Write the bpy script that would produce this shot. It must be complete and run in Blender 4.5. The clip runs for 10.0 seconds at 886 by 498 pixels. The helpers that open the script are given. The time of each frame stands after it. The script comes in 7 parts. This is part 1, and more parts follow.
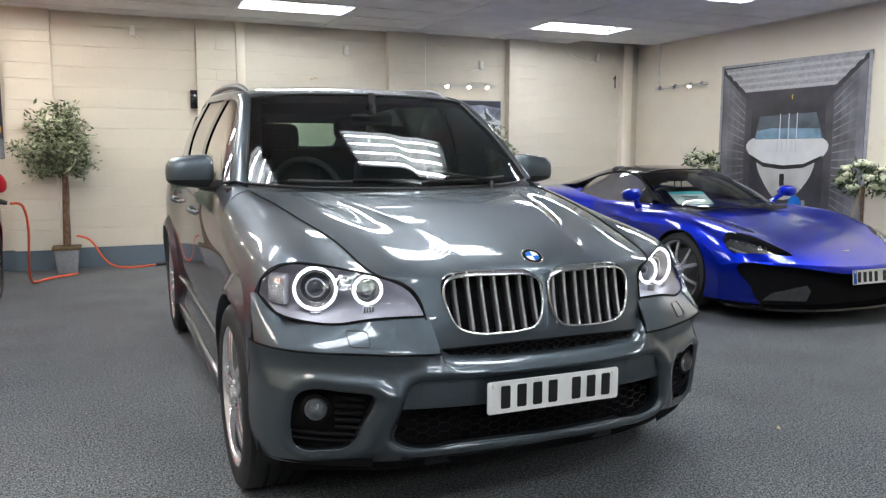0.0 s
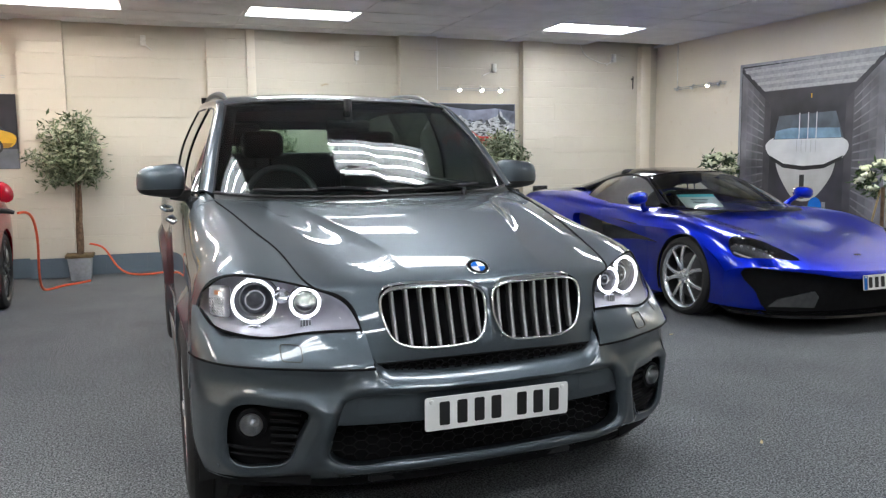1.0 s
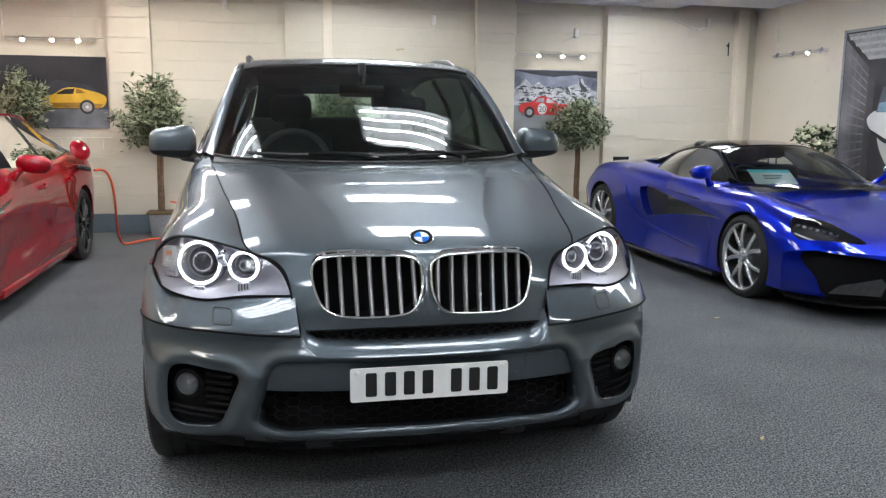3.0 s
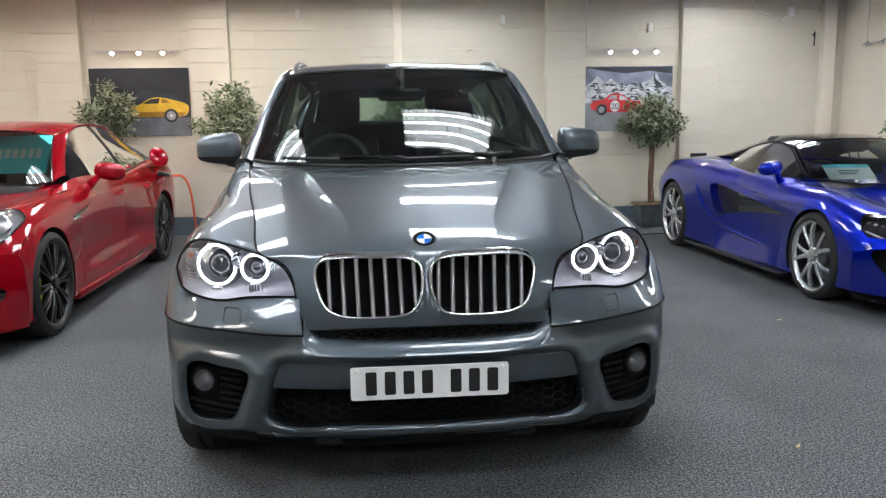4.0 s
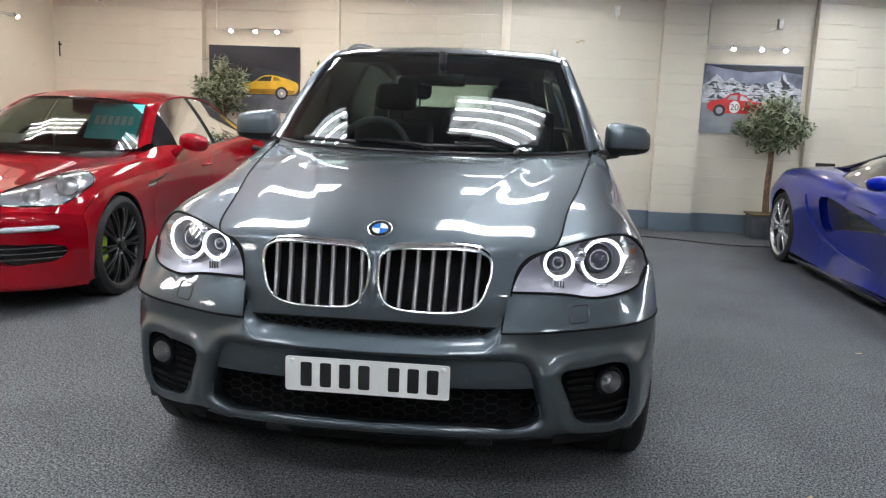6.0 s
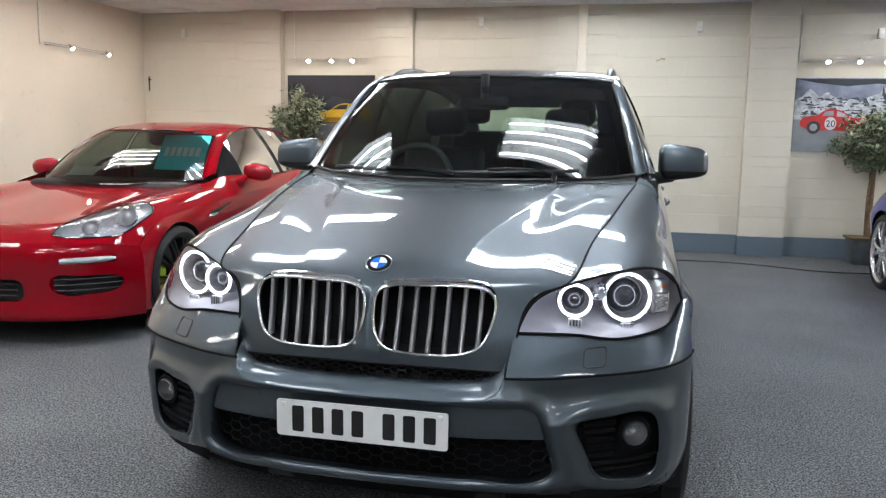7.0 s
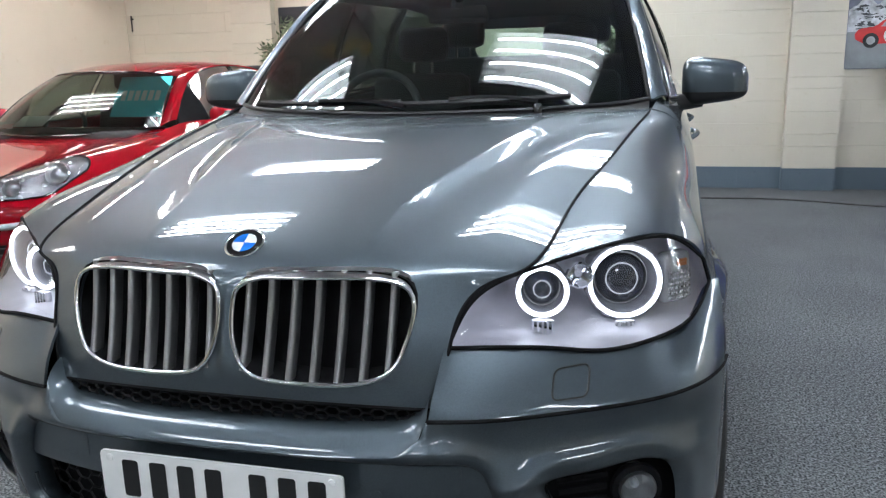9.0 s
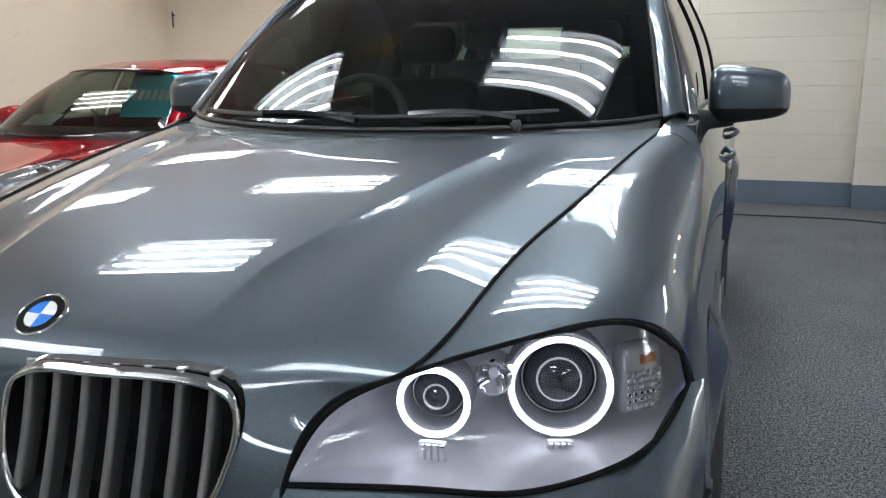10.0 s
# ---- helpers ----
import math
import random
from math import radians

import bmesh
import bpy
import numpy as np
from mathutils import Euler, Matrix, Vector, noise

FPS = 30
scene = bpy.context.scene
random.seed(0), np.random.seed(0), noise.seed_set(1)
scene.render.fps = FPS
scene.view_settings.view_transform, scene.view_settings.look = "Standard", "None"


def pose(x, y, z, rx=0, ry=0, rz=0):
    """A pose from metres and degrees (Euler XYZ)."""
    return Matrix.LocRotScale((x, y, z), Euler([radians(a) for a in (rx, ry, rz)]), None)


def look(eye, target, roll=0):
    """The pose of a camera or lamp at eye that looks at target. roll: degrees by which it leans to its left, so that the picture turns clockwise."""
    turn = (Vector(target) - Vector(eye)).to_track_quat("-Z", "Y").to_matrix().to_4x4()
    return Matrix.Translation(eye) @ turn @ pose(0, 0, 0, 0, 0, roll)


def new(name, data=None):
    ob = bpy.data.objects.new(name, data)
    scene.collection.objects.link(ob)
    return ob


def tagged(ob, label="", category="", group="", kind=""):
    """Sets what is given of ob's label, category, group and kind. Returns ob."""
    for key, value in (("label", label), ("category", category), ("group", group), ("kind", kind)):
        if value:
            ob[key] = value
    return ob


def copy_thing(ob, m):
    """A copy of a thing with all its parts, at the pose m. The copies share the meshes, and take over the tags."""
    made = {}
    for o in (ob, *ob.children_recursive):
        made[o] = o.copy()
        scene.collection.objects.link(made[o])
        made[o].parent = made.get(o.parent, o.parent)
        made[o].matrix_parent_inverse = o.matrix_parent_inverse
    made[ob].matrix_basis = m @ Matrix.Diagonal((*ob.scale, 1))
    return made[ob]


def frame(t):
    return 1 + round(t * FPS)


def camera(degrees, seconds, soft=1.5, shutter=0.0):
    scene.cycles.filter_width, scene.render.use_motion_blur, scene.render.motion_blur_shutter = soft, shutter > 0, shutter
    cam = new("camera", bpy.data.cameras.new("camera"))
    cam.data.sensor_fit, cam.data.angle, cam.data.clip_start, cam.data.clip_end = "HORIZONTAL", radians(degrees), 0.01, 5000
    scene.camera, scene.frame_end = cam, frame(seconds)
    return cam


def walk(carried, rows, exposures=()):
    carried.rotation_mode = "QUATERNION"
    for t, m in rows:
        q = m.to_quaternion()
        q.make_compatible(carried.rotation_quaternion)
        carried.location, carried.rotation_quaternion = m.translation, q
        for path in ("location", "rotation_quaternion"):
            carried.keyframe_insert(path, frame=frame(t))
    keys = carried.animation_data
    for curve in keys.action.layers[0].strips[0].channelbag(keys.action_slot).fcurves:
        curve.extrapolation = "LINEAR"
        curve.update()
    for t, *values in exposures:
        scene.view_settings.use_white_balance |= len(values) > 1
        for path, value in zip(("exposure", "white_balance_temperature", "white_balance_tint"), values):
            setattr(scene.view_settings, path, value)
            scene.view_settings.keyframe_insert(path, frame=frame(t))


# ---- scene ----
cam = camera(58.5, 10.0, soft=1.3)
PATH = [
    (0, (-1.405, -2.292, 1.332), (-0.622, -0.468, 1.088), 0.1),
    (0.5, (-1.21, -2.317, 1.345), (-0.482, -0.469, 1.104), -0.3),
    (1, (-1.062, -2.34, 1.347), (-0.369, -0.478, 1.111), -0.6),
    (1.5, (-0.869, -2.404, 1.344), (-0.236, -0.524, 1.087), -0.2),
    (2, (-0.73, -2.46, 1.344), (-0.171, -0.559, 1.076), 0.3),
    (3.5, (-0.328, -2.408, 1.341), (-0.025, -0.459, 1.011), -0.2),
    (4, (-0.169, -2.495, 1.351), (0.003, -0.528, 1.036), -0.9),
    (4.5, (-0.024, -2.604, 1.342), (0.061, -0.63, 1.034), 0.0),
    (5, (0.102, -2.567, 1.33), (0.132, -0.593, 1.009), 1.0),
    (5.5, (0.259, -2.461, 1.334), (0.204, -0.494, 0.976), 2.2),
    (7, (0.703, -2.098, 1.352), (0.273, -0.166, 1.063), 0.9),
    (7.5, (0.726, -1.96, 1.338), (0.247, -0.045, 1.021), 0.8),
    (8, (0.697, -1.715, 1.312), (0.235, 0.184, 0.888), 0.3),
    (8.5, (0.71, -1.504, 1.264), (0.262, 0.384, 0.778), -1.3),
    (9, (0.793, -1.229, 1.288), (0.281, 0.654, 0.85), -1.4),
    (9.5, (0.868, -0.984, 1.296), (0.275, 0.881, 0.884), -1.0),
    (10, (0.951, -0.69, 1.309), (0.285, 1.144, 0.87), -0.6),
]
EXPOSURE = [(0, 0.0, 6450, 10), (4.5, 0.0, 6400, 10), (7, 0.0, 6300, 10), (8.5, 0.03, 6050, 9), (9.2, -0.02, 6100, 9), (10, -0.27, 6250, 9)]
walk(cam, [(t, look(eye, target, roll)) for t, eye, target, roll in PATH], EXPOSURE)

# ---- light ----
# a windowless showroom: only ceiling lights, some added out of view, and small lamps; the world is black
world = bpy.data.worlds.new("world")
world.use_nodes = True
world.node_tree.nodes["Background"].inputs["Color"].default_value = (0.0, 0.0, 0.0, 1)
scene.world = world
TUBE_POWER = 53.0      # fluorescent tubes
SPOT_POWER = 80.0      # picture lamps' bulbs
RING_POWER = 6.0       # headlamp rings

# ---- room ----
# Y0 is a chosen depth: a long unlit end darkens the cars' reflections
X0, X1, Y0, Y1 = -5.65, 6.05, -13.0, 7.67   # inner faces of the walls
CEIL = 2.868

# ---- materials ----
def material(name):
    m = bpy.data.materials.new(name)
    m.use_nodes = True
    nt = m.node_tree
    return m, nt, nt.nodes["Principled BSDF"]


def put(bsdf, **values):
    for key, value in values.items():
        key = key.replace("_", " ")
        bsdf.inputs[key].default_value = (*value, 1) if isinstance(value, tuple) else value


def noise_node(nt, scale, detail=4.0, coords="Object", stretch=None):
    tc = nt.nodes.new("ShaderNodeTexCoord")
    n = nt.nodes.new("ShaderNodeTexNoise")
    n.inputs["Scale"].default_value, n.inputs["Detail"].default_value = scale, detail
    if stretch:
        mp = nt.nodes.new("ShaderNodeMapping")
        mp.inputs["Scale"].default_value = stretch
        nt.links.new(tc.outputs[coords], mp.inputs["Vector"])
        nt.links.new(mp.outputs["Vector"], n.inputs["Vector"])
    else:
        nt.links.new(tc.outputs[coords], n.inputs["Vector"])
    return n.outputs["Fac"]


def ramp(nt, fac, stops):
    r = nt.nodes.new("ShaderNodeValToRGB")
    while len(r.color_ramp.elements) < len(stops):
        r.color_ramp.elements.new(0.5)
    for e, (p, c) in zip(r.color_ramp.elements, stops):
        e.position, e.color = p, (*c, 1)
    nt.links.new(fac, r.inputs["Fac"])
    return r.outputs["Color"]


def mixed(nt, a, b, fac, mode="MIX"):
    m = nt.nodes.new("ShaderNodeMix")
    m.data_type, m.blend_type = "RGBA", mode
    for sock, v in ((m.inputs[6], a), (m.inputs[7], b)):
        if isinstance(v, tuple):
            sock.default_value = (*v, 1)
        else:
            nt.links.new(v, sock)
    if isinstance(fac, float):
        m.inputs[0].default_value = fac
    else:
        nt.links.new(fac, m.inputs[0])
    return m.outputs[2]


def bump(nt, bsdf, height, strength, distance=0.01):
    b = nt.nodes.new("ShaderNodeBump")
    b.inputs["Strength"].default_value, b.inputs["Distance"].default_value = strength, distance
    nt.links.new(height, b.inputs["Height"])
    nt.links.new(b.outputs["Normal"], bsdf.inputs["Normal"])


def plain(name, color, rough=0.5, metal=0.0, vary=0.12, scale=30.0, relief=0.0, relief_scale=200.0, coat=0.0, spec=0.5):
    """A surface of one paint or stuff, with slight mottling and grain."""
    m, nt, b = material(name)
    put(b, Roughness=rough, Metallic=metal, Coat_Weight=coat, Coat_Roughness=0.03, Specular_IOR_Level=spec)
    f = noise_node(nt, scale)
    lo, hi = (tuple(min(1.0, c * k) for c in color) for k in (1 - vary, 1 + vary))
    nt.links.new(ramp(nt, f, [(0.3, lo), (0.7, hi)]), b.inputs["Base Color"])
    if relief:
        bump(nt, b, noise_node(nt, relief_scale, 2.0), relief, 0.004)
    return m


def glow(name, color, power):
    m, nt, b = material(name)
    put(b, Base_Color=color, Emission_Color=color, Emission_Strength=power)
    return m


def car_paint(name, color, metal, rough, flake=0.0):
    """Base coat with fine metal flakes under a clear coat."""
    m, nt, b = material(name)
    put(b, Metallic=metal, Roughness=rough, Specular_IOR_Level=0.0, Coat_Weight=1.0, Coat_Roughness=0.01, Coat_IOR=1.54)
    f = noise_node(nt, 900.0, 1.0)
    g = noise_node(nt, 2.5, 2.0)
    lo, hi = tuple(c * (1 - flake) for c in color), tuple(min(1, c * (1 + flake)) for c in color)
    c1 = ramp(nt, f, [(0.35, lo), (0.65, hi)])
    c2 = ramp(nt, g, [(0.2, (0.93, 0.93, 0.93)), (0.8, (1, 1, 1))])
    nt.links.new(mixed(nt, c1, c2, 1.0, "MULTIPLY"), b.inputs["Base Color"])
    return m


def window_glass(name, tint, ior=1.55):
    """A tinted pane: clear through, mirror-like by Fresnel."""
    m, nt, b = material(name)
    nt.nodes.remove(b)
    out = nt.nodes["Material Output"]
    clear, gloss, mix, fr = (nt.nodes.new("ShaderNode" + k) for k in ("BsdfTransparent", "BsdfGlossy", "MixShader", "Fresnel"))
    clear.inputs["Color"].default_value = (*tint, 1)
    gloss.inputs["Roughness"].default_value = 0.0
    fr.inputs["IOR"].default_value = ior
    nt.links.new(fr.outputs[0], mix.inputs[0])
    nt.links.new(clear.outputs[0], mix.inputs[1])
    nt.links.new(gloss.outputs[0], mix.inputs[2])
    nt.links.new(mix.outputs[0], out.inputs["Surface"])
    return m


def carpet_material():
    m, nt, b = material("carpet")
    put(b, Roughness=0.95, Specular_IOR_Level=0.1)
    fine = noise_node(nt, 130.0, 5.0)
    tuft = noise_node(nt, 55.0, 6.0)
    worn = noise_node(nt, 1.6, 4.0)
    c = ramp(nt, fine, [(0.40, (0.042, 0.045, 0.0475)), (0.60, (0.244, 0.254, 0.262))])
    t = ramp(nt, tuft, [(0.3, (0.6, 0.6, 0.6)), (0.7, (1.3, 1.3, 1.3))])
    w = ramp(nt, worn, [(0.3, (0.86, 0.86, 0.88)), (0.7, (1.1, 1.1, 1.1))])
    nt.links.new(mixed(nt, mixed(nt, c, t, 1.0, "MULTIPLY"), w, 1.0, "MULTIPLY"), b.inputs["Base Color"])
    bump(nt, b, fine, 0.55, 0.005)
    return m


def block_material(name, color, dirt):
    """Painted concrete block: thick paint over a pitted face."""
    m, nt, b = material(name)
    put(b, Roughness=0.55, Specular_IOR_Level=0.3)
    info = nt.nodes.new("ShaderNodeObjectInfo")
    big = noise_node(nt, 1.3, 5.0)
    c = ramp(nt, big, [(0.3, tuple(v * 0.93 for v in color)), (0.7, color)])
    per = ramp(nt, info.outputs["Random"], [(0.0, (0.97, 0.97, 0.965)), (1.0, (1, 1, 1))])
    spots = ramp(nt, noise_node(nt, 9.0, 6.0), [(0.28, dirt), (0.36, (1, 1, 1))])
    nt.links.new(mixed(nt, mixed(nt, c, per, 1.0, "MULTIPLY"), spots, 1.0, "MULTIPLY"), b.inputs["Base Color"])
    bump(nt, b, noise_node(nt, 38.0, 6.0), 0.35, 0.006)
    return m


def leaf_material(name, dark, pale):
    m, nt, b = material(name)
    put(b, Roughness=0.45, Specular_IOR_Level=0.4)
    geo = nt.nodes.new("ShaderNodeNewGeometry")
    nt.links.new(ramp(nt, geo.outputs["Random Per Island"], [(0.0, dark), (0.55, tuple((a + c) / 2 for a, c in zip(dark, pale))), (1.0, pale)]), b.inputs["Base Color"])
    return m


M_CARPET = carpet_material()
M_BLOCK = block_material("cream_block_paint", (0.71, 0.655, 0.55), (0.93, 0.9, 0.85))
M_PLINTH = block_material("slate_blue_block_paint", (0.13, 0.17, 0.21), (0.8, 0.8, 0.8))
M_PLASTER = block_material("cream_wall_paint", (0.84, 0.765, 0.645), (0.95, 0.93, 0.9))
M_TILE = plain("ceiling_tile", (0.72, 0.72, 0.73), 0.9, vary=0.08, scale=3.0, relief=0.4, relief_scale=120.0)
M_VOID = plain("ceiling_void", (0.02, 0.02, 0.022), 0.9)
M_TUBE = glow("fluorescent_tube", (0.945, 0.98, 1.0), TUBE_POWER)
M_WARMTUBE = glow("warm_fluorescent_tube", (1.0, 0.935, 0.86), TUBE_POWER * 0.9)
M_TRAY = plain("white_enamel", (0.80, 0.81, 0.82), 0.3, vary=0.03)
M_LIGHTTRAY = plain("grey_tray", (0.37, 0.38, 0.39), 0.5, vary=0.05)
M_REFLECTOR = plain("lamp_reflector", (0.66, 0.66, 0.68), 0.22, 0.45, vary=0.1)
M_BULB = glow("halogen_bulb", (1.0, 0.93, 0.8), SPOT_POWER)
M_STEEL = plain("brushed_steel", (0.55, 0.55, 0.55), 0.35, 1.0)
M_CHROME = plain("chrome", (0.86, 0.87, 0.88), 0.05, 1.0, vary=0.03)
M_SATIN = plain("satin_chrome", (0.33, 0.33, 0.335), 0.34, 0.85, vary=0.05)
M_GREY = car_paint("space_grey_paint", (0.092, 0.114, 0.133), 0.92, 0.46, 0.22)
M_RED = car_paint("carmine_red_paint", (0.31, 0.0012, 0.009), 0.2, 0.45, 0.06)
M_BLUE = car_paint("deep_blue_paint", (0.0003, 0.014, 0.42), 0.86, 0.36, 0.3)
M_BLACK = plain("black_plastic", (0.010, 0.010, 0.011), 0.45, relief=0.15, relief_scale=700.0)
M_GLOSSBLACK = plain("gloss_black", (0.008, 0.008, 0.009), 0.08, coat=0.5)
M_MATT = plain("matt_black_plastic", (0.007, 0.007, 0.008), 0.9, spec=0.15)
M_RUBBER = plain("tyre_rubber", (0.012, 0.012, 0.013), 0.7, vary=0.3, scale=60, relief=0.2, relief_scale=400)
M_ALLOY = plain("silver_alloy", (0.74, 0.75, 0.77), 0.24, 0.75, vary=0.06)
M_BLACKALLOY = plain("black_alloy", (0.009, 0.009, 0.010), 0.3, 0.2, coat=0.4)
# wheel barrel alloy, with the shade inside the wheel put into its colour
M_BARREL = plain("shaded_alloy", (0.035, 0.035, 0.037), 0.4, 0.5)
M_DISC = plain("brake_disc", (0.12, 0.12, 0.125), 0.4, 0.8)
M_ACID = plain("acid_green_caliper", (0.45, 0.62, 0.03), 0.35)
M_GLASS = window_glass("windscreen_glass", (0.40, 0.50, 0.46), 1.6)
M_PRIVACY = window_glass("privacy_glass", (0.15, 0.18, 0.17))
M_REARGLASS = window_glass("rear_glass", (0.78, 0.90, 0.80))
M_CLEARGLASS = window_glass("dark_screen_glass", (0.52, 0.58, 0.56))
M_STEER = plain("steering_leather", (0.15, 0.15, 0.155), 0.4)
M_SIDEGLASS = window_glass("side_glass", (0.21, 0.25, 0.23), 1.7)
M_REDGLASS = window_glass("tinted_glass", (0.34, 0.40, 0.36), 1.7)
M_REDSIDE = window_glass("green_side_glass", (0.48, 0.56, 0.50), 1.42)
M_SMOKED = window_glass("smoked_side_glass", (0.22, 0.25, 0.24))
M_LENS = window_glass("lamp_lens", (0.93, 0.94, 0.97))
M_RING = glow("lamp_ring", (0.93, 0.95, 1.0), RING_POWER)
M_DISH = plain("lamp_dish", (0.34, 0.34, 0.37), 0.25, 0.3, vary=0.1)
M_MESH = plain("black_mesh", (0.006, 0.006, 0.007), 0.5, spec=0.15)
M_RAIL = plain("satin_black_rail", (0.03, 0.031, 0.033), 0.45)
M_CARBON = plain("dark_gloss_fin", (0.05, 0.051, 0.054), 0.2, coat=0.6)
M_LAMPBODY = plain("lamp_housing", (0.74, 0.73, 0.78), 0.3, 0.1, vary=0.12, scale=12)
M_PROJ = plain("projector_glass", (0.02, 0.022, 0.028), 0.03, coat=1.0)
M_AMBER = plain("amber_reflector", (0.62, 0.24, 0.10), 0.2)
M_PLATE = plain("plate_white", (0.86, 0.86, 0.85), 0.25, vary=0.02)
M_CHAR = plain("plate_black", (0.012, 0.012, 0.012), 0.4)
M_SEAT = plain("black_leather", (0.016, 0.016, 0.018), 0.5, relief=0.3, relief_scale=300)
M_DASH = plain("dark_dashboard", (0.018, 0.018, 0.02), 0.6, relief=0.3, relief_scale=500)
M_HEADLINING = plain("grey_headlining", (0.04, 0.04, 0.042), 0.9)
M_BADGEBLUE = plain("badge_blue", (0.02, 0.16, 0.6), 0.15, coat=0.8)
M_BADGEWHITE = plain("badge_white", (0.8, 0.8, 0.8), 0.15, coat=0.8)
M_BARK = plain("bark", (0.16, 0.10, 0.06), 0.85, vary=0.4, scale=25, relief=0.6, relief_scale=60)
M_SLATEPOT = plain("slate_pot", (0.085, 0.10, 0.115), 0.6, vary=0.25, scale=8)
M_POT = plain("grey_plastic_pot", (0.27, 0.29, 0.31), 0.6)
M_MOSS = plain("dried_moss", (0.14, 0.10, 0.05), 0.95, vary=0.4, scale=60, relief=0.8, relief_scale=80)
M_PETAL = leaf_material("cream_petals", (0.55, 0.58, 0.36), (0.80, 0.80, 0.62))
M_FLOWERLEAF = leaf_material("dark_leaf", (0.02, 0.05, 0.015), (0.07, 0.12, 0.04))
M_CANE = plain("cane", (0.5, 0.36, 0.18), 0.6)
M_ORANGE = plain("orange_cable", (0.85, 0.13, 0.05), 0.45)
M_CABLE = plain("black_cable", (0.015, 0.015, 0.016), 0.5)
M_WHITEBOX = plain("white_plastic", (0.78, 0.76, 0.7), 0.45)
M_PAPER = plain("paper", (0.8, 0.82, 0.82), 0.6, vary=0.03)
M_CYAN = plain("turquoise_card", (0.10, 0.68, 0.80), 0.5, vary=0.05)


# ---- shape helpers ----
def cubic(ts, ps, n):
    """n points of a natural cubic spline through ps at the parameters ts."""
    ts, ps = np.asarray(ts, float), np.asarray(ps, float)
    k, h = len(ts), np.diff(ts)
    a, r = np.zeros((k, k)), np.zeros((k,) + ps.shape[1:])
    a[0, 0] = a[-1, -1] = 1
    for i in range(1, k - 1):
        a[i, i - 1], a[i, i], a[i, i + 1] = h[i - 1], 2 * (h[i - 1] + h[i]), h[i]
        r[i] = 6 * ((ps[i + 1] - ps[i]) / h[i] - (ps[i] - ps[i - 1]) / h[i - 1])
    m = np.linalg.solve(a, r.reshape(k, -1)).reshape(r.shape)
    t = np.linspace(ts[0], ts[-1], n) if np.isscalar(n) else np.asarray(n, float)
    i = np.clip(np.searchsorted(ts, t, side="right") - 1, 0, k - 2)
    sh = (len(t),) + (1,) * (ps.ndim - 1)
    d, e, g = (t - ts[i]).reshape(sh), (ts[i + 1] - t).reshape(sh), h[i].reshape(sh)
    return (m[i] * e ** 3 + m[i + 1] * d ** 3) / (6 * g) + (ps[i] / g - m[i] * g / 6) * e + (ps[i + 1] / g - m[i + 1] * g / 6) * d


def chords(ps):
    """Mean chord-length parameters of one or several rows of points."""
    ps = np.asarray(ps, float)
    d = np.linalg.norm(np.diff(ps, axis=-2), axis=-1)
    d = d.reshape(-1, d.shape[-1]).mean(0)
    return np.concatenate([[0], np.cumsum(d + 1e-6)])


def smooth_line(ps, n):
    return cubic(chords(ps), ps, n)


def loft(rows, nv, nu):
    """A smooth grid (nv, nu, 3) through rows of points, all of one length."""
    rows = np.asarray(rows, float)
    a = np.stack([cubic(chords(rows), r, nu) for r in rows])
    return np.transpose(smooth_rows(np.transpose(a, (1, 0, 2)), nv), (1, 0, 2))


def smooth_rows(a, n):
    t = chords(a)
    return np.stack([cubic(t, r, n) for r in a])


def sheet(bm, p, keep=None, flip=False):
    """Adds a grid of points as faces. keep(centre) says which faces to keep."""
    nv, nu = p.shape[:2]
    vs = {}

    def vert(i, j):
        if (i, j) not in vs:
            vs[i, j] = bm.verts.new(p[i, j])
        return vs[i, j]
    for i in range(nv - 1):
        for j in range(nu - 1):
            if keep and not keep(p[i:i + 2, j:j + 2].reshape(4, 3).mean(0)):
                continue
            q = [vert(i, j), vert(i, j + 1), vert(i + 1, j + 1), vert(i + 1, j)]
            bm.faces.new(q[::-1] if flip else q)
    return bm


def mirrored(bm):
    """Adds the mirror image across x = 0."""
    g = bmesh.ops.duplicate(bm, geom=bm.verts[:] + bm.edges[:] + bm.faces[:])["geom"]
    vs = [v for v in g if isinstance(v, bmesh.types.BMVert)]
    for v in vs:
        v.co.x = -v.co.x
    bmesh.ops.reverse_faces(bm, faces=[f for f in g if isinstance(f, bmesh.types.BMFace)])
    bmesh.ops.remove_doubles(bm, verts=bm.verts[:], dist=0.0004)
    return bm


def flipped_x(bm):
    for v in bm.verts:
        v.co.x = -v.co.x
    bmesh.ops.reverse_faces(bm, faces=bm.faces[:])
    return bm


def box(bm, x0, x1, y0, y1, z0, z1, bevel=0.0, seg=2, m=None):
    vs = [bm.verts.new((x, y, z)) for x in (x0, x1) for y in (y0, y1) for z in (z0, z1)]
    fs = [bm.faces.new([vs[i] for i in q]) for q in ((0, 1, 3, 2), (4, 6, 7, 5), (0, 4, 5, 1), (2, 3, 7, 6), (0, 2, 6, 4), (1, 5, 7, 3))]
    if m is not None:
        for v in vs:
            v.co = m @ v.co
    if bevel:
        es = list({e for f in fs for e in f.edges})
        bmesh.ops.bevel(bm, geom=es, offset=bevel, segments=seg, affect="EDGES", profile=0.5)
    return bm


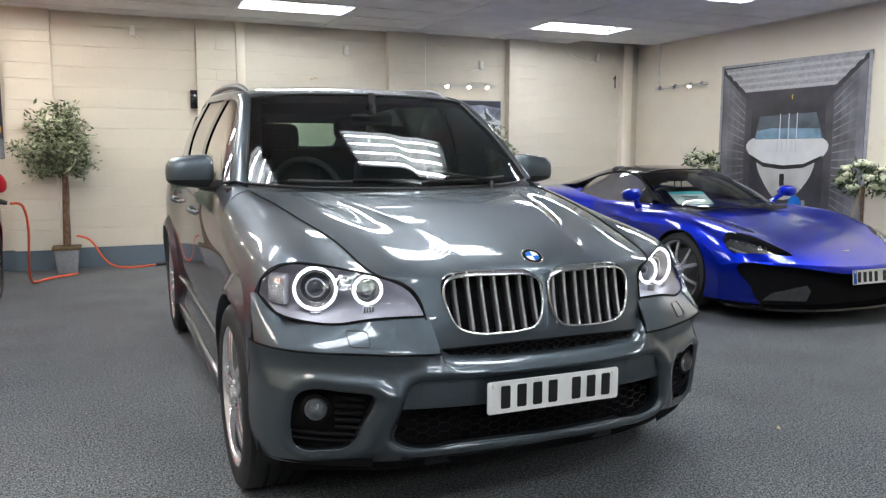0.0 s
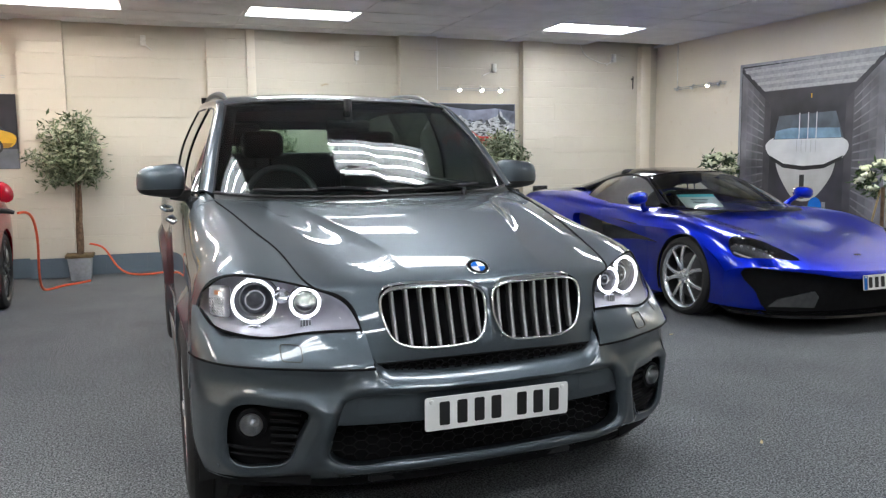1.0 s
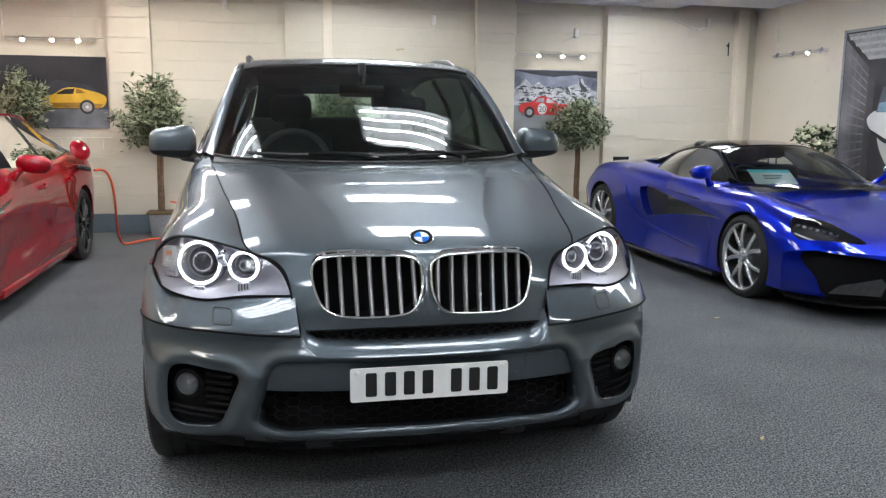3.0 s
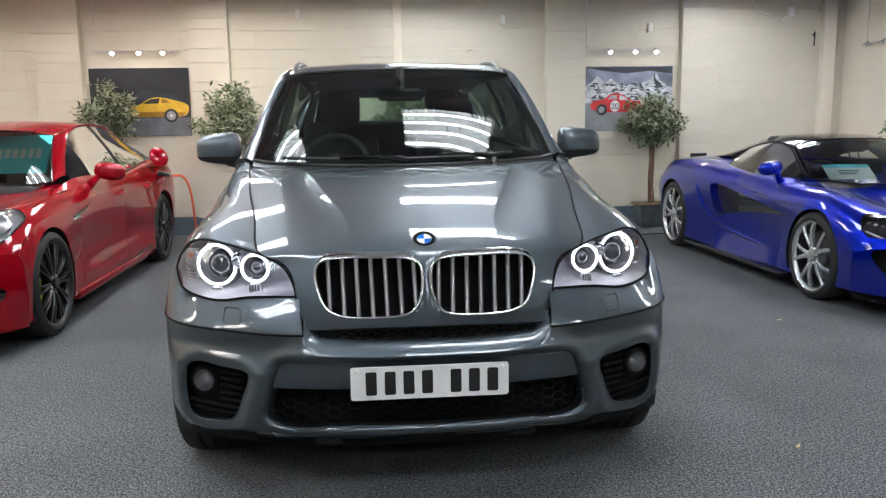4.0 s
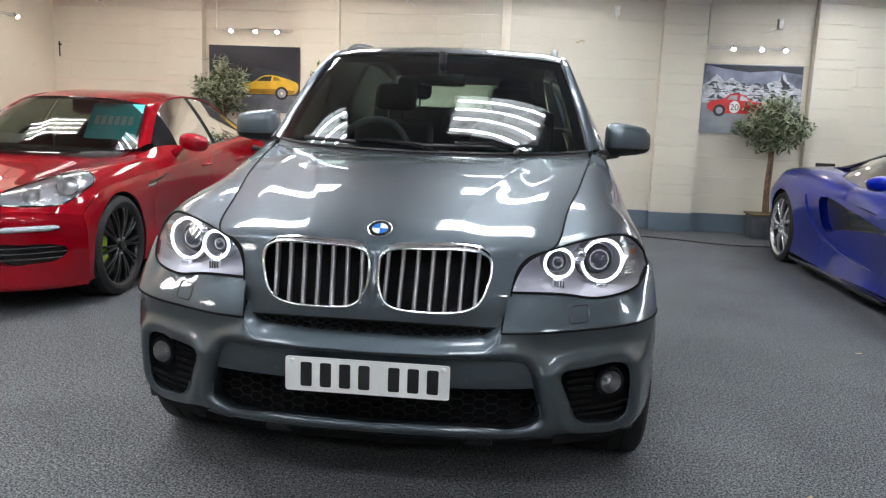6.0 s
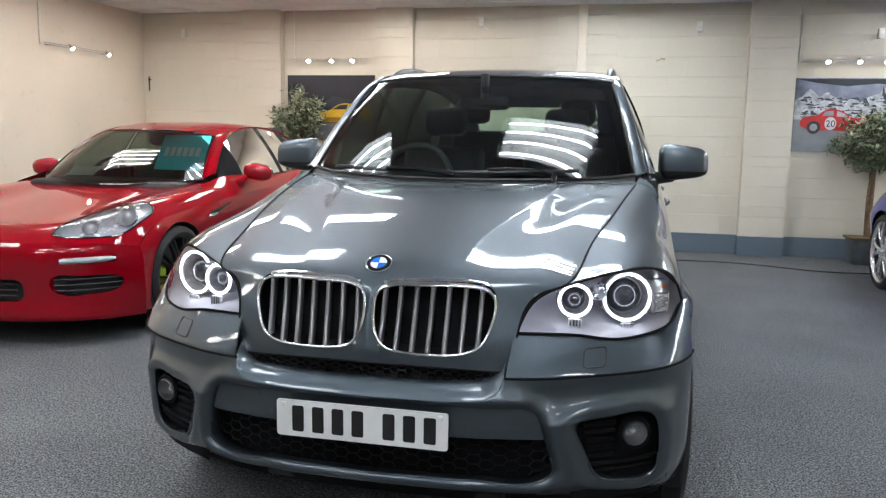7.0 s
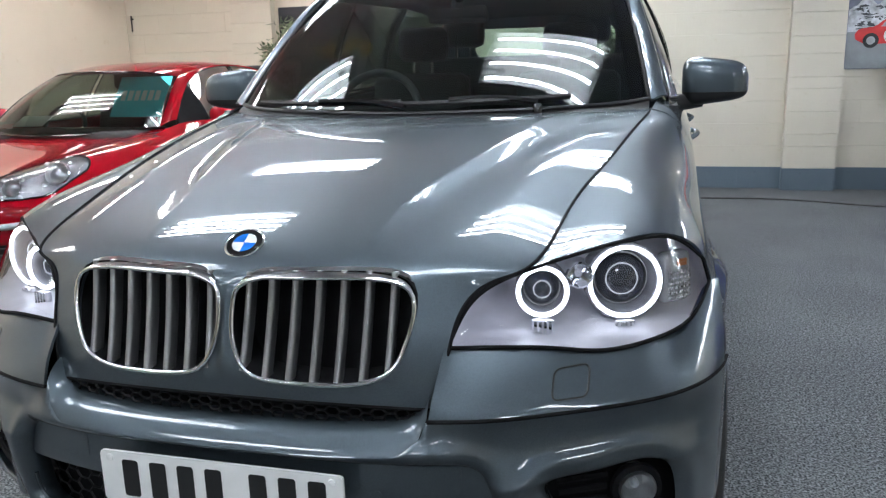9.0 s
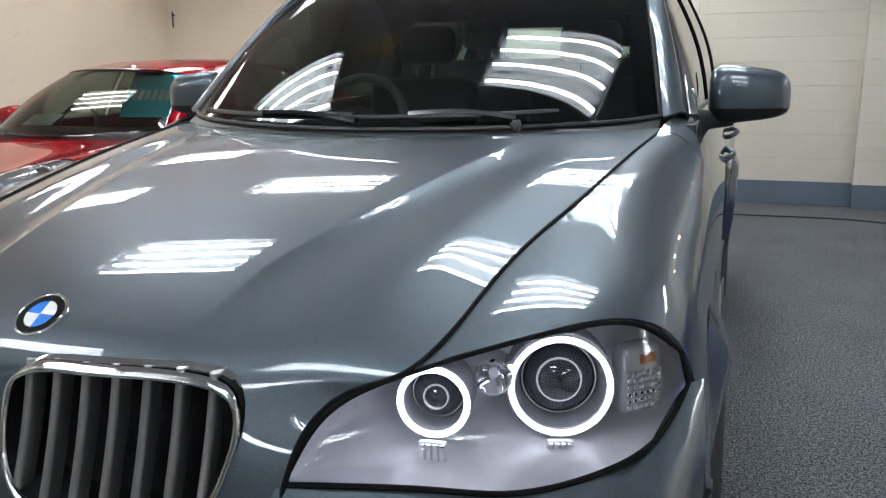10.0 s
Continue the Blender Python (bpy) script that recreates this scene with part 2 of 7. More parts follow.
def spin(bm, profile, seg=32, m=None, closed=False):
    """Turns a profile of (radius, height) about z, placed by m."""
    rings = []
    for r, h in profile:
        rings.append([bm.verts.new((r * math.cos(2 * math.pi * k / seg), r * math.sin(2 * math.pi * k / seg), h)) for k in range(seg)])
    pairs = list(zip(rings, rings[1:])) + ([(rings[-1], rings[0])] if closed else [])
    for a, b in pairs:
        for k in range(seg):
            bm.faces.new((a[k], a[(k + 1) % seg], b[(k + 1) % seg], b[k]))
    if m is not None:
        for ring in rings:
            for v in ring:
                v.co = m @ v.co
    return bm


def tube(bm, pts, r, seg=8, cap=True, radii=None):
    """A round bar along a line of points."""
    pts = [Vector(p) for p in pts]
    rings, up = [], Vector((0, 0, 1))
    side = None
    for i, p in enumerate(pts):
        d = (pts[min(i + 1, len(pts) - 1)] - pts[max(i - 1, 0)]).normalized()
        if side is None:
            side = d.cross(up if abs(d.z) < 0.9 else Vector((1, 0, 0))).normalized()
        else:
            side = (side - d * side.dot(d)).normalized()
        w = d.cross(side)
        rr = radii[i] if radii else r
        rings.append([bm.verts.new(p + (side * math.cos(2 * math.pi * k / seg) + w * math.sin(2 * math.pi * k / seg)) * rr) for k in range(seg)])
    for a, b in zip(rings, rings[1:]):
        for k in range(seg):
            bm.faces.new((a[k], a[(k + 1) % seg], b[(k + 1) % seg], b[k]))
    if cap:
        bm.faces.new(rings[0][::-1])
        bm.faces.new(rings[-1])
    return bm


def prism(bm, outline, depth, place, bevel=0.0):
    """A flat outline of (a, b) given thickness; place(a, b, c) puts it in space, c from 0 to depth."""
    lo = [bm.verts.new(place(a, b, 0.0)) for a, b in outline]
    hi = [bm.verts.new(place(a, b, depth)) for a, b in outline]
    n = len(outline)
    fs = [bm.faces.new(lo[::-1]), bm.faces.new(hi)]
    fs += [bm.faces.new((lo[k], lo[(k + 1) % n], hi[(k + 1) % n], hi[k])) for k in range(n)]
    if bevel:
        bmesh.ops.bevel(bm, geom=list(fs[1].edges), offset=bevel, segments=2, affect="EDGES")
    return bm


def round_outline(x0, x1, y0, y1, r, k=5):
    out = []
    for cx, cy, a in ((x1 - r, y1 - r, 0), (x0 + r, y1 - r, 90), (x0 + r, y0 + r, 180), (x1 - r, y0 + r, 270)):
        out += [(cx + r * math.cos(radians(a + 90 * i / k)), cy + r * math.sin(radians(a + 90 * i / k))) for i in range(k + 1)]
    return out


def closed_line(ps, n):
    """n points of a closed smooth line through ps."""
    ps = np.asarray(list(ps), float)
    w = np.concatenate([ps[-3:], ps, ps[:4]])
    t = chords(w)
    return cubic(t, w, np.linspace(t[3], t[3 + len(ps)], n, endpoint=False))


def inside(poly, a, b):
    hit, n = False, len(poly)
    for i in range(n):
        (x1, y1), (x2, y2) = poly[i], poly[(i + 1) % n]
        if (y1 > b) != (y2 > b) and a < (x2 - x1) * (b - y1) / (y2 - y1) + x1:
            hit = not hit
    return hit


def nearest(poly, a, b):
    best = None
    for i in range(len(poly)):
        p, q = np.array(poly[i]), np.array(poly[(i + 1) % len(poly)])
        d = q - p
        t = np.clip(np.dot((a, b) - p, d) / max(np.dot(d, d), 1e-12), 0, 1)
        c = p + t * d
        e = np.hypot(*(c - (a, b)))
        if best is None or e < best[0]:
            best = (e, c)
    return best[1]


def cut(bm, poly, axes=(0, 2), where=None, outside=False):
    """Opens a hole of the outline poly, seen along the third axis (or keeps only what lies in it), and draws the rim onto the outline."""
    i, j = axes
    x0, x1 = min(p[0] for p in poly), max(p[0] for p in poly)
    y0, y1 = min(p[1] for p in poly), max(p[1] for p in poly)
    gone = []
    for f in bm.faces:
        c = f.calc_center_median()
        if where is None or where(c):
            hit = x0 <= c[i] <= x1 and y0 <= c[j] <= y1 and inside(poly, c[i], c[j])
            if hit != outside:
                gone.append(f)
    lost = set(gone)
    rim = {v for f in gone for v in f.verts if any(g not in lost for g in v.link_faces)}
    bm.normal_update()
    lean = {v: v.normal.copy() for v in rim}
    k = 3 - i - j
    bmesh.ops.delete(bm, geom=gone, context="FACES")
    for v in rim:
        if v.is_valid:
            c = nearest(poly, v.co[i], v.co[j])
            n = lean[v]
            if abs(n[k]) > 0.3:
                # slide along the surface
                v.co[k] -= (n[i] * (float(c[0]) - v.co[i]) + n[j] * (float(c[1]) - v.co[j])) / n[k]
            v.co[i], v.co[j] = float(c[0]), float(c[1])
    return bm


def finish(bm, angle):
    """Smooth faces, with hard edges past the angle."""
    bm.normal_update()
    lim = radians(angle)
    for f in bm.faces:
        f.smooth = True
    for e in bm.edges:
        if len(e.link_faces) == 2 and e.calc_face_angle(0) > lim:
            e.smooth = False


def part(name, bm, mat, parent=None, label="", angle=38, thick=0.0, m=None, crisp=True):
    """Links a bmesh as one mesh object, under a thing or a part."""
    finish(bm, angle)
    me = bpy.data.meshes.new(name)
    bm.to_mesh(me)
    bm.free()
    me.materials.append(mat)
    ob = new(name, me)
    if parent is not None:
        ob.parent = parent
    if m is not None:
        ob.matrix_basis = m
    if thick:
        md = ob.modifiers.new("thickness", "SOLIDIFY")
        md.thickness, md.offset = thick, -1
        if crisp:
            md = ob.modifiers.new("crisp_rim", "EDGE_SPLIT")
            md.split_angle, md.use_edge_sharp = radians(65), True
    if label:
        ob["label"] = label
    return ob


def thing(name, label, category, m=None, group="", kind=""):
    ob = new(name)
    ob.empty_display_size = 0.2
    if m is not None:
        ob.matrix_basis = m
    return tagged(ob, label, category, group, kind)


def B():
    return bmesh.new()

# ---- room ----
bm = box(B(), X0 - 0.3, X1 + 0.3, Y0 - 0.3, Y1 + 0.3, -0.12, 0.0)
tagged(part("floor", bm, M_CARPET), "dark grey flecked cord carpet over the whole showroom", "floor", kind="structure")

T = 0.25
bm = box(B(), X0 - T, X1 + T, Y1 + 0.06, Y1 + 0.06 + T, 0, 3.3)
WALL_N = tagged(part("wall_north", bm, M_BLOCK), "cream painted blockwork wall with shallow piers", "wall", kind="structure")
bm = box(B(), X1, X1 + T, Y0, Y1 + 0.06, 0, 3.3)
tagged(part("wall_east", bm, M_PLASTER), "plain cream painted side wall", "wall", kind="structure")
bm = box(B(), X0 - T, X0, Y0, Y1 + 0.06, 0, 3.3)
tagged(part("wall_west", bm, M_PLASTER), "plain cream painted side wall", "wall", kind="structure")
# unseen wall, pushed far back to darken what the bumper mirrors
bm = box(B(), X0 - T, X1 + T, Y0 - T, Y0, 0, 3.3)
tagged(part("wall_south", bm, M_PLASTER), "unseen cream wall added far back to keep reflections dark", "wall", kind="structure")

# suspended ceiling: 1.2 x 0.6 m tiles in a rail grid, some left out for lights or missing
TILE_X0, TILE_Y0 = -6.0, -13.11
# (4.8, 1.89) and the -5.31 row: unseen, added to brighten east wall and bumper
LIGHTS = [(cx, cy) for cy in (-2.91, -0.51, 1.89, 3.69, 6.09) for cx in (-2.4, 0.0, 3.6) if (cx, cy) not in ((-2.4, 6.09), (3.6, -0.51))] + [(4.8, 1.89), (-2.4, -5.31), (0.0, -5.31), (3.6, -5.31)]
# (-2.4, 6.09) is unseen, added to fill in the north wall
WARM_LIGHTS = [(-4.8, 5.49), (-4.8, 3.69), (-4.8, 1.29), (-4.8, -1.11), (-2.4, 6.09)]
LIGHT_SPOTS = {(round(a, 2), round(b, 2)) for a, b in LIGHTS + WARM_LIGHTS}
MISSING = {(4.8, 7.29), (6.0, 3.69)}
bm = B()
x = TILE_X0
while x < X1:
    y = TILE_Y0
    while y < Y1:
        key = (round(x, 2), round(y, 2))
        if key not in LIGHT_SPOTS and key not in MISSING:
            xa, xb, ya, yb = max(x, X0) + 0.012, min(x + 1.2, X1 - 0.02) - 0.012, max(y, Y0) + 0.012, min(y + 0.6, Y1 - random.uniform(0.0, 0.02)) - 0.012
            if xb - xa > 0.05 and yb - ya > 0.05:
                sag = random.uniform(-0.004, 0.004)
                box(bm, xa, xb, ya, yb, CEIL + 0.004 + sag, CEIL + 0.02 + sag)
        y += 0.6
    x += 1.2
x = TILE_X0 + 1.2
while x < X1:
    box(bm, x - 0.012, x + 0.012, Y0, Y1, CEIL - 0.002, CEIL + 0.03)
    x += 1.2
y = TILE_Y0
while y < Y1:
    box(bm, X0, X1, max(y, Y0 + 0.013) - 0.012, max(y, Y0 + 0.013) + 0.012, CEIL, CEIL + 0.028)
    y += 0.6
tagged(part("ceiling", bm, M_TILE), "suspended ceiling of dusty grey tiles in a metal grid", "ceiling", kind="structure")
bm = box(B(), X0 - T, X1 + T, Y0 - T, Y1 + 0.06 + T, 3.3, 3.45)
tagged(part("ceiling_slab", bm, M_VOID), "dark slab above the suspended ceiling", "ceiling", kind="structure")


def ceiling_light(tube_mat, tone):
    """A tray of 1.2 x 0.6 m with four tubes along it; its origin at the tray's corner in the ceiling's plane."""
    ob = thing("ceiling_light", f"lit four-tube {tone} fluorescent light set in the ceiling", "ceiling light", group="ceiling lights")
    bm = B()
    box(bm, 0.014, 1.186, 0.014, 0.586, 0.095, 0.10)
    for a in ((0.014, 0.02, 0.014, 0.586), (1.18, 1.186, 0.014, 0.586), (0.02, 1.18, 0.014, 0.02), (0.02, 1.18, 0.58, 0.586)):
        box(bm, *a, 0.0, 0.095)
    for k in (1, 2, 3):
        prism(bm, [(0.145 * k - 0.03 + 0.01, 0.094), (0.145 * k + 0.03 + 0.01, 0.094), (0.145 * k + 0.01, 0.045)], 1.14, lambda a, b, c: (0.03 + c, a, b))
    part("tray", bm, M_LIGHTTRAY, ob)
    for a, b in ((0.15, 0.14), (1.0, 0.43)):
        part("starter", box(B(), a, a + 0.075, b, b + 0.03, 0.05, 0.094, 0.004), M_BLACK, ob)
    for k in range(4):
        bm = tube(B(), [(0.06, 0.082 + 0.145 * k, 0.055), (1.14, 0.082 + 0.145 * k, 0.055)], 0.015, 10)
        t = part("tube", bm, tube_mat, ob, f"glowing {tone} tube")
        for xx in (0.03, 1.14):
            part("lamp_holder", box(B(), xx, xx + 0.03, 0.068 + 0.145 * k, 0.096 + 0.145 * k, 0.036, 0.094, 0.003), M_WHITEBOX, t)
    return ob


for tube_mat, tone, spots in ((M_TUBE, "cool white", LIGHTS), (M_WARMTUBE, "warm white", WARM_LIGHTS)):
    first = ceiling_light(tube_mat, tone)
    first.matrix_basis = pose(*spots[0], CEIL)
    for cx, cy in spots[1:]:
        copy_thing(first, pose(cx, cy, CEIL))

# ---- grey estate SUV, nose at y = 0, its middle line on x = 0 ----
SUV = thing("suv_car", "metallic grey five-door SUV with lit ring headlamps, parked on the carpet", "car", pose(0, 0, -0.024, 0.55, 0, 0))


def bonnet_grid(nv=140, nu=261):
    mid = [(0.053, 0.712), (0.057, 0.775), (0.082, 0.865), (0.112, 0.938), (0.182, 0.980), (0.36, 1.032), (0.7, 1.099), (1.0, 1.139), (1.25, 1.162)]
    rim = [(0.408, 0.090, 0.702), (0.428, 0.112, 0.775), (0.447, 0.155, 0.865), (0.492, 0.205, 0.912), (0.556, 0.243, 0.933),
           (0.605, 0.45, 0.992), (0.665, 0.80, 1.062), (0.72, 1.15, 1.115), (0.78, 1.569, 1.162)]
    t = [0, 0.065, 0.16, 0.25, 0.34, 0.5, 0.83, 1.15, 1.45]
    at = np.concatenate([np.linspace(0, 0.36, nv // 2), np.linspace(0.36, 1.45, nv - nv // 2 + 1)[1:]])
    c, e = cubic(t, mid, at), cubic(t, rim, at)
    u = np.linspace(-1, 1, nu)
    s = np.abs(u)
    p = np.zeros((nv, nu, 3))
    for i in range(nv):
        v = at[i]
        p[i, :, 0] = e[i, 0] * u
        p[i, :, 1] = c[i, 0] + (e[i, 1] - c[i, 0]) * s ** 2.4
        # swage lines run from the screen pillars to the grille; the bonnet falls away outside them
        k = np.clip((v - 0.3) / 0.3, 0, 1)
        crease = 0.62 * s ** 2 + 0.38 * 0.015 * np.log1p(np.exp((s - 0.8) / 0.015)) / 0.2
        # a sharp line on either side of the raised middle, with a hollow outside it
        start = np.interp(v, [0.3, 0.5, 0.83, 1.15, 1.45], [0.44, 0.44, 0.54, 0.60, 0.62])
        q = np.clip((s - start) / (0.86 - start), 0, 1)
        hollow = 0.0115 * np.clip((v - 0.27) / 0.5, 0, 1) ** 0.7 * np.clip((1.4 - v) / 0.3, 0, 1) * 6.75 * q * (1 - q) ** 2
        p[i, :, 2] = c[i, 1] + (e[i, 2] - c[i, 1]) * ((1 - k) * s ** 2.2 + k * crease) - hollow
    return p


def nose_y(x, z):
    """How far back the grille's face lies."""
    return 0.058 + 0.28 * (z - 0.775) + 0.28 * x * x


def kidney(side, k=1.0):
    pts = [(0.022, 0.926), (0.055, 0.943), (0.12, 0.948), (0.2, 0.949), (0.31, 0.946), (0.359, 0.929), (0.374, 0.885), (0.362, 0.82), (0.337, 0.770), (0.295, 0.749), (0.20, 0.741), (0.10, 0.745), (0.046, 0.760), (0.017, 0.805), (0.010, 0.88)]
    line = closed_line(pts, 56)
    c = line.mean(0)
    return [(side * float(c[0] + (a - c[0]) * k), float(c[1] + (b - c[1]) * k)) for a, b in line]


bm = sheet(B(), bonnet_grid())
for s in (-1, 1):
    cut(bm, kidney(s, 0.98), (0, 2), lambda c: c.y < 0.2)
# the strip between the kidneys is a smooth rounded bridge
crest = cubic([0, 0.065, 0.16, 0.25, 0.34], [(0.053, 0.712), (0.057, 0.775), (0.082, 0.865), (0.112, 0.938), (0.182, 0.980)], np.linspace(0, 0.26, 400))
for v in bm.verts:
    if abs(v.co.x) < 0.04 and v.co.z < 0.936 and v.co.y < 0.2:
        rise = min(1.0, max(0.0, (v.co.z - 0.74) / 0.06)) * min(1.0, max(0.0, (0.935 - v.co.z) / 0.05))
        v.co.y = float(np.interp(v.co.z, crest[:, 1], crest[:, 0])) + 0.008 * rise * (1 - math.exp(-(v.co.x / 0.012) ** 2))
bonnet = part("bonnet", bm, M_GREY, SUV, angle=60, thick=0.006)
edge_grid = bonnet_grid()
for j in (0, -1):
    k = 1 if j == 0 else -1
    part("shut_line", tube(B(), [(q[0] - 0.001 * k, q[1], q[2] + 0.001) for q in edge_grid[::2, j]], 0.0036, 6), M_MATT, bonnet)
part("front_shut_line", tube(B(), [(q[0], q[1] + 0.002, q[2] - 0.004) for q in edge_grid[0, ::2]], 0.004, 6), M_MATT, bonnet)

for s in (-1, 1):
    line = kidney(s, 0.975)
    # frame: a thin rim, widening into a sloping band along the top
    bm = B()
    loop, bands = [], [[], [], []]
    for a, b in line:
        top = min(1.0, max(0.0, (b - 0.895) / 0.04))
        drop = 0.009 * top
        back, fore = nose_y(a, b) + (0.016 + 0.10 * a * a) * top, nose_y(a, b - drop) - 0.002 - 0.001 * top
        loop.append((a, fore, b - drop))
        bands[0].append((a, back, b + 0.006 * top))
        bands[1].append((a, (back + fore) / 2 - 0.006 * top, b - drop / 2 + 0.004 * top))
        bands[2].append((a, fore - 0.001, b - drop + 0.003 * top))
    tube(bm, loop + loop[:2], 0.0048, 10, cap=False)
    sheet(bm, np.array([row + row[:1] for row in bands]), flip=s > 0)
    grille = part("kidney_grille", bm, M_CHROME, SUV, "chrome frame with upright satin slats")
    bm = B()
    inner = kidney(s, 0.99)
    n = len(inner)
    front = [bm.verts.new((a, nose_y(a, b) + 0.004, b)) for a, b in inner]
    back = [bm.verts.new((a, nose_y(a, b) + 0.09, b)) for a, b in inner]
    for k in range(n):
        bm.faces.new((front[k], front[(k + 1) % n], back[(k + 1) % n], back[k]))
    bm.faces.new(back)
    part("recess", bm, M_MATT, grille)
    for k in range(7):
        x = 0.043 + 0.0475 * k
        zs = [b for a, b in line if abs(abs(a) - x) < 0.02]
        z0, z1 = min(zs) - 0.002, max(zs) + 0.002
        bm = B()
        rings = []
        for q in np.linspace(0, 1, 9):
            z = z0 + (z1 - z0) * q
            xx = s * (x - 0.006 * (1 - q))
            y = nose_y(x, z) + 0.002 + 0.004 * math.sin(math.pi * q)
            rings.append([bm.verts.new((xx + dx, y + dy, z)) for dx, dy in ((-0.007, 0.008), (-0.0055, 0.003), (-0.0028, 0.0004), (0.0028, 0.0004), (0.0055, 0.003), (0.007, 0.008), (0.0035, 0.034), (-0.0035, 0.034))])
        for r0, r1 in zip(rings, rings[1:]):
            for j in range(8):
                bm.faces.new((r0[j], r0[(j + 1) % 8], r1[(j + 1) % 8], r1[j]))
        bm.faces.new(rings[0][::-1]), bm.faces.new(rings[-1])
        part("slat", bm, M_SATIN, grille, angle=50)

# badge: chrome rim, black ring, blue and white quarters
BADGE = Matrix.Translation((0, 0.180, 0.9800)) @ pose(0, 0, 0, 32, 0, 0)
badge = part("badge", spin(B(), [(0.0, 0.0), (0.0415, 0.0), (0.0415, 0.004), (0.039, 0.0062), (0.0365, 0.0045), (0.0, 0.0045)], 40, BADGE), M_CHROME, SUV, "round enamel badge with a chrome rim")
part("ring", spin(B(), [(0.026, 0.0046), (0.0365, 0.0046), (0.0365, 0.0056), (0.026, 0.0056)], 40, BADGE, closed=True), M_GLOSSBLACK, badge)
for k in range(4):
    out = [(0, 0)] + [(0.025 * math.cos(radians(90 * k + 9 * i)), 0.025 * math.sin(radians(90 * k + 9 * i))) for i in range(11)]
    part("quarter", prism(B(), out, 0.001, lambda a, b, c: BADGE @ Vector((a, b, 0.0048 + c))), M_BADGEBLUE if k % 2 else M_BADGEWHITE, badge)

# ---- bumper ----
PLAN_X = [0, 0.15, 0.3, 0.42, 0.52, 0.64, 0.76, 0.85, 0.915, 0.948, 0.96]
PLAN_Y = [0.014, 0.016, 0.024, 0.044, 0.07, 0.127, 0.195, 0.268, 0.36, 0.45, 0.53]


def plan(n):
    t = chords(np.stack([PLAN_X, PLAN_Y], 1))
    return cubic(t, np.stack([PLAN_X, PLAN_Y], 1), n)


def plan_y(x):
    p = plan(400)
    return float(np.interp(abs(x), p[:, 0], p[:, 1]))


BUMP_Z = [0.694, 0.66, 0.62, 0.58, 0.52, 0.46, 0.40, 0.35, 0.30, 0.255, 0.225]
BUMP_OFF = [0.004, -0.006, -0.013, -0.009, 0.003, 0.018, 0.034, 0.052, 0.115, 0.205, 0.30]


def bump_off(z):
    return float(cubic([-v for v in BUMP_Z], np.array(BUMP_OFF)[:, None], [-z])[0, 0])


def low_mouth():
    r = [(0.0, 0.607), (0.40, 0.605), (0.468, 0.60), (0.503, 0.578), (0.522, 0.52), (0.545, 0.43), (0.547, 0.395), (0.522, 0.37), (0.35, 0.359), (0.0, 0.353)]
    half = [tuple(q) for q in smooth_line(r[1:9], 40)]
    return [r[0]] + half + [r[9]] + [(-a, b) for a, b in half[::-1]]


def fog_mouth(s):
    pts = [(0.612, 0.545), (0.70, 0.562), (0.785, 0.568), (0.828, 0.553), (0.850, 0.50), (0.855, 0.41), (0.846, 0.36), (0.812, 0.336), (0.75, 0.341), (0.69, 0.354), (0.662, 0.385), (0.638, 0.45)]
    return [(s * float(a), float(b)) for a, b in closed_line(pts, 48)]


PLAN_LINE = plan(400)
LOW_TABLE = [bump_off(z) for z in np.linspace(0.20, 0.72, 105)]


def outline_distance(poly, x, z):
    """Distance of points from a closed outline."""
    p = np.array(poly, float)
    q = np.roll(p, -1, axis=0)
    best = np.full(np.shape(x), 9.0)
    for (ax, az), (bx, bz) in zip(p, q):
        dx, dz = bx - ax, bz - az
        t = np.clip(((x - ax) * dx + (z - az) * dz) / max(dx * dx + dz * dz, 1e-12), 0, 1)
        best = np.minimum(best, np.hypot(x - ax - t * dx, z - az - t * dz))
    return best


OPENINGS = [low_mouth(), fog_mouth(-1), fog_mouth(1)]


def bumper_y(x, z):
    """How far back the bumper's skin lies: it leans in under the shoulder and rolls into its openings over a raised frame."""
    x, z = np.asarray(x, float), np.asarray(z, float)
    ax = np.abs(x)
    y = np.interp(ax, PLAN_LINE[:, 0], PLAN_LINE[:, 1])
    y = y + np.interp(z, np.linspace(0.20, 0.72, 105), LOW_TABLE) * np.clip(1 - (ax / 1.05) ** 4, 0.2, 1)
    aside = np.clip((ax - 0.43) / 0.10, 0, 1) * np.clip((0.97 - ax) / 0.10, 0, 1)
    aside = aside * aside * (3 - 2 * aside)
    y = y + 0.031 * aside * np.sin(math.pi * np.clip((0.694 - z) / 0.135, 0, 1)) ** 1.2
    y = y + 0.009 * np.clip((ax - 0.415) / 0.02, 0, 1) * np.clip((0.97 - ax) / 0.06, 0, 1) * np.clip((z - 0.60) / 0.07, 0, 1)
    for k, poly in enumerate(OPENINGS):
        d = outline_distance(poly, x, z)
        wide = 0.030 if k == 0 else 0.036
        y = y + 0.021 * np.clip(1 - d / wide, 0, 1) ** 2.2 - 0.007 * np.exp(-((d - wide) / 0.016) ** 2)
    return y


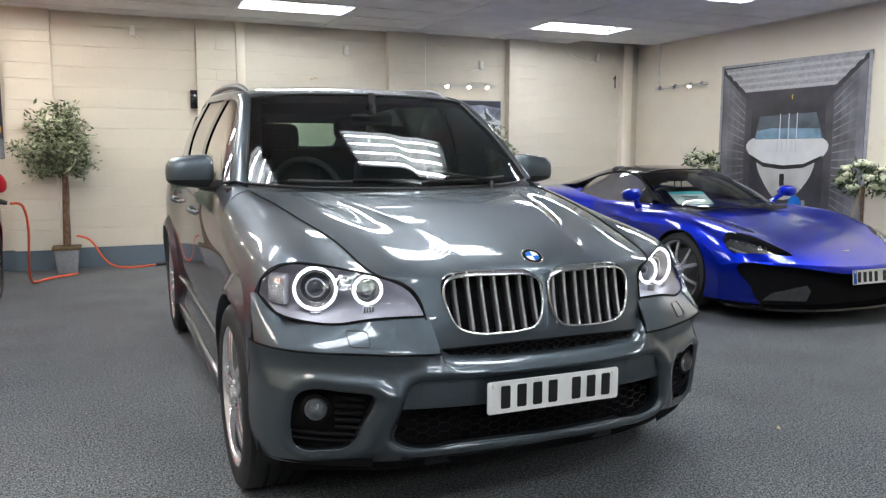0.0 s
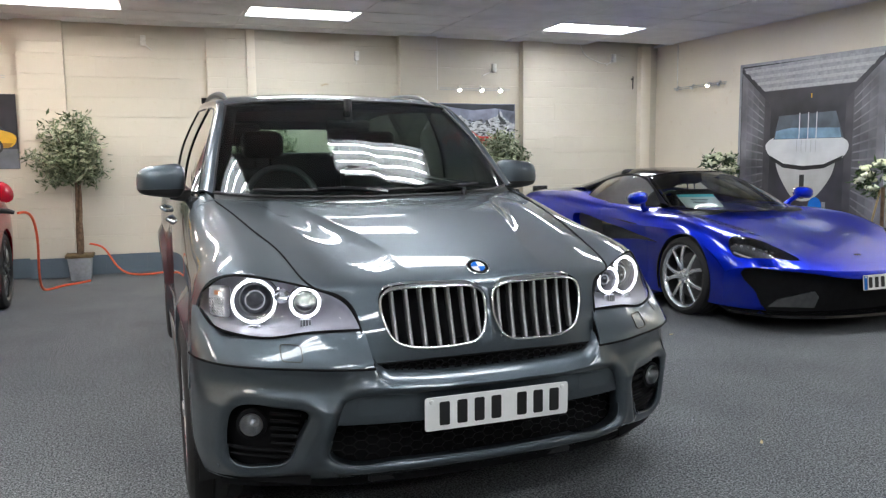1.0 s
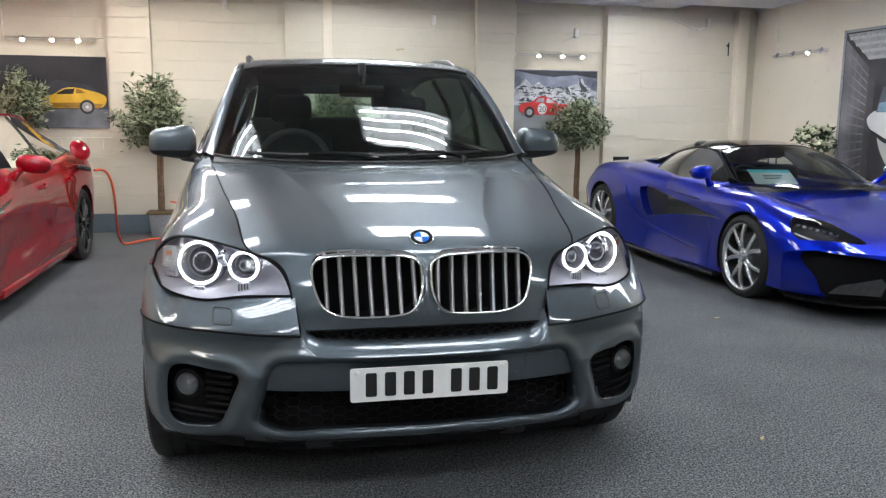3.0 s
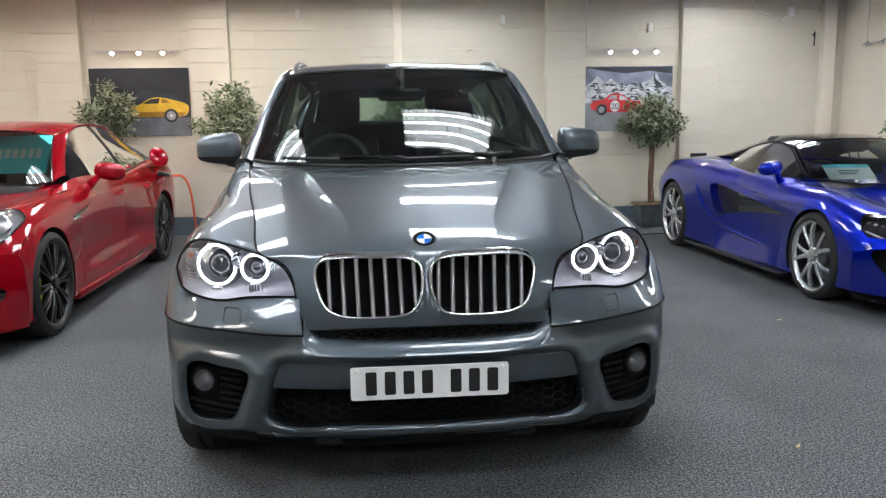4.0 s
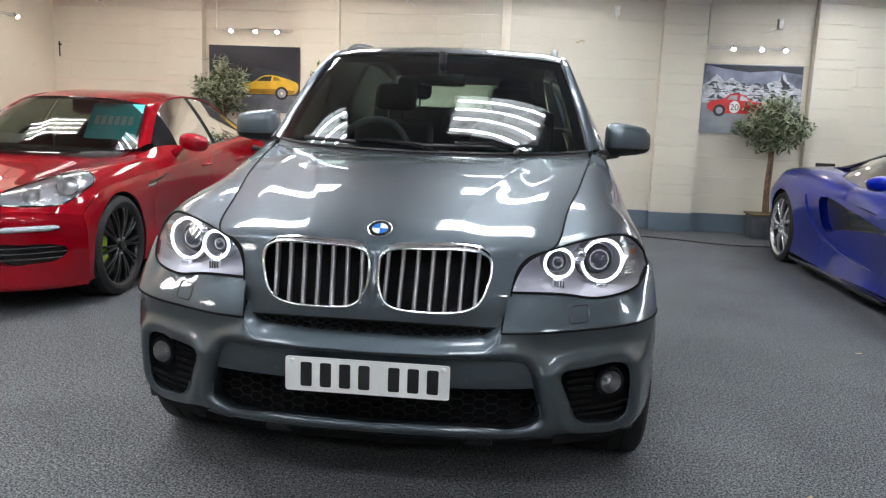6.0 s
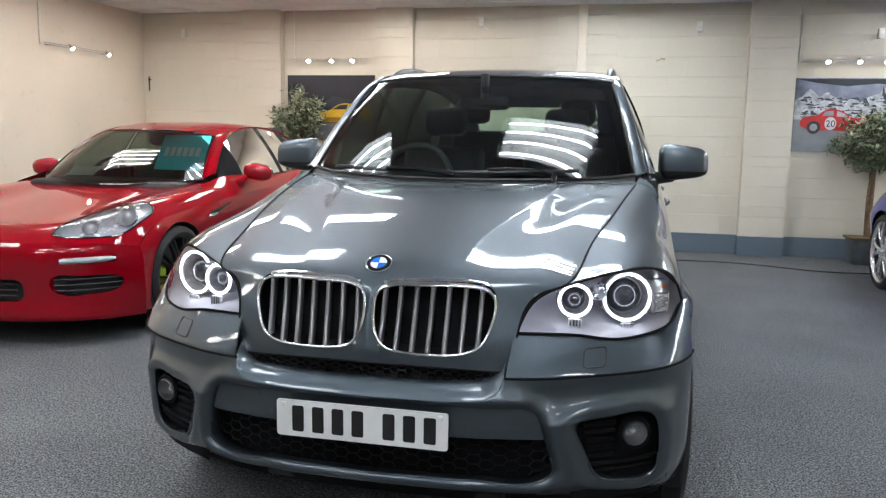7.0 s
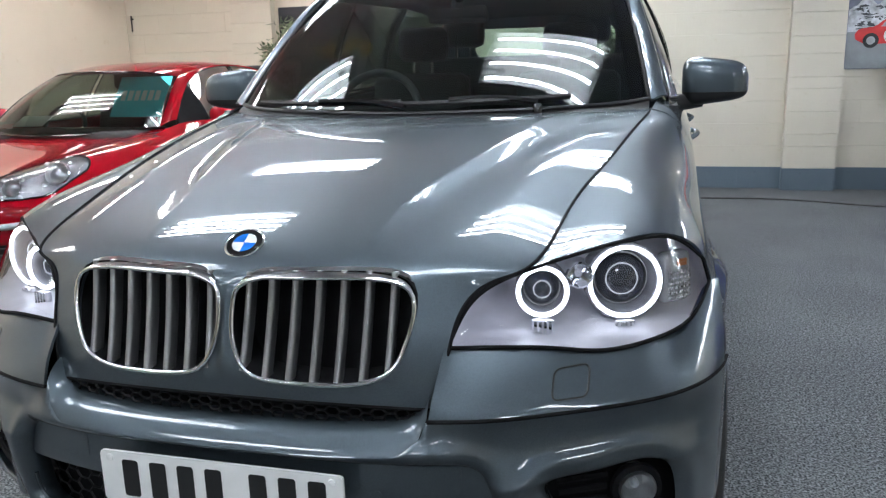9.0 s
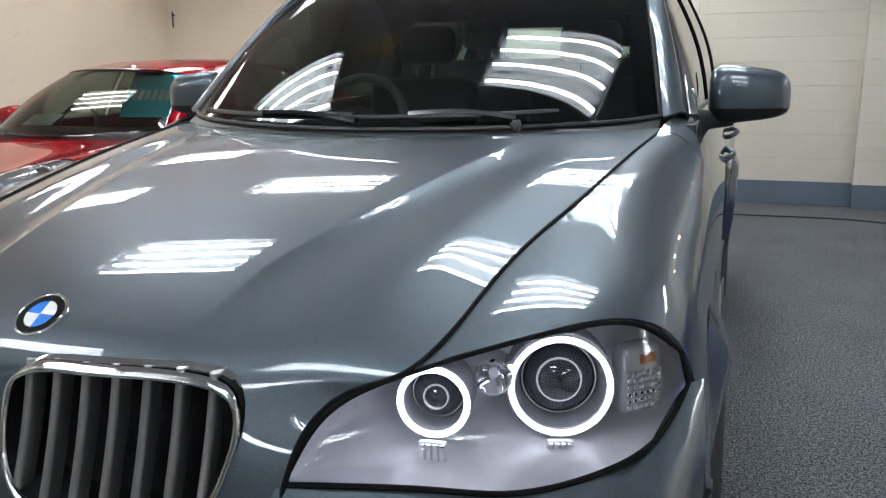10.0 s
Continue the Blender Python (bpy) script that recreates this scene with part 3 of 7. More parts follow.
def rim_walls(bm, poly, deep):
    """Turns the edge of a hole inwards."""
    es = [e for e in bm.edges if e.is_boundary and all(np.hypot(*(nearest(poly, v.co.x, v.co.z) - (v.co.x, v.co.z))) < 0.0008 for v in e.verts)]
    g = bmesh.ops.extrude_edge_only(bm, edges=es)["geom"]
    c = np.mean(np.array(poly), axis=0)
    for v in {v for e in es for v in e.verts}:
        v.co.y = float(bumper_y(v.co.x, v.co.z))
    for v in g:
        if isinstance(v, bmesh.types.BMVert):
            v.co.y = float(bumper_y(v.co.x, v.co.z)) + deep
            v.co.x += (c[0] - v.co.x) * 0.03
            v.co.z += (c[1] - v.co.z) * 0.03


LEDGE = [(-0.41, 0.80), (-0.409, 0.70), (-0.398, 0.664), (-0.36, 0.636), (-0.2, 0.627), (0.0, 0.625), (0.2, 0.627), (0.36, 0.636), (0.398, 0.664), (0.409, 0.70), (0.41, 0.80)]
half = plan(120)
full = np.concatenate([half[::-1] * (-1, 1), half[1:]])
zs = np.linspace(0.694, 0.266, 92)
skin = np.zeros((len(zs), len(full), 3))
for i, z in enumerate(zs):
    skin[i, :, 0] = full[:, 0] * (1 - 0.03 * max(0.0, (0.40 - z) / 0.17) ** 1.5)
    skin[i, :, 1] = bumper_y(full[:, 0], np.full(len(full), z))
    skin[i, :, 2] = z
bm = sheet(B(), skin, flip=True)
cut(bm, LEDGE)
for mouth in OPENINGS:
    cut(bm, mouth)
    rim_walls(bm, mouth, 0.032)
bumper = part("bumper", bm, M_GREY, SUV, angle=62, thick=0.004, crisp=False)
# added matt black strip that keeps the bumper's lower edge dark
low = [[(x * k, float(bumper_y(x, 0.266)) + dy, z) for x in np.linspace(-0.9, 0.9, 60)] for k, dy, z in ((0.972, 0.003, 0.268), (0.965, 0.02, 0.235), (0.95, 0.10, 0.20))]
part("air_dam", sheet(B(), np.array(low), flip=True), M_MATT, bumper, "matt black strip added below the bumper", thick=0.004)
line = [(a, float(bumper_y(a, b)) - 0.001, b) for a, b in low_mouth() if b < 0.45]
part("opening_lip", tube(B(), line, 0.0042, 8), M_GREY, bumper)
for s in (-1, 1):
    ring = fog_mouth(s)
    k = max(range(len(ring)), key=lambda n: ring[n][1])
    line = [(a, float(bumper_y(a, b)) - 0.001, b) for a, b in ring[k:] + ring[:k] if b < 0.42]
    part("opening_lip", tube(B(), line, 0.0040, 8), M_GREY, bumper)

# ledge over the number plate
rows = []
xs = np.linspace(-0.409, 0.409, 61)
zl = np.interp(xs, [a for a, b in LEDGE[1:-1]], [b for a, b in LEDGE[1:-1]])
for dy, dz in ((0.0, 0.0), (0.003, 0.006), (0.008, 0.013), (0.015, 0.021), (0.024, 0.029), (0.034, 0.0355), (0.046, 0.040), (0.06, 0.042), (0.09, 0.041)):
    rows.append([(x, float(bumper_y(x, z)) + dy, z + dz) for x, z in zip(xs, zl)])
part("ledge", sheet(B(), np.array(rows), flip=False), M_GREY, bumper, angle=60)


def honeycomb(bm, x0, x1, z0, z1, cell, ys, flat=1.0):
    """A mesh of thin bars in six-sided cells."""
    h = cell * 0.866 * flat
    row, z = 0, z0
    while z < z1:
        x = x0 + (cell * 0.75 if row % 2 else 0)
        while x < x1:
            c = [(x + cell / 2 * math.cos(radians(60 * k)), z + h / 2 * math.sin(radians(60 * k)) / 0.866) for k in range(4)]
            for (a, b), (d, e) in zip(c, c[1:]):
                if z0 - 0.01 < b < z1 and z0 - 0.01 < e < z1:
                    tube(bm, [(a, ys(a), b), (d, ys(d), e)], 0.0028, 4, cap=False)
            x += cell * 1.5
        row += 1
        z += h / 2
    return bm


part("upper_grille", honeycomb(B(), -0.39, 0.39, 0.662, 0.705, 0.03, lambda x: plan_y(x) + 0.05, 0.7), M_MESH, bumper, "black honeycomb grille")
bm = B()
xs = np.linspace(-0.42, 0.42, 30)
sheet(bm, np.array([[(x, plan_y(x) + 0.085, z) for x in xs] for z in (0.72, 0.64)]), flip=True)
part("grille_backing", bm, M_MATT, bumper, thick=0.004)

bm = B()
xs = np.linspace(-0.54, 0.54, 50)
grid = [[(x, plan_y(x) + o, z) for x in xs] for z, o in ((0.615, 0.034), (0.56, 0.031), (0.515, 0.031), (0.503, 0.036), (0.5, 0.07))]
part("plate_panel", sheet(bm, np.array(grid), flip=True), M_GREY, bumper, angle=50)
for s in (-1, 1):
    out = round_outline(s * 0.40 - 0.062, s * 0.40 + 0.062, 0.535, 0.592, 0.01)
    bm = prism(B(), out, 0.0025, lambda a, b, c: (a, plan_y(a) + 0.0325 - c, b), 0.001)
    part("tow_cover", bm, M_GREY, bumper)
    part("parking_sensor", spin(B(), [(0.0, 0.0), (0.009, 0.0), (0.009, 0.002), (0.0, 0.003)], 16, Matrix.Translation((s * 0.305, plan_y(0.305) + 0.0315, 0.53)) @ pose(0, 0, 0, 90, 0, 0)), M_GREY, bumper)
    part("parking_sensor", spin(B(), [(0.0, 0.0), (0.008, 0.0), (0.008, 0.002), (0.0, 0.003)], 16, Matrix.Translation((s * 0.885, float(bumper_y(0.885, 0.335)) - 0.001, 0.335)) @ pose(0, 0, 0, 95, 0, s * 58)), M_GREY, bumper)
part("lower_grille", honeycomb(B(), -0.55, 0.55, 0.366, 0.505, 0.05, lambda x: plan_y(x) + 0.10, 0.72), M_MESH, bumper, "black honeycomb grille")
bm = B()
xs = np.linspace(-0.58, 0.58, 40)
sheet(bm, np.array([[(x, plan_y(x) + 0.13, z) for x in xs] for z in (0.63, 0.33)]), flip=True)
part("grille_backing", bm, M_MATT, bumper, thick=0.004)

for s in (-1, 1):
    bm = B()
    xs = np.linspace(0.60, 0.92, 24)
    p = np.array([[(s * x, plan_y(x) + 0.09, z) for x in xs] for z in np.linspace(0.59, 0.28, 12)])
    sheet(bm, p, flip=s > 0)
    insert = part("fog_insert", bm, M_MATT, bumper, "black ribbed insert", thick=0.004)
    for k in range(7):
        z = 0.378 + 0.025 * k
        xa, xb = 0.652, (0.85 if k < 2 else 0.72)
        line = [(s * x, plan_y(x) + 0.062 + (0.01 if z < 0.4 else 0), z) for x in np.linspace(xa - 0.004 * k, xb, 8)]
        part("rib", tube(B(), line, 0.007, 6), M_MATT, insert)
    FOG = Matrix.Translation((s * 0.778, 0.258, 0.492)) @ pose(0, 0, 0, 90, 0, s * 18)
    fog = part("fog_lamp", spin(B(), [(0.038, -0.05), (0.038, 0.010), (0.035, 0.015), (0.033, 0.010), (0.030, -0.012), (0.020, -0.026), (0.0, -0.03)], 32, FOG), M_STEEL, bumper, "round clear fog lamp")
    part("lens", spin(B(), [(0.0335, 0.008), (0.030, 0.014), (0.019, 0.018), (0.006, 0.0205), (0.0, 0.021)], 28, FOG), M_LENS, fog)
    part("bulb", spin(B(), [(0.009, -0.03), (0.009, -0.012), (0.005, -0.004), (0.0, -0.002)], 14, FOG), M_TRAY, fog)
    part("surround", spin(B(), [(0.038, -0.03), (0.052, -0.006), (0.050, 0.006), (0.0385, 0.008)], 32, FOG), M_MATT, fog)

# shoulder of the bumper under the headlamps
SH_X = [0.413, 0.434, 0.52, 0.62, 0.70, 0.80, 0.878, 0.914, 0.947]
SH_TOP = [0.806, 0.805, 0.80, 0.791, 0.776, 0.777, 0.796, 0.842, 0.85]
SH_BACK = [0.118, 0.127, 0.159, 0.199, 0.244, 0.322, 0.425, 0.52, 0.56]
for s in (-1, 1):
    xs = np.linspace(0.413, 0.947, 44)
    tops = cubic(SH_X, np.array(SH_TOP)[:, None], xs)[:, 0]
    rows = []
    for q in np.linspace(0, 1, 18):
        row = []
        for x, zt in zip(xs, tops):
            fade = np.clip((0.95 - x) / 0.25, 0, 1)
            z = 0.6985 + (zt - 0.6985) * q
            y = plan_y(x) + 0.001 + (np.interp(x, SH_X, SH_BACK) - plan_y(x)) * q ** 1.12 - 0.006 * math.sin(math.pi * q) * (0.35 + 0.65 * fade)
            row.append((s * (x - 0.012 * q * q * (1 - fade) + (0.012 * q if x < 0.45 else 0.0) * (0.45 - x) / 0.037), y, z))
        rows.append(row)
    bm = sheet(B(), np.array(rows), flip=s < 0)
    shoulder = part("bumper_shoulder", bm, M_GREY, SUV, angle=60, thick=0.006)
    part("shut_line", tube(B(), [(s * x, plan_y(x) + 0.001, 0.6962) for x in np.linspace(0.41, 0.955, 40)], 0.0042, 6), M_MATT, shoulder)
    ring = round_outline(0.655 - 0.031, 0.655 + 0.031, 0.718, 0.764, 0.011)

    def on_shoulder(a, b, lift):
        q = (b - 0.6985) / (float(np.interp(a, SH_X, SH_TOP)) - 0.6985)
        return (s * a, plan_y(a) + 0.001 + (float(np.interp(a, SH_X, SH_BACK)) - plan_y(a)) * q ** 1.12 - 0.006 * math.sin(math.pi * q) - lift, b)
    part("washer_cover", tube(B(), [on_shoulder(a, b, 0.0008) for a, b in ring + ring[:2]], 0.002, 6, cap=False), M_CHAR, shoulder, "seam of the headlamp washer cover")

# ---- number plate ----
def number_plate(parent, place, marks, w=0.52, h=0.111):
    plate = part("number_plate", prism(B(), round_outline(-w / 2, w / 2, -h / 2, h / 2, 0.008), 0.006, lambda a, b, c: place @ Vector((a, b, c)), 0.0015), M_PLATE, parent, "white plate with plain dark bars")
    for a, wd in marks:
        part("bar", prism(B(), round_outline(a, a + wd, -0.0395, 0.0395, 0.006, 3), 0.0008, lambda p, q, c: place @ Vector((p, q, 0.0062 + c))), M_CHAR, plate)
    for a in (-1, 1):
        part("plate_bolt", spin(B(), [(0.0, 0.0), (0.008, 0.0), (0.007, 0.003), (0.0, 0.004)], 14, place @ Matrix.Translation((a * (w / 2 - 0.022), h / 2 - 0.014, 0.006))), M_PLATE, plate)
    return plate


BARS = [(-0.211, 0.036), (-0.149, 0.036), (-0.088, 0.036), (-0.027, 0.036), (0.067, 0.036), (0.128, 0.036), (0.189, 0.036)]
number_plate(SUV, Matrix.Translation((0, 0.006, 0.5375)) @ pose(0, 0, 0, 90, 0, 0), BARS)

# ---- headlamps ----
HL_LOW = [(0.434, 0.128, 0.808), (0.52, 0.16, 0.804), (0.62, 0.20, 0.795), (0.70, 0.246, 0.779), (0.80, 0.325, 0.781), (0.878, 0.43, 0.80), (0.914, 0.53, 0.85)]
HL_TOP = [(0.436, 0.134, 0.822), (0.468, 0.178, 0.886), (0.556, 0.248, 0.930), (0.66, 0.335, 0.951), (0.755, 0.42, 0.961), (0.84, 0.50, 0.948), (0.9, 0.548, 0.895)]
for s in (-1, 1):
    lo, hi = smooth_line(HL_LOW, 40), smooth_line(HL_TOP, 40)
    flip = np.array((s, 1, 1))

    def lamp_sheet(depth, bulge, shrink=1.0):
        rows = []
        for q in np.linspace(0, 1, 18):
            mid = lo + (hi - lo) * (0.5 + (q - 0.5) * shrink)
            ends = np.sin(np.linspace(0.0, math.pi, 40)) ** 0.35
            rows.append(mid + np.outer(ends, (-0.2, 1, 0)) * (depth * math.sin(math.pi * q) ** 0.3) + np.outer(ends * math.sin(math.pi * q), (0.35, -1, 0.1)) * bulge)
        return np.array(rows) * flip
    bm = sheet(B(), lamp_sheet(0.19, 0.0), flip=s > 0)
    bmesh.ops.reverse_faces(bm, faces=bm.faces[:])
    lamp = part("headlamp", bm, M_LAMPBODY, SUV, "lit twin-ring headlamp behind a clear cover", angle=70)
    part("lens", sheet(B(), lamp_sheet(0.0, 0.014), flip=s < 0), M_LENS, lamp)
    edge = np.concatenate([lo, hi[::-1], lo[:1]]) * flip
    part("seal", tube(B(), [tuple(q) for q in edge], 0.0042, 6, cap=False), M_MATT, lamp)
    for c, r, yaw in (((0.739, 0.402, 0.876), 0.076, 16), ((0.586, 0.28, 0.882), 0.050, 10)):
        UNIT = Matrix.Translation((s * c[0], c[1], c[2])) @ pose(0, 0, 0, 88, 0, s * yaw)
        unit = part("projector", spin(B(), [(r * 1.05, -0.06), (r * 1.07, 0.0), (r * 1.0, 0.004), (r * 0.88, -0.002), (r * 0.83, -0.014), (r * 0.78, -0.034), (r * 0.74, -0.046)], 44, UNIT), M_DISH, lamp, "lamp unit with a glowing ring")
        turn = []
        for k in range(49):
            a = 2 * math.pi * k / 48
            turn.append(UNIT @ Vector((r * 0.95 * math.cos(a), r * 0.95 * math.sin(a), 0.005)))
        part("light_ring", tube(B(), turn, 0.0045, 8, cap=False), M_RING, unit, "glowing white ring")
        part("glass_ball", spin(B(), [(r * 0.72, -0.044), (r * 0.66, -0.030), (r * 0.52, -0.014), (r * 0.28, -0.004), (0.0, 0.0)], 36, UNIT), M_PROJ, unit)
        part("inner_rim", spin(B(), [(r * 0.75, -0.044), (r * 0.745, -0.034), (r * 0.715, -0.034), (r * 0.71, -0.044)], 36, UNIT), M_SATIN, unit)
        bm = box(B(), -0.02, 0.02, -r - 0.034, -r - 0.004, 0.004, 0.018, 0.004, m=UNIT)
        part("light_guide", bm, M_LAMPBODY, unit)
        for k in range(4):
            part("guide_rib", box(B(), -0.017 + k * 0.0095, -0.0115 + k * 0.0095, -r - 0.032, -r - 0.006, 0.018, 0.022, m=UNIT), M_CHROME, unit)
    AUX = Matrix.Translation((s * 0.652, 0.345, 0.90)) @ pose(0, 0, 0, 88, 0, s * 12)
    part("side_bulb", spin(B(), [(0.03, -0.04), (0.028, 0.0), (0.024, 0.003), (0.018, -0.01), (0.008, -0.02), (0.0, -0.02)], 24, AUX), M_CHROME, lamp)
    IND = Matrix.Translation((s * 0.848, 0.50, 0.868)) @ pose(0, 0, 0, 88, 0, s * 45)
    ind = part("indicator", box(B(), -0.045, 0.036, -0.06, 0.054, -0.03, 0.006, 0.016, 3, m=IND), M_REFLECTOR, lamp, "clear side indicator")
    for k in range(6):
        for j in range(6):
            part("facet", box(B(), -0.036 + 0.0112 * k, -0.0272 + 0.0112 * k, -0.05 + 0.0108 * j, -0.0412 + 0.0108 * j, 0.006, 0.009, 0.002, 1, m=IND), M_CHROME, ind)
    part("reflector", box(B(), -0.012, 0.016, 0.022, 0.038, 0.006, 0.01, 0.002, m=IND), M_AMBER, ind, "amber reflector")

# ---- body sides ----
def station(y, pts):
    return [(x, y, z) for x, z in pts]


S0 = [(0.56, 0.247, 0.936), (0.635, 0.313, 0.951), (0.715, 0.38, 0.964), (0.79, 0.455, 0.967), (0.85, 0.512, 0.951), (0.898, 0.553, 0.905), (0.922, 0.565, 0.845), (0.94, 0.54, 0.775), (0.95, 0.50, 0.70), (0.960, 0.50, 0.58), (0.958, 0.52, 0.45), (0.95, 0.55, 0.30)]
S1 = [(0.603, 0.42, 0.987), (0.68, 0.47, 0.997), (0.752, 0.51, 0.997), (0.82, 0.56, 0.985), (0.872, 0.60, 0.955), (0.912, 0.63, 0.90), (0.932, 0.64, 0.84), (0.947, 0.63, 0.77), (0.955, 0.62, 0.69), (0.966, 0.62, 0.58), (0.966, 0.62, 0.45), (0.957, 0.63, 0.30)]
S2 = station(0.9, [(0.684, 1.078), (0.745, 1.068), (0.80, 1.045), (0.85, 1.013), (0.893, 0.967), (0.922, 0.905), (0.937, 0.84), (0.95, 0.77), (0.958, 0.69), (0.963, 0.58), (0.962, 0.45), (0.96, 0.30)])
S3 = station(1.28, [(0.743, 1.133), (0.79, 1.124), (0.83, 1.10), (0.868, 1.066), (0.90, 1.015), (0.922, 0.94), (0.933, 0.86), (0.94, 0.77), (0.945, 0.69), (0.948, 0.58), (0.94, 0.45), (0.94, 0.30)])
S4 = station(1.64, [(0.792, 1.183), (0.825, 1.17), (0.853, 1.15), (0.88, 1.115), (0.905, 1.06), (0.925, 0.97), (0.933, 0.88), (0.937, 0.78), (0.94, 0.69), (0.942, 0.58), (0.932, 0.45), (0.945, 0.30)])
S5 = station(2.4, [(0.85, 1.172), (0.872, 1.158), (0.892, 1.135), (0.91, 1.10), (0.924, 1.06), (0.938, 0.98), (0.943, 0.89), (0.945, 0.79), (0.945, 0.69), (0.943, 0.58), (0.932, 0.45), (0.945, 0.30)])
S6 = station(3.3, [(0.862, 1.19), (0.885, 1.175), (0.905, 1.15), (0.92, 1.115), (0.932, 1.07), (0.945, 0.98), (0.95, 0.89), (0.952, 0.79), (0.952, 0.69), (0.95, 0.58), (0.938, 0.45), (0.945, 0.30)])
S7 = station(4.15, [(0.85, 1.21), (0.88, 1.195), (0.905, 1.17), (0.925, 1.13), (0.945, 1.08), (0.96, 0.98), (0.965, 0.89), (0.965, 0.79), (0.965, 0.69), (0.962, 0.58), (0.955, 0.45), (0.95, 0.30)])
S8 = station(4.68, [(0.74, 1.22), (0.77, 1.2), (0.80, 1.17), (0.82, 1.13), (0.84, 1.08), (0.86, 0.98), (0.87, 0.89), (0.875, 0.79), (0.88, 0.69), (0.88, 0.58), (0.87, 0.45), (0.86, 0.34)])
AXLES, WHEEL_R, ARCH_R = (0.885, 3.818), 0.372, 0.415
side_grid = loft([S0, S1, S2, S3, S4, S5, S6, S7, S8], 200, 56)


# the wings' inner edge lies along the bonnet's
rim_line = bonnet_grid()[:, -1]
for k in range(len(side_grid)):
    y = side_grid[k, 0, 1]
    if 0.26 < y < 1.55:
        j = int(np.abs(rim_line[:, 1] - y).argmin())
        shift = np.array([np.interp(y, rim_line[:, 1], rim_line[:, 0]) + 0.002, y, np.interp(y, rim_line[:, 1], rim_line[:, 2]) - 0.001]) - side_grid[k, 0]
        shift *= min(1.0, (1.55 - y) / 0.1)
        side_grid[k] += np.outer(np.clip(1 - np.arange(56) / 14.0, 0, 1) ** 1.5, shift)


def arch(y0, r, n=72):
    return [(y0 + r * math.cos(2 * math.pi * k / n), 0.372 + r * math.sin(2 * math.pi * k / n)) for k in range(n)]


def side_x(y, z):
    d = (side_grid[:, :, 1] - y) ** 2 + (side_grid[:, :, 2] - z) ** 2
    return float(side_grid.reshape(-1, 3)[d.argmin()][0])


SPLITS = [("front_wing", -1, 1.50), ("front_door", 1.50, 2.62), ("rear_door", 2.62, 3.55), ("rear_quarter", 3.55, 9)]
for s in (-1, 1):
    for name, a, b in SPLITS:
        i = [k for k in range(200) if a <= side_grid[k, 40, 1] <= b]
        g = side_grid[max(i[0] - 1, 0):min(i[-1] + 2, 200)].copy() * (s, 1, 1)
        bm = sheet(B(), g, flip=s < 0)
        for y0 in AXLES:
            cut(bm, arch(y0, ARCH_R), (1, 2))
        bmesh.ops.bisect_plane(bm, geom=bm.verts[:] + bm.edges[:] + bm.faces[:], plane_co=(0, b - 0.0025, 0), plane_no=(0, 1, 0), clear_outer=True)
        if a > 0:
            bmesh.ops.bisect_plane(bm, geom=bm.verts[:] + bm.edges[:] + bm.faces[:], plane_co=(0, a + 0.0025, 0), plane_no=(0, 1, 0), clear_inner=True)
        panel = part(name, bm, M_GREY, SUV, angle=60, thick=0.006)
        if "door" in name:
            y = 2.44 if name == "front_door" else 3.42
            x = side_x(y, 1.0)
            bar = smooth_line([(s * (x - 0.004), y - 0.11, 0.985), (s * (x + 0.016), y - 0.075, 0.995), (s * (x + 0.019), y + 0.05, 1.005), (s * (x - 0.004), y + 0.09, 1.01)], 14)
            part("handle", tube(B(), [tuple(q) for q in bar], 0.011, 8), M_GREY, panel, "body-coloured pull handle")
    # flared arch edges
    for y0 in AXLES:
        rows = []
        for dr, dx in ((0.075, 0.001), (0.05, 0.012), (0.022, 0.026), (0.006, 0.031), (-0.004, 0.028), (-0.008, -0.03)):
            row = []
            for k in range(49):
                a = radians(44 + 148 * k / 48) if y0 < 2 else radians(-12 + 204 * k / 48)
                y, z = y0 - (ARCH_R + dr) * math.cos(a), 0.372 + (ARCH_R + dr) * math.sin(a)
                fade = min(1.0, k / 12) if y0 < 2 else 1.0
                row.append((s * (side_x(max(y, 0.53), max(z, 0.32)) + dx * fade - 0.006 * (1 - fade)), y, z))
            rows.append(row)
        part("arch_trim", sheet(B(), np.array(rows), flip=s < 0), M_GREY, SUV, angle=60)
        bm = B()
        rows = [[(s * x, y0 - (ARCH_R + 0.005) * math.cos(radians(-20 + 220 * k / 30)), 0.372 + (ARCH_R + 0.005) * math.sin(radians(-20 + 220 * k / 30))) for k in range(31)] for x in (0.94, 0.62)]
        part("wheel_housing", sheet(bm, np.array(rows), flip=s > 0), M_BLACK, SUV, thick=0.004)
    bm = box(B(), min(s * 0.85, s * 0.965), max(s * 0.85, s * 0.965), 1.33, 3.37, 0.235, 0.315, 0.02, 3)
    part("sill", bm, M_GREY, SUV)
    part("side_moulding", tube(B(), [(s * (side_x(y, 0.47) + 0.004), y, 0.47) for y in np.linspace(1.36, 3.38, 20)], 0.012, 8), M_GREY, SUV)

# ---- roof, screen and windows ----
SCREEN_LOW = [(0.0, 1.27, 1.168), (0.3, 1.315, 1.171), (0.55, 1.42, 1.176), (0.70, 1.535, 1.183), (0.765, 1.612, 1.19)]
SCREEN_TOP = [(0.0, 2.125, 1.658), (0.25, 2.135, 1.655), (0.45, 2.16, 1.647), (0.58, 2.19, 1.637), (0.638, 2.213, 1.627)]
lo, hi = smooth_line(SCREEN_LOW, 30), smooth_line(SCREEN_TOP, 30)
rows = [lo + (hi - lo) * q + np.array((0, -0.35, 1)) * 0.028 * math.sin(math.pi * q) for q in np.linspace(0, 1, 26)]
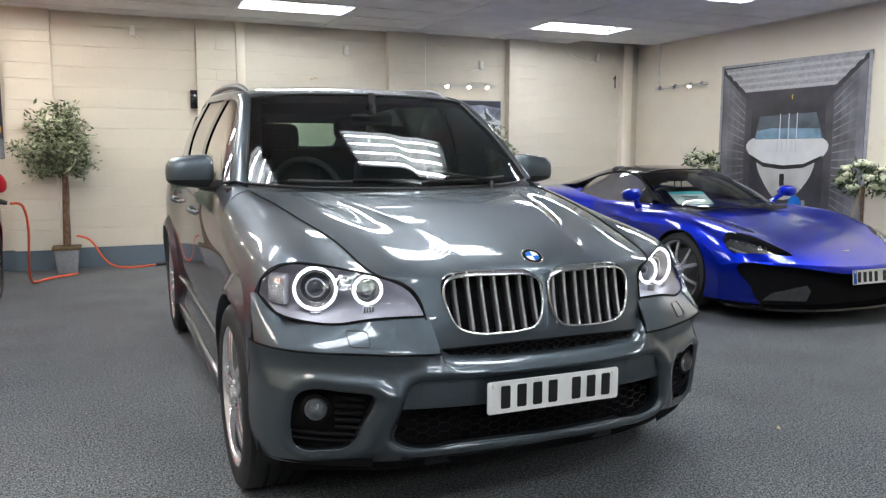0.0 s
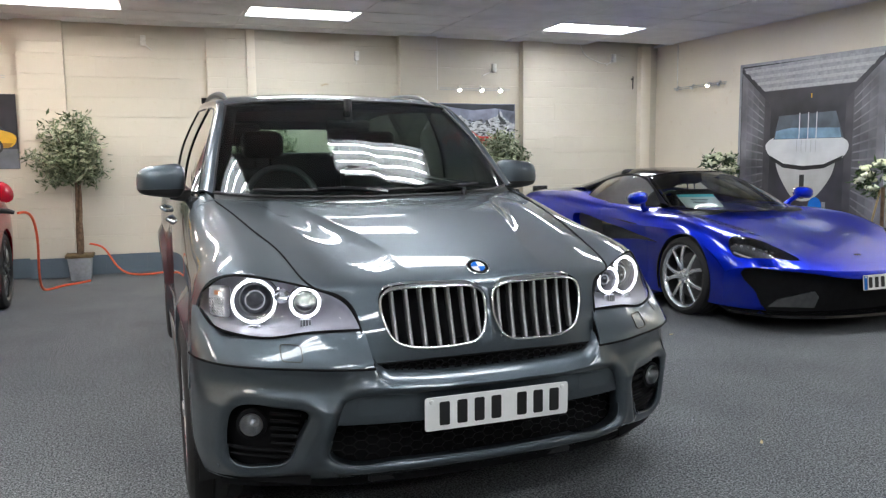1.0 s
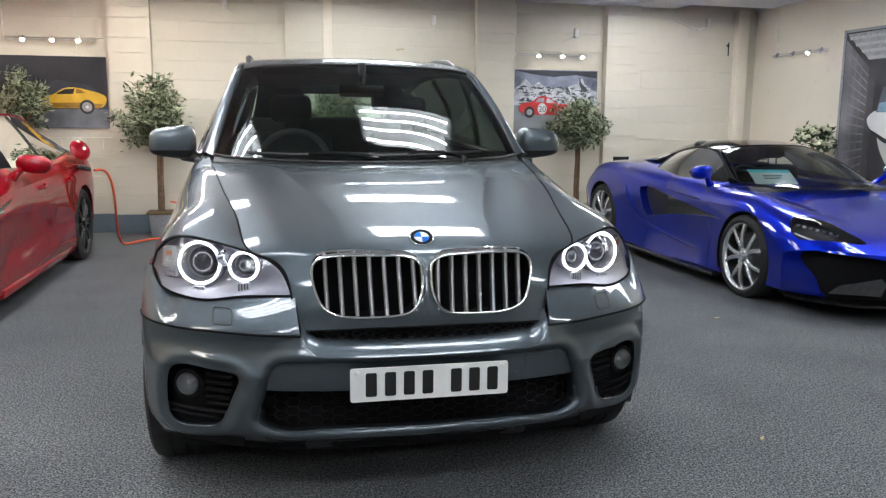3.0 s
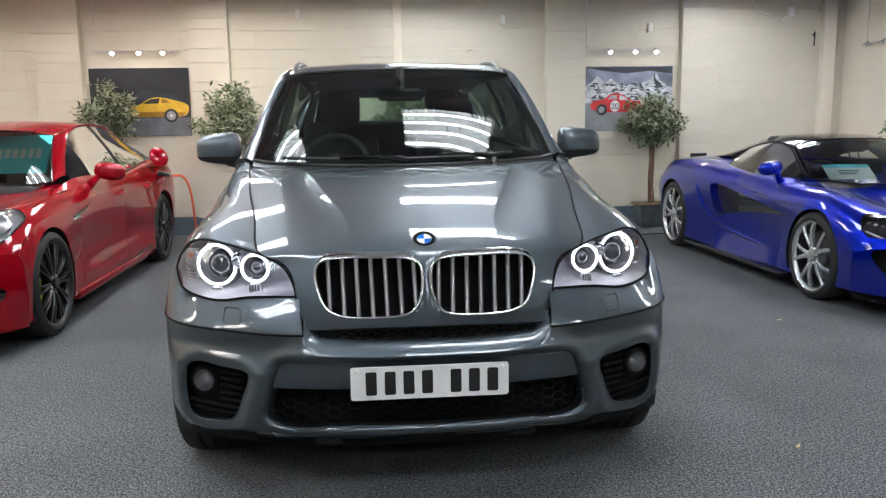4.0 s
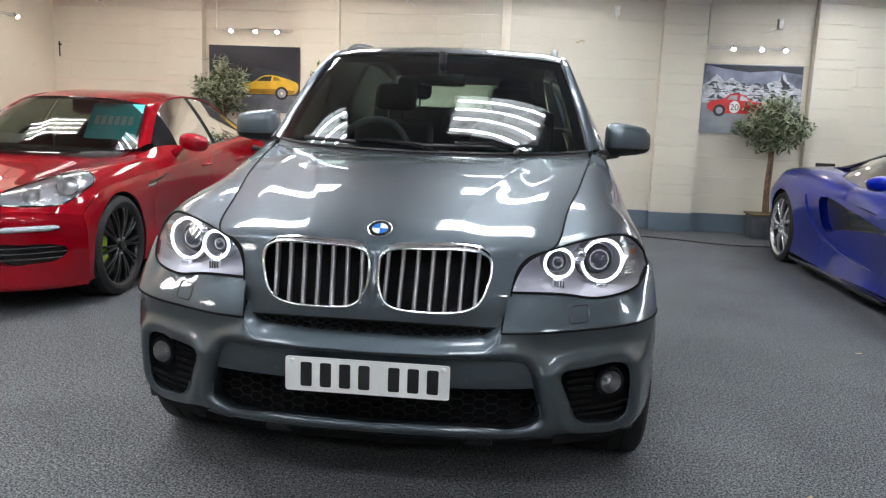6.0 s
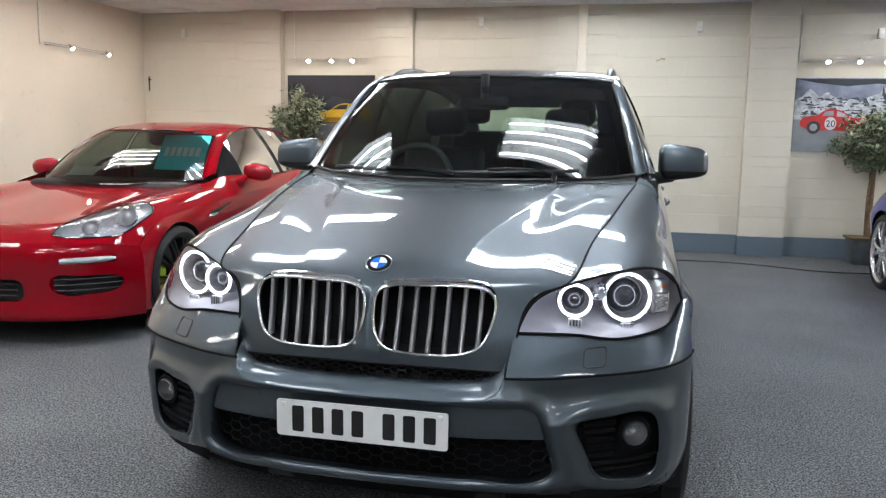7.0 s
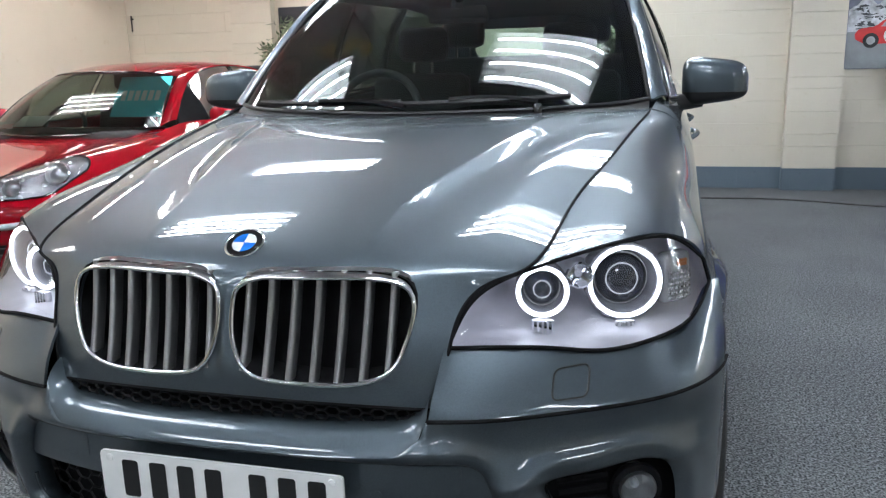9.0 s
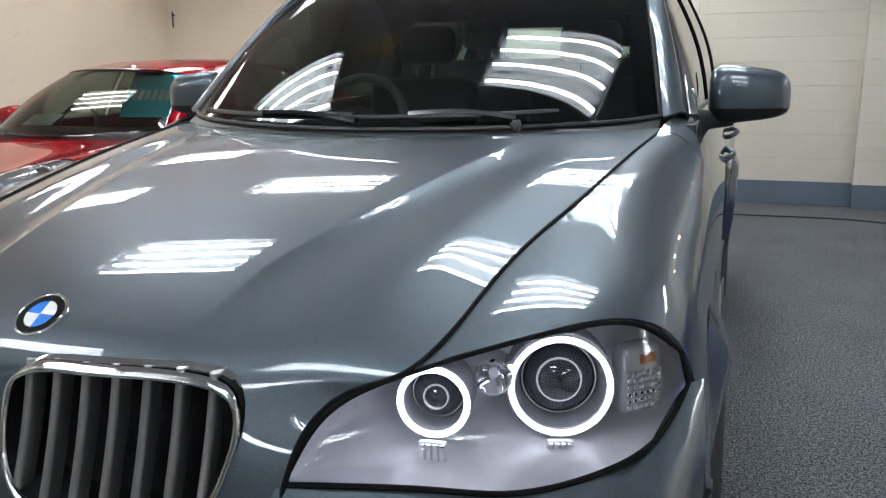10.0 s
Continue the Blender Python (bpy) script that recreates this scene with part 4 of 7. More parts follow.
rows = np.array(rows)
full_rows = np.concatenate([rows[:, :0:-1] * (-1, 1, 1), rows], axis=1)
screen = part("windscreen", sheet(B(), full_rows), M_GLASS, SUV, "tinted windscreen with a dark border")
edge = np.concatenate([full_rows[0], full_rows[1:, -1], full_rows[-1, ::-1][1:], full_rows[::-1, 0][1:]])
part("screen_seal", tube(B(), [tuple(q) for q in edge], 0.008, 6, cap=False), M_BLACK, screen)
for s in (-1, 1):
    g = np.array([[full_rows[i, j] + (0, 0.006, -0.004) for j in ((0, 3) if s < 0 else (-4, -1))] for i in range(26)])
    part("screen_border", sheet(B(), g), M_GLOSSBLACK, screen)
g = full_rows[22:] + np.array((0, 0.006, -0.005))
part("screen_band", sheet(B(), g), M_GLOSSBLACK, screen)

# cowl under the screen
g = np.array([[(x, y + dy, z + dz) for x, y, z in np.concatenate([lo[:0:-1] * (-1, 1, 1), lo])] for dy, dz in ((-0.06, -0.03), (0.0, -0.004))])
part("cowl", sheet(B(), g), M_BLACK, SUV, thick=0.004)

roof_rows = []
ROOF = [(0.0, 0.0, 0.0), (0.14, 0.028, 1.0), (0.45, 0.064, 1.0), (1.0, 0.085, 1.0), (1.7, 0.075, 0.95), (2.3, 0.0, 0.93)]
for dy, dz, k in ROOF:
    roof_rows.append([(x * (k if dy else 1.0), y + dy + 0.004, z + dz + 0.004 + (0.0 if dy == 0 else (0.0 if x < 0.5 else 0.002))) for x, y, z in SCREEN_TOP])
g = loft(roof_rows, 40, 24)
g = np.concatenate([g[:, :0:-1] * (-1, 1, 1), g], axis=1)
part("roof", sheet(B(), g), M_GREY, SUV, angle=60, thick=0.008)
part("headlining", sheet(B(), g[1:] - np.array((0, 0, 0.035)), flip=True), M_HEADLINING, SUV)

for s in (-1, 1):
    # screen pillar and cant rail, in body colour
    inner = [(0.772, 1.60, 1.187), (0.71, 1.865, 1.412), (0.648, 2.195, 1.63), (0.645, 2.65, 1.69), (0.65, 3.3, 1.708), (0.628, 4.0, 1.695), (0.595, 4.50, 1.625)]
    outer = [(0.83, 1.72, 1.187), (0.765, 1.96, 1.40), (0.695, 2.27, 1.588), (0.69, 2.65, 1.635), (0.70, 3.3, 1.65), (0.685, 4.0, 1.635), (0.66, 4.46, 1.56)]
    a, b = smooth_line(inner, 60), smooth_line(outer, 60)
    rows = [a + (b - a) * q + np.array((0.5, -0.5, 0.5)) * 0.028 * math.sin(math.pi * q) for q in np.linspace(0, 1, 8)]
    part("screen_pillar", sheet(B(), np.array(rows) * (s, 1, 1), flip=s > 0), M_GREY, SUV, angle=70, thick=0.01)
    # side glass between the waist and the cant rail
    waist = smooth_line([(0.832, 1.72, 1.185), (0.848, 2.4, 1.178), (0.858, 3.3, 1.196), (0.845, 4.1, 1.215), (0.80, 4.40, 1.225)], 50)
    top = smooth_line(outer, 50)
    rows = [waist + (top - waist) * q + np.array((1, 0, 0.0)) * 0.03 * math.sin(math.pi * q) for q in np.linspace(0, 1, 10)]
    rows = np.array(rows) * (s, 1, 1)
    for name, j0, j1 in (("front_side_window", 0, 19), ("rear_side_window", 19, 33), ("quarter_window", 34, 48)):
        w = part(name, sheet(B(), rows[:, j0:j1 + 1], flip=s > 0), M_SIDEGLASS if j0 == 0 else M_PRIVACY, SUV, "dark tinted side window")
        ed = np.concatenate([rows[0, j0:j1 + 1], rows[1:, j1], rows[-1, j0:j1 + 1][::-1][1:], rows[::-1, j0][1:]])
        part("window_trim", tube(B(), [tuple(q) for q in ed], 0.006, 6, cap=False), M_BLACK, w)
    for j in (18, 32):
        part("door_pillar", sheet(B(), rows[:, j:j + 3] + np.array((s * 0.0015, 0, 0)), flip=s > 0), M_GLOSSBLACK, SUV, thick=0.006)
    # roof bars
    bar = smooth_line([(0.612, 2.36, 1.655), (0.614, 2.50, 1.690), (0.618, 2.75, 1.722), (0.622, 3.3, 1.742), (0.612, 3.9, 1.728), (0.60, 4.15, 1.70), (0.596, 4.25, 1.665)], 40)
    part("roof_bar", tube(B(), [(s * q[0], q[1], q[2]) for q in bar], 0.02, 8, radii=[0.008 + 0.012 * min(1.0, i / 6) for i in range(40)]), M_RAIL, SUV, "dark roof rail")
    # door mirror: painted cap over a black base, on a short arm
    C = Vector((s * 0.995, 1.95, 1.228))

    def shell(z0, z1, grow):
        bm = B()
        rings = []
        for i in range(15):
            ph = -math.pi / 2 + math.pi * i / 14
            ring = []
            for j in range(28):
                th = 2 * math.pi * j / 28
                f = lambda v, e: math.copysign(abs(v) ** e, v)
                x = 0.118 * grow * f(math.cos(ph), 0.4) * f(math.cos(th), 0.5)
                y = 0.085 * grow * f(math.cos(ph), 0.55) * f(math.sin(th), 0.75)
                z = 0.09 * grow * f(math.sin(ph), 0.6)
                z = min(max(z, z0), z1)
                y *= 0.9 if y > 0 else 1.0
                if z > 0:
                    z -= 0.12 * (x * s)
                elif z0 == -1:
                    # the base's underside climbs outwards
                    z = z1 + (z - z1) * (1 - 0.55 * (x * s / 0.236 + 0.5))
                ring.append(bm.verts.new(C + Vector((x, y, z))))
            rings.append(ring)
        for r0, r1 in zip(rings, rings[1:]):
            for j in range(28):
                bm.faces.new((r0[j], r0[(j + 1) % 28], r1[(j + 1) % 28], r1[j]))
        bmesh.ops.remove_doubles(bm, verts=bm.verts[:], dist=0.0005)
        return bm
    mirror = part("door_mirror", shell(-0.030, 1, 1.0), M_GREY, SUV, "grey cap over a black base", angle=60)
    part("mirror_base", shell(-1, -0.0305, 0.985), M_BLACK, mirror, angle=60)
    part("mirror_glass", box(B(), -0.095, 0.095, 0.079, 0.083, -0.05, 0.055, 0.012, m=Matrix.Translation(C)), M_CHROME, mirror)
    arm = [(s * 0.84, 1.90, 1.160), (s * 0.89, 1.92, 1.160), (s * 0.95, 1.94, 1.164)]
    part("mirror_arm", tube(B(), arm, 0.03, 10, radii=[0.036, 0.030, 0.024]), M_BLACK, mirror)
    part("mirror_triangle", prism(B(), [(1.72, 1.188), (1.93, 1.185), (1.86, 1.30)], 0.012, lambda a, b, c: (s * (0.828 - 0.25 * (b - 1.185) + c), a, b)), M_GLOSSBLACK, SUV)

# wipers
for pts, arm in (([(-0.60, 1.445, 1.205), (-0.3, 1.325, 1.20), (-0.02, 1.29, 1.205)], [(0.0, 1.265, 1.19), (-0.15, 1.285, 1.207), (-0.32, 1.325, 1.206)]),
                 ([(-0.06, 1.275, 1.198), (0.28, 1.325, 1.203), (0.52, 1.41, 1.212)], [(0.42, 1.35, 1.195), (0.30, 1.335, 1.211), (0.14, 1.298, 1.208)])):
    blade = part("wiper", tube(B(), [tuple(q) for q in smooth_line(pts, 16)], 0.0095, 6), M_BLACK, SUV, "black wiper blade and arm")
    part("wiper_arm", tube(B(), [tuple(q) for q in smooth_line(arm, 12)], 0.0115, 6), M_GLOSSBLACK, blade)
part("wiper_boss", spin(B(), [(0.016, -0.03), (0.016, 0.0), (0.012, 0.008), (0.0, 0.01)], 16, Matrix.Translation((0.42, 1.35, 1.185))), M_GLOSSBLACK, SUV)

# tail: hatch with its window
bm = B()
g = loft([[(x * 0.86, 4.70 + 0.10 * (1 - (x / 0.9) ** 2), 0.35) for x in np.linspace(-0.98, 0.98, 9)],
          [(x * 0.9, 4.72 + 0.12 * (1 - (x / 0.9) ** 2), 0.75) for x in np.linspace(-0.97, 0.97, 9)],
          [(x * 0.88, 4.68 + 0.12 * (1 - (x / 0.9) ** 2), 1.0) for x in np.linspace(-0.97, 0.97, 9)],
          [(x * 0.80, 4.66 + 0.10 * (1 - (x / 0.9) ** 2), 1.21) for x in np.linspace(-0.97, 0.97, 9)]], 24, 30)
part("tailgate", sheet(bm, g, flip=True), M_GREY, SUV, thick=0.006)
g = loft([[(x * 0.78, 4.65 + 0.09 * (1 - (x / 0.9) ** 2), 1.215) for x in np.linspace(-0.9, 0.9, 7)], [(x * 0.72, 4.57 + 0.075 * (1 - (x / 0.9) ** 2), 1.38) for x in np.linspace(-0.9, 0.9, 7)], [(x * 0.66, 4.44 + 0.06 * (1 - (x / 0.9) ** 2), 1.655) for x in np.linspace(-0.9, 0.9, 7)]], 30, 60)
REAR = round_outline(-0.50, 0.50, 1.36, 1.565, 0.05)
part("hatch_frame", cut(sheet(B(), g, flip=True), REAR), M_GREY, SUV, thick=0.02)
part("rear_window", cut(sheet(B(), g, flip=True), REAR, outside=True), M_REARGLASS, SUV)
for s in (-1, 1):
    part("rear_pillar", sheet(B(), np.array([[(s * 0.80, 4.42, 1.22), (s * 0.70, 4.68, 1.22)], [(s * 0.665, 4.44, 1.575), (s * 0.60, 4.5, 1.60)]]), flip=s > 0), M_GREY, SUV, thick=0.03)
part("underbody", box(B(), -0.72, 0.72, 0.48, 4.6, 0.24, 0.52, 0.03), M_BLACK, SUV)
part("front_crossmember", box(B(), -0.40, 0.40, 0.21, 0.5, 0.24, 0.86, 0.02), M_BLACK, SUV)
part("bulkhead", box(B(), -0.72, 0.72, 1.44, 1.5, 0.5, 1.12), M_BLACK, SUV)

# ---- cabin ----
bm = B()
g = loft([[(x, 1.40 + 0.22 * (x / 0.74) ** 2, 1.135) for x in np.linspace(-0.74, 0.74, 9)],
          [(x, 1.72 + 0.1 * (x / 0.74) ** 2, 1.15 + (0.035 if abs(x + 0.37) < 0.2 else 0)) for x in np.linspace(-0.75, 0.75, 9)],
          [(x, 1.90, 1.10) for x in np.linspace(-0.76, 0.76, 9)],
          [(x, 1.97, 0.9) for x in np.linspace(-0.76, 0.76, 9)]], 24, 40)
part("dashboard", sheet(bm, g), M_DASH, SUV, thick=0.02)
WHEEL = Matrix.Translation((-0.37, 2.03, 1.12)) @ pose(0, 0, 0, 66, 0, 0)
ring = [WHEEL @ Vector((0.188 * math.cos(2 * math.pi * k / 40), 0.188 * math.sin(2 * math.pi * k / 40), 0)) for k in range(42)]
sw = part("steering_wheel", tube(B(), ring, 0.017, 10, cap=False), M_STEER, SUV, "black leather three-spoke steering wheel")
part("hub", spin(B(), [(0.0, -0.03), (0.075, -0.03), (0.07, 0.02), (0.04, 0.03), (0.0, 0.03)], 24, WHEEL), M_DASH, sw)
for a in (0, 180, 270):
    part("spoke", tube(B(), [WHEEL @ Vector((0.06 * math.cos(radians(a)), 0.06 * math.sin(radians(a)), 0)), WHEEL @ Vector((0.18 * math.cos(radians(a)), 0.18 * math.sin(radians(a)), 0))], 0.016, 8), M_DASH, sw)


def car_seat(parent, x, y, z, w=0.5, head=True, name="seat"):
    seat = part(name, box(B(), x - w / 2, x + w / 2, y - 0.5, y, z, z + 0.2, 0.06, 4), M_SEAT, parent)
    part("backrest", box(B(), -w / 2, w / 2, -0.07, 0.07, 0.0, 0.60, 0.055, 4, m=Matrix.Translation((x, y, z + 0.13)) @ pose(0, 0, 0, -13, 0, 0)), M_SEAT, seat)
    if head:
        hx = (x,) if w < 0.8 else (x - 0.38, x + 0.38)
        for a in hx:
            part("headrest", box(B(), -0.13, 0.13, -0.055, 0.055, 0.0, 0.17, 0.05, 4, m=Matrix.Translation((a, y + 0.155, z + 0.775)) @ pose(0, 0, 0, -6, 0, 0)), M_SEAT, seat)
            for d in (-0.045, 0.045):
                part("post", tube(B(), [(a + d, y + 0.14, z + 0.66), (a + d, y + 0.155, z + 0.80)], 0.007, 8), M_CHROME, seat)
    return seat


car_seat(SUV, -0.37, 2.62, 0.56)
car_seat(SUV, 0.37, 2.62, 0.56)
car_seat(SUV, 0.0, 3.55, 0.64, 1.36, True, "rear_bench")
part("load_cover", box(B(), -0.68, 0.68, 3.75, 4.55, 1.13, 1.15, 0.006), M_DASH, SUV)
rv = part("interior_mirror", box(B(), -0.125, 0.125, -0.02, 0.02, -0.035, 0.035, 0.018, 3, m=Matrix.Translation((0, 2.02, 1.515)) @ pose(0, 0, 0, 12, 0, 0)), M_GLOSSBLACK, SUV, "black frameless interior mirror")
part("mirror_stem", tube(B(), [(0, 2.0, 1.535), (0, 2.02, 1.66)], 0.022, 8), M_BLACK, rv)
part("door_trim", box(B(), -0.86, -0.83, 1.62, 4.4, 0.5, 1.165), M_DASH, SUV)
part("door_trim", box(B(), 0.83, 0.86, 1.62, 4.4, 0.5, 1.165), M_DASH, SUV)


# ---- road wheels ----
def road_wheel(parent, x, y, s, radius, width, rim, spokes, alloy, style, caliper=None):
    """A wheel at (x, y); x is its outer face, s the side it faces."""
    W = Matrix.Translation((x, y, radius)) @ pose(0, 0, 0, 0, 90 * s, 0)
    sw = width
    tyre_profile = [(rim - 0.004, -0.02), (rim + 0.004, -0.006), (rim + 0.35 * (radius - rim), 0.0), (radius - 0.022, -0.008), (radius - 0.006, -0.022), (radius - 0.001, -0.04)]
    tread = []
    for k in range(1, 8):
        h = -0.04 - (sw - 0.08) * k / 8
        if k in (2, 4, 6):
            tread += [(radius, h + 0.006), (radius - 0.009, h + 0.0045), (radius - 0.009, h - 0.0045), (radius, h - 0.006)]
    tyre_profile += tread + [(radius - 0.001, -sw + 0.04), (radius - 0.01, -sw + 0.015), (rim + 0.02, -sw), (rim - 0.01, -sw + 0.02), (rim - 0.012, -sw / 2)]
    wheel = part("wheel", spin(B(), [(rim - 0.020, -0.04), (rim - 0.012, -0.018), (rim, -0.010), (rim + 0.006, -0.016), (rim, -0.028)], 56, W), alloy, parent, angle=40)
    part("barrel", spin(B(), [(rim - 0.014, -sw + 0.03), (rim - 0.03, -0.12), (rim - 0.020, -0.04)], 56, W), M_BARREL, wheel)
    bm = spin(B(), tyre_profile, 64, W, closed=True)
    part("tyre", bm, M_RUBBER, wheel, "black low-profile tyre", angle=30)
    part("brake_disc", spin(B(), [(0.0, -0.12), (rim * 0.72, -0.12), (rim * 0.72, -0.105), (rim * 0.45, -0.10), (0.0, -0.10)], 40, W), M_DISC, wheel)
    part("inner_barrel", spin(B(), [(0.0, -0.14), (rim - 0.03, -0.14), (rim - 0.03, -0.15), (0.0, -0.15)], 40, W), M_BLACK, wheel)
    if caliper:
        bm = B()
        out = [(rim * r * math.cos(radians(a)), rim * r * math.sin(radians(a))) for r, a in [(0.5, -118 + 8 * i) for i in range(8)] + [(0.78, -62 - 8 * i) for i in range(8)]]
        prism(bm, out, 0.06, lambda a, b, c: W @ Vector((a, b, -0.11 + c)), 0.006)
        part("caliper", bm, caliper, wheel, "bright green brake caliper")
    part("hub_cap", spin(B(), [(0.0, -0.02), (0.034, -0.02), (0.034, -0.004), (0.03, 0.0), (0.0, 0.001)], 28, W), alloy, wheel)
    part("hub", spin(B(), [(0.0, -0.10), (0.07, -0.10), (0.066, -0.034), (0.05, -0.022), (0.0, -0.022)], 30, W), alloy, wheel)
    for k in range(5):
        a = 2 * math.pi * k / 5
        part("bolt", spin(B(), [(0.0, -0.022), (0.009, -0.022), (0.009, -0.014), (0.0, -0.013)], 8, W @ Matrix.Translation((0.056 * math.cos(a), 0.056 * math.sin(a), 0))), M_STEEL, wheel)
    for k in range(spokes):
        a0 = 2 * math.pi * k / spokes + math.pi / 2
        arms = {"double": ((-0.17, -0.11), (0.17, 0.11)), "y": ((-0.13, -0.30), (0.13, 0.30)), "single": ((0.0, 0.0),), "pair": ((-0.07, -0.10), (0.07, 0.10))}[style]
        for t0, t1 in arms:
            bm = B()
            rings = []
            for q in np.linspace(0, 1, 7):
                r = 0.05 + (rim - 0.016 - 0.05) * q
                a = a0 + (t0 * (1 - q) + t1 * q) * (1.0 if style != "double" else (1.6 - 0.6 * q))
                wd = (0.017 - 0.004 * q if style == "y" else 0.0085 - 0.001 * q if style == "pair" else 0.019 - 0.003 * q) * (rim / 0.25)
                h = -0.022 + 0.012 * math.sin(math.pi * q) + 0.002 * q
                c, t = Vector((r * math.cos(a), r * math.sin(a), h)), Vector((-math.sin(a), math.cos(a), 0))
                rings.append([bm.verts.new(W @ (c + t * p + Vector((0, 0, d)))) for p, d in ((-wd * 0.7, -0.028), (-wd, -0.006), (-wd * 0.6, 0.0), (wd * 0.6, 0.0), (wd, -0.006), (wd * 0.7, -0.028))])
            for r0, r1 in zip(rings, rings[1:]):
                for j in range(6):
                    bm.faces.new((r0[j], r0[(j + 1) % 6], r1[(j + 1) % 6], r1[j]))
            bm.faces.new(rings[0][::-1]), bm.faces.new(rings[-1])
            part("spoke", bm, alloy, wheel, angle=40)
    return wheel


for s in (-1, 1):
    for y in AXLES:
        road_wheel(SUV, s * 0.975, y, s, WHEEL_R, 0.275, 0.278, 5, M_ALLOY, "double")

# ---- the two lower cars: shells from rows across the bonnet and stations along the sides ----
def across(xs, ys, zs):
    ys = [ys] * len(xs) if isinstance(ys, float) else ys
    return [(x, y, z) for x, y, z in zip(xs, ys, zs)]


def both_sides(g):
    return np.concatenate([g[:, :0:-1] * (-1, 1, 1), g], axis=1)


def patch(grid, poly, drop=(0, 0, 0), s=1):
    """The piece of a surface inside an outline in plan."""
    bm = sheet(B(), grid * (s, 1, 1) + np.array(drop), flip=s < 0)
    return cut(bm, [(s * a, b) for a, b in poly], (0, 1), None, True)


def side_panels(car, paint, side, axles, arches, splits, radius, hole=None, deep=0.08):
    for s in (-1, 1):
        for name, a, b in splits:
            i = [k for k in range(len(side)) if a <= side[k, 10, 1] <= b]
            bm = sheet(B(), side[max(i[0] - 1, 0):i[-1] + 2] * (s, 1, 1), flip=s < 0)
            for y0, r, wr in zip(axles, arches, radius):
                cut(bm, [(y0 + r * math.cos(2 * math.pi * k / 64), wr + r * math.sin(2 * math.pi * k / 64)) for k in range(64)], (1, 2))
            if hole:
                cut(bm, hole, (1, 2))
                es = [e for e in bm.edges if e.is_boundary and all(np.hypot(*(nearest(hole, v.co.y, v.co.z) - (v.co.y, v.co.z))) < 0.0008 for v in e.verts)]
                for v in bmesh.ops.extrude_edge_only(bm, edges=es)["geom"]:
                    if isinstance(v, bmesh.types.BMVert):
                        v.co.x -= s * deep
            bmesh.ops.bisect_plane(bm, geom=bm.verts[:] + bm.edges[:] + bm.faces[:], plane_co=(0, b - 0.002, 0), plane_no=(0, 1, 0), clear_outer=True)
            if a > 0:
                bmesh.ops.bisect_plane(bm, geom=bm.verts[:] + bm.edges[:] + bm.faces[:], plane_co=(0, a + 0.002, 0), plane_no=(0, 1, 0), clear_inner=True)
            part(name, bm, paint, car, angle=60, thick=0.006)
        for y0, r, wr in zip(axles, arches, radius):
            rows = [[(s * x, y0 - (r + dr) * math.cos(radians(-25 + 230 * k / 36)), wr + (r + dr) * math.sin(radians(-25 + 230 * k / 36))) for k in range(37)] for x, dr in ((0.945, 0.0), (0.93, 0.004), (0.6, 0.004))]
            part("wheel_housing", sheet(B(), np.array(rows), flip=s > 0), M_BLACK, car, thick=0.004)


def glasshouse(car, paint, low, high, waist, rail, roof_rows, cuts, glass, side_glass):
    """Screen, side windows, pillars and roof. low and high: half lines of the screen; waist and rail: along the side."""
    lo, hi = smooth_line(low, 24), smooth_line(high, 24)
    rows = np.array([lo + (hi - lo) * q + np.array((0, -0.3, 1)) * 0.03 * math.sin(math.pi * q) for q in np.linspace(0, 1, 20)])
    g = both_sides(rows)
    screen = part("windscreen", sheet(B(), g), glass, car, "windscreen with the ceiling mirrored in it")
    edge = np.concatenate([g[0], g[1:, -1], g[-1, ::-1][1:], g[::-1, 0][1:]])
    part("screen_seal", tube(B(), [tuple(q) for q in edge], 0.006, 6, cap=False), M_GLOSSBLACK, screen)
    r = loft(roof_rows, 40, 20)
    part("roof", sheet(B(), both_sides(r)), paint, car, angle=60, thick=0.012)
    part("headlining", sheet(B(), both_sides(r)[1:] - np.array((0, 0, 0.03)), flip=True), M_BLACK, car)
    w, t = smooth_line(waist, 50), smooth_line(rail, 50)
    gl = np.array([w + (t - w) * q + np.array((1, 0, 0)) * 0.015 * math.sin(math.pi * q) for q in np.linspace(0, 1, 10)])
    for s in (-1, 1):
        rows = gl * (s, 1, 1)
        for j0, j1 in cuts:
            win = part("side_window", sheet(B(), rows[:, j0:j1 + 1], flip=s > 0), side_glass, car)
            ed = np.concatenate([rows[0, j0:j1 + 1], rows[1:, j1], rows[-1, j0:j1 + 1][::-1][1:], rows[::-1, j0][1:]])
            part("window_trim", tube(B(), [tuple(q) for q in ed], 0.0055, 6, cap=False), M_CHAR, win)
        part("mirror_triangle", sheet(B(), rows[:, 0:cuts[0][0] + 1], flip=s > 0), M_MATT, car)
        # screen pillar running on into the roof's edge
        a = np.concatenate([rows_line(lo[-1], hi[-1], 12), r[1:, -1]])
        a = smooth_line(a[::3], 50)
        b = t + (0.004, 0, 0.0)
        pr = np.array([a + (b - a) * q + np.array((0.5, -0.2, 0.6)) * 0.02 * math.sin(math.pi * q) for q in np.linspace(0, 1, 6)]) * (s, 1, 1)
        part("pillar", sheet(B(), pr, flip=s > 0), paint, car, angle=70, thick=0.01)
    return screen


def rect_xz(a0, a1, b0, b1):
    return [(a0, b0), (a1, b0), (a1, b1), (a0, b1)]


def rows_line(a, b, n):
    return np.array([a + (b - a) * q for q in np.linspace(0, 1, n)])


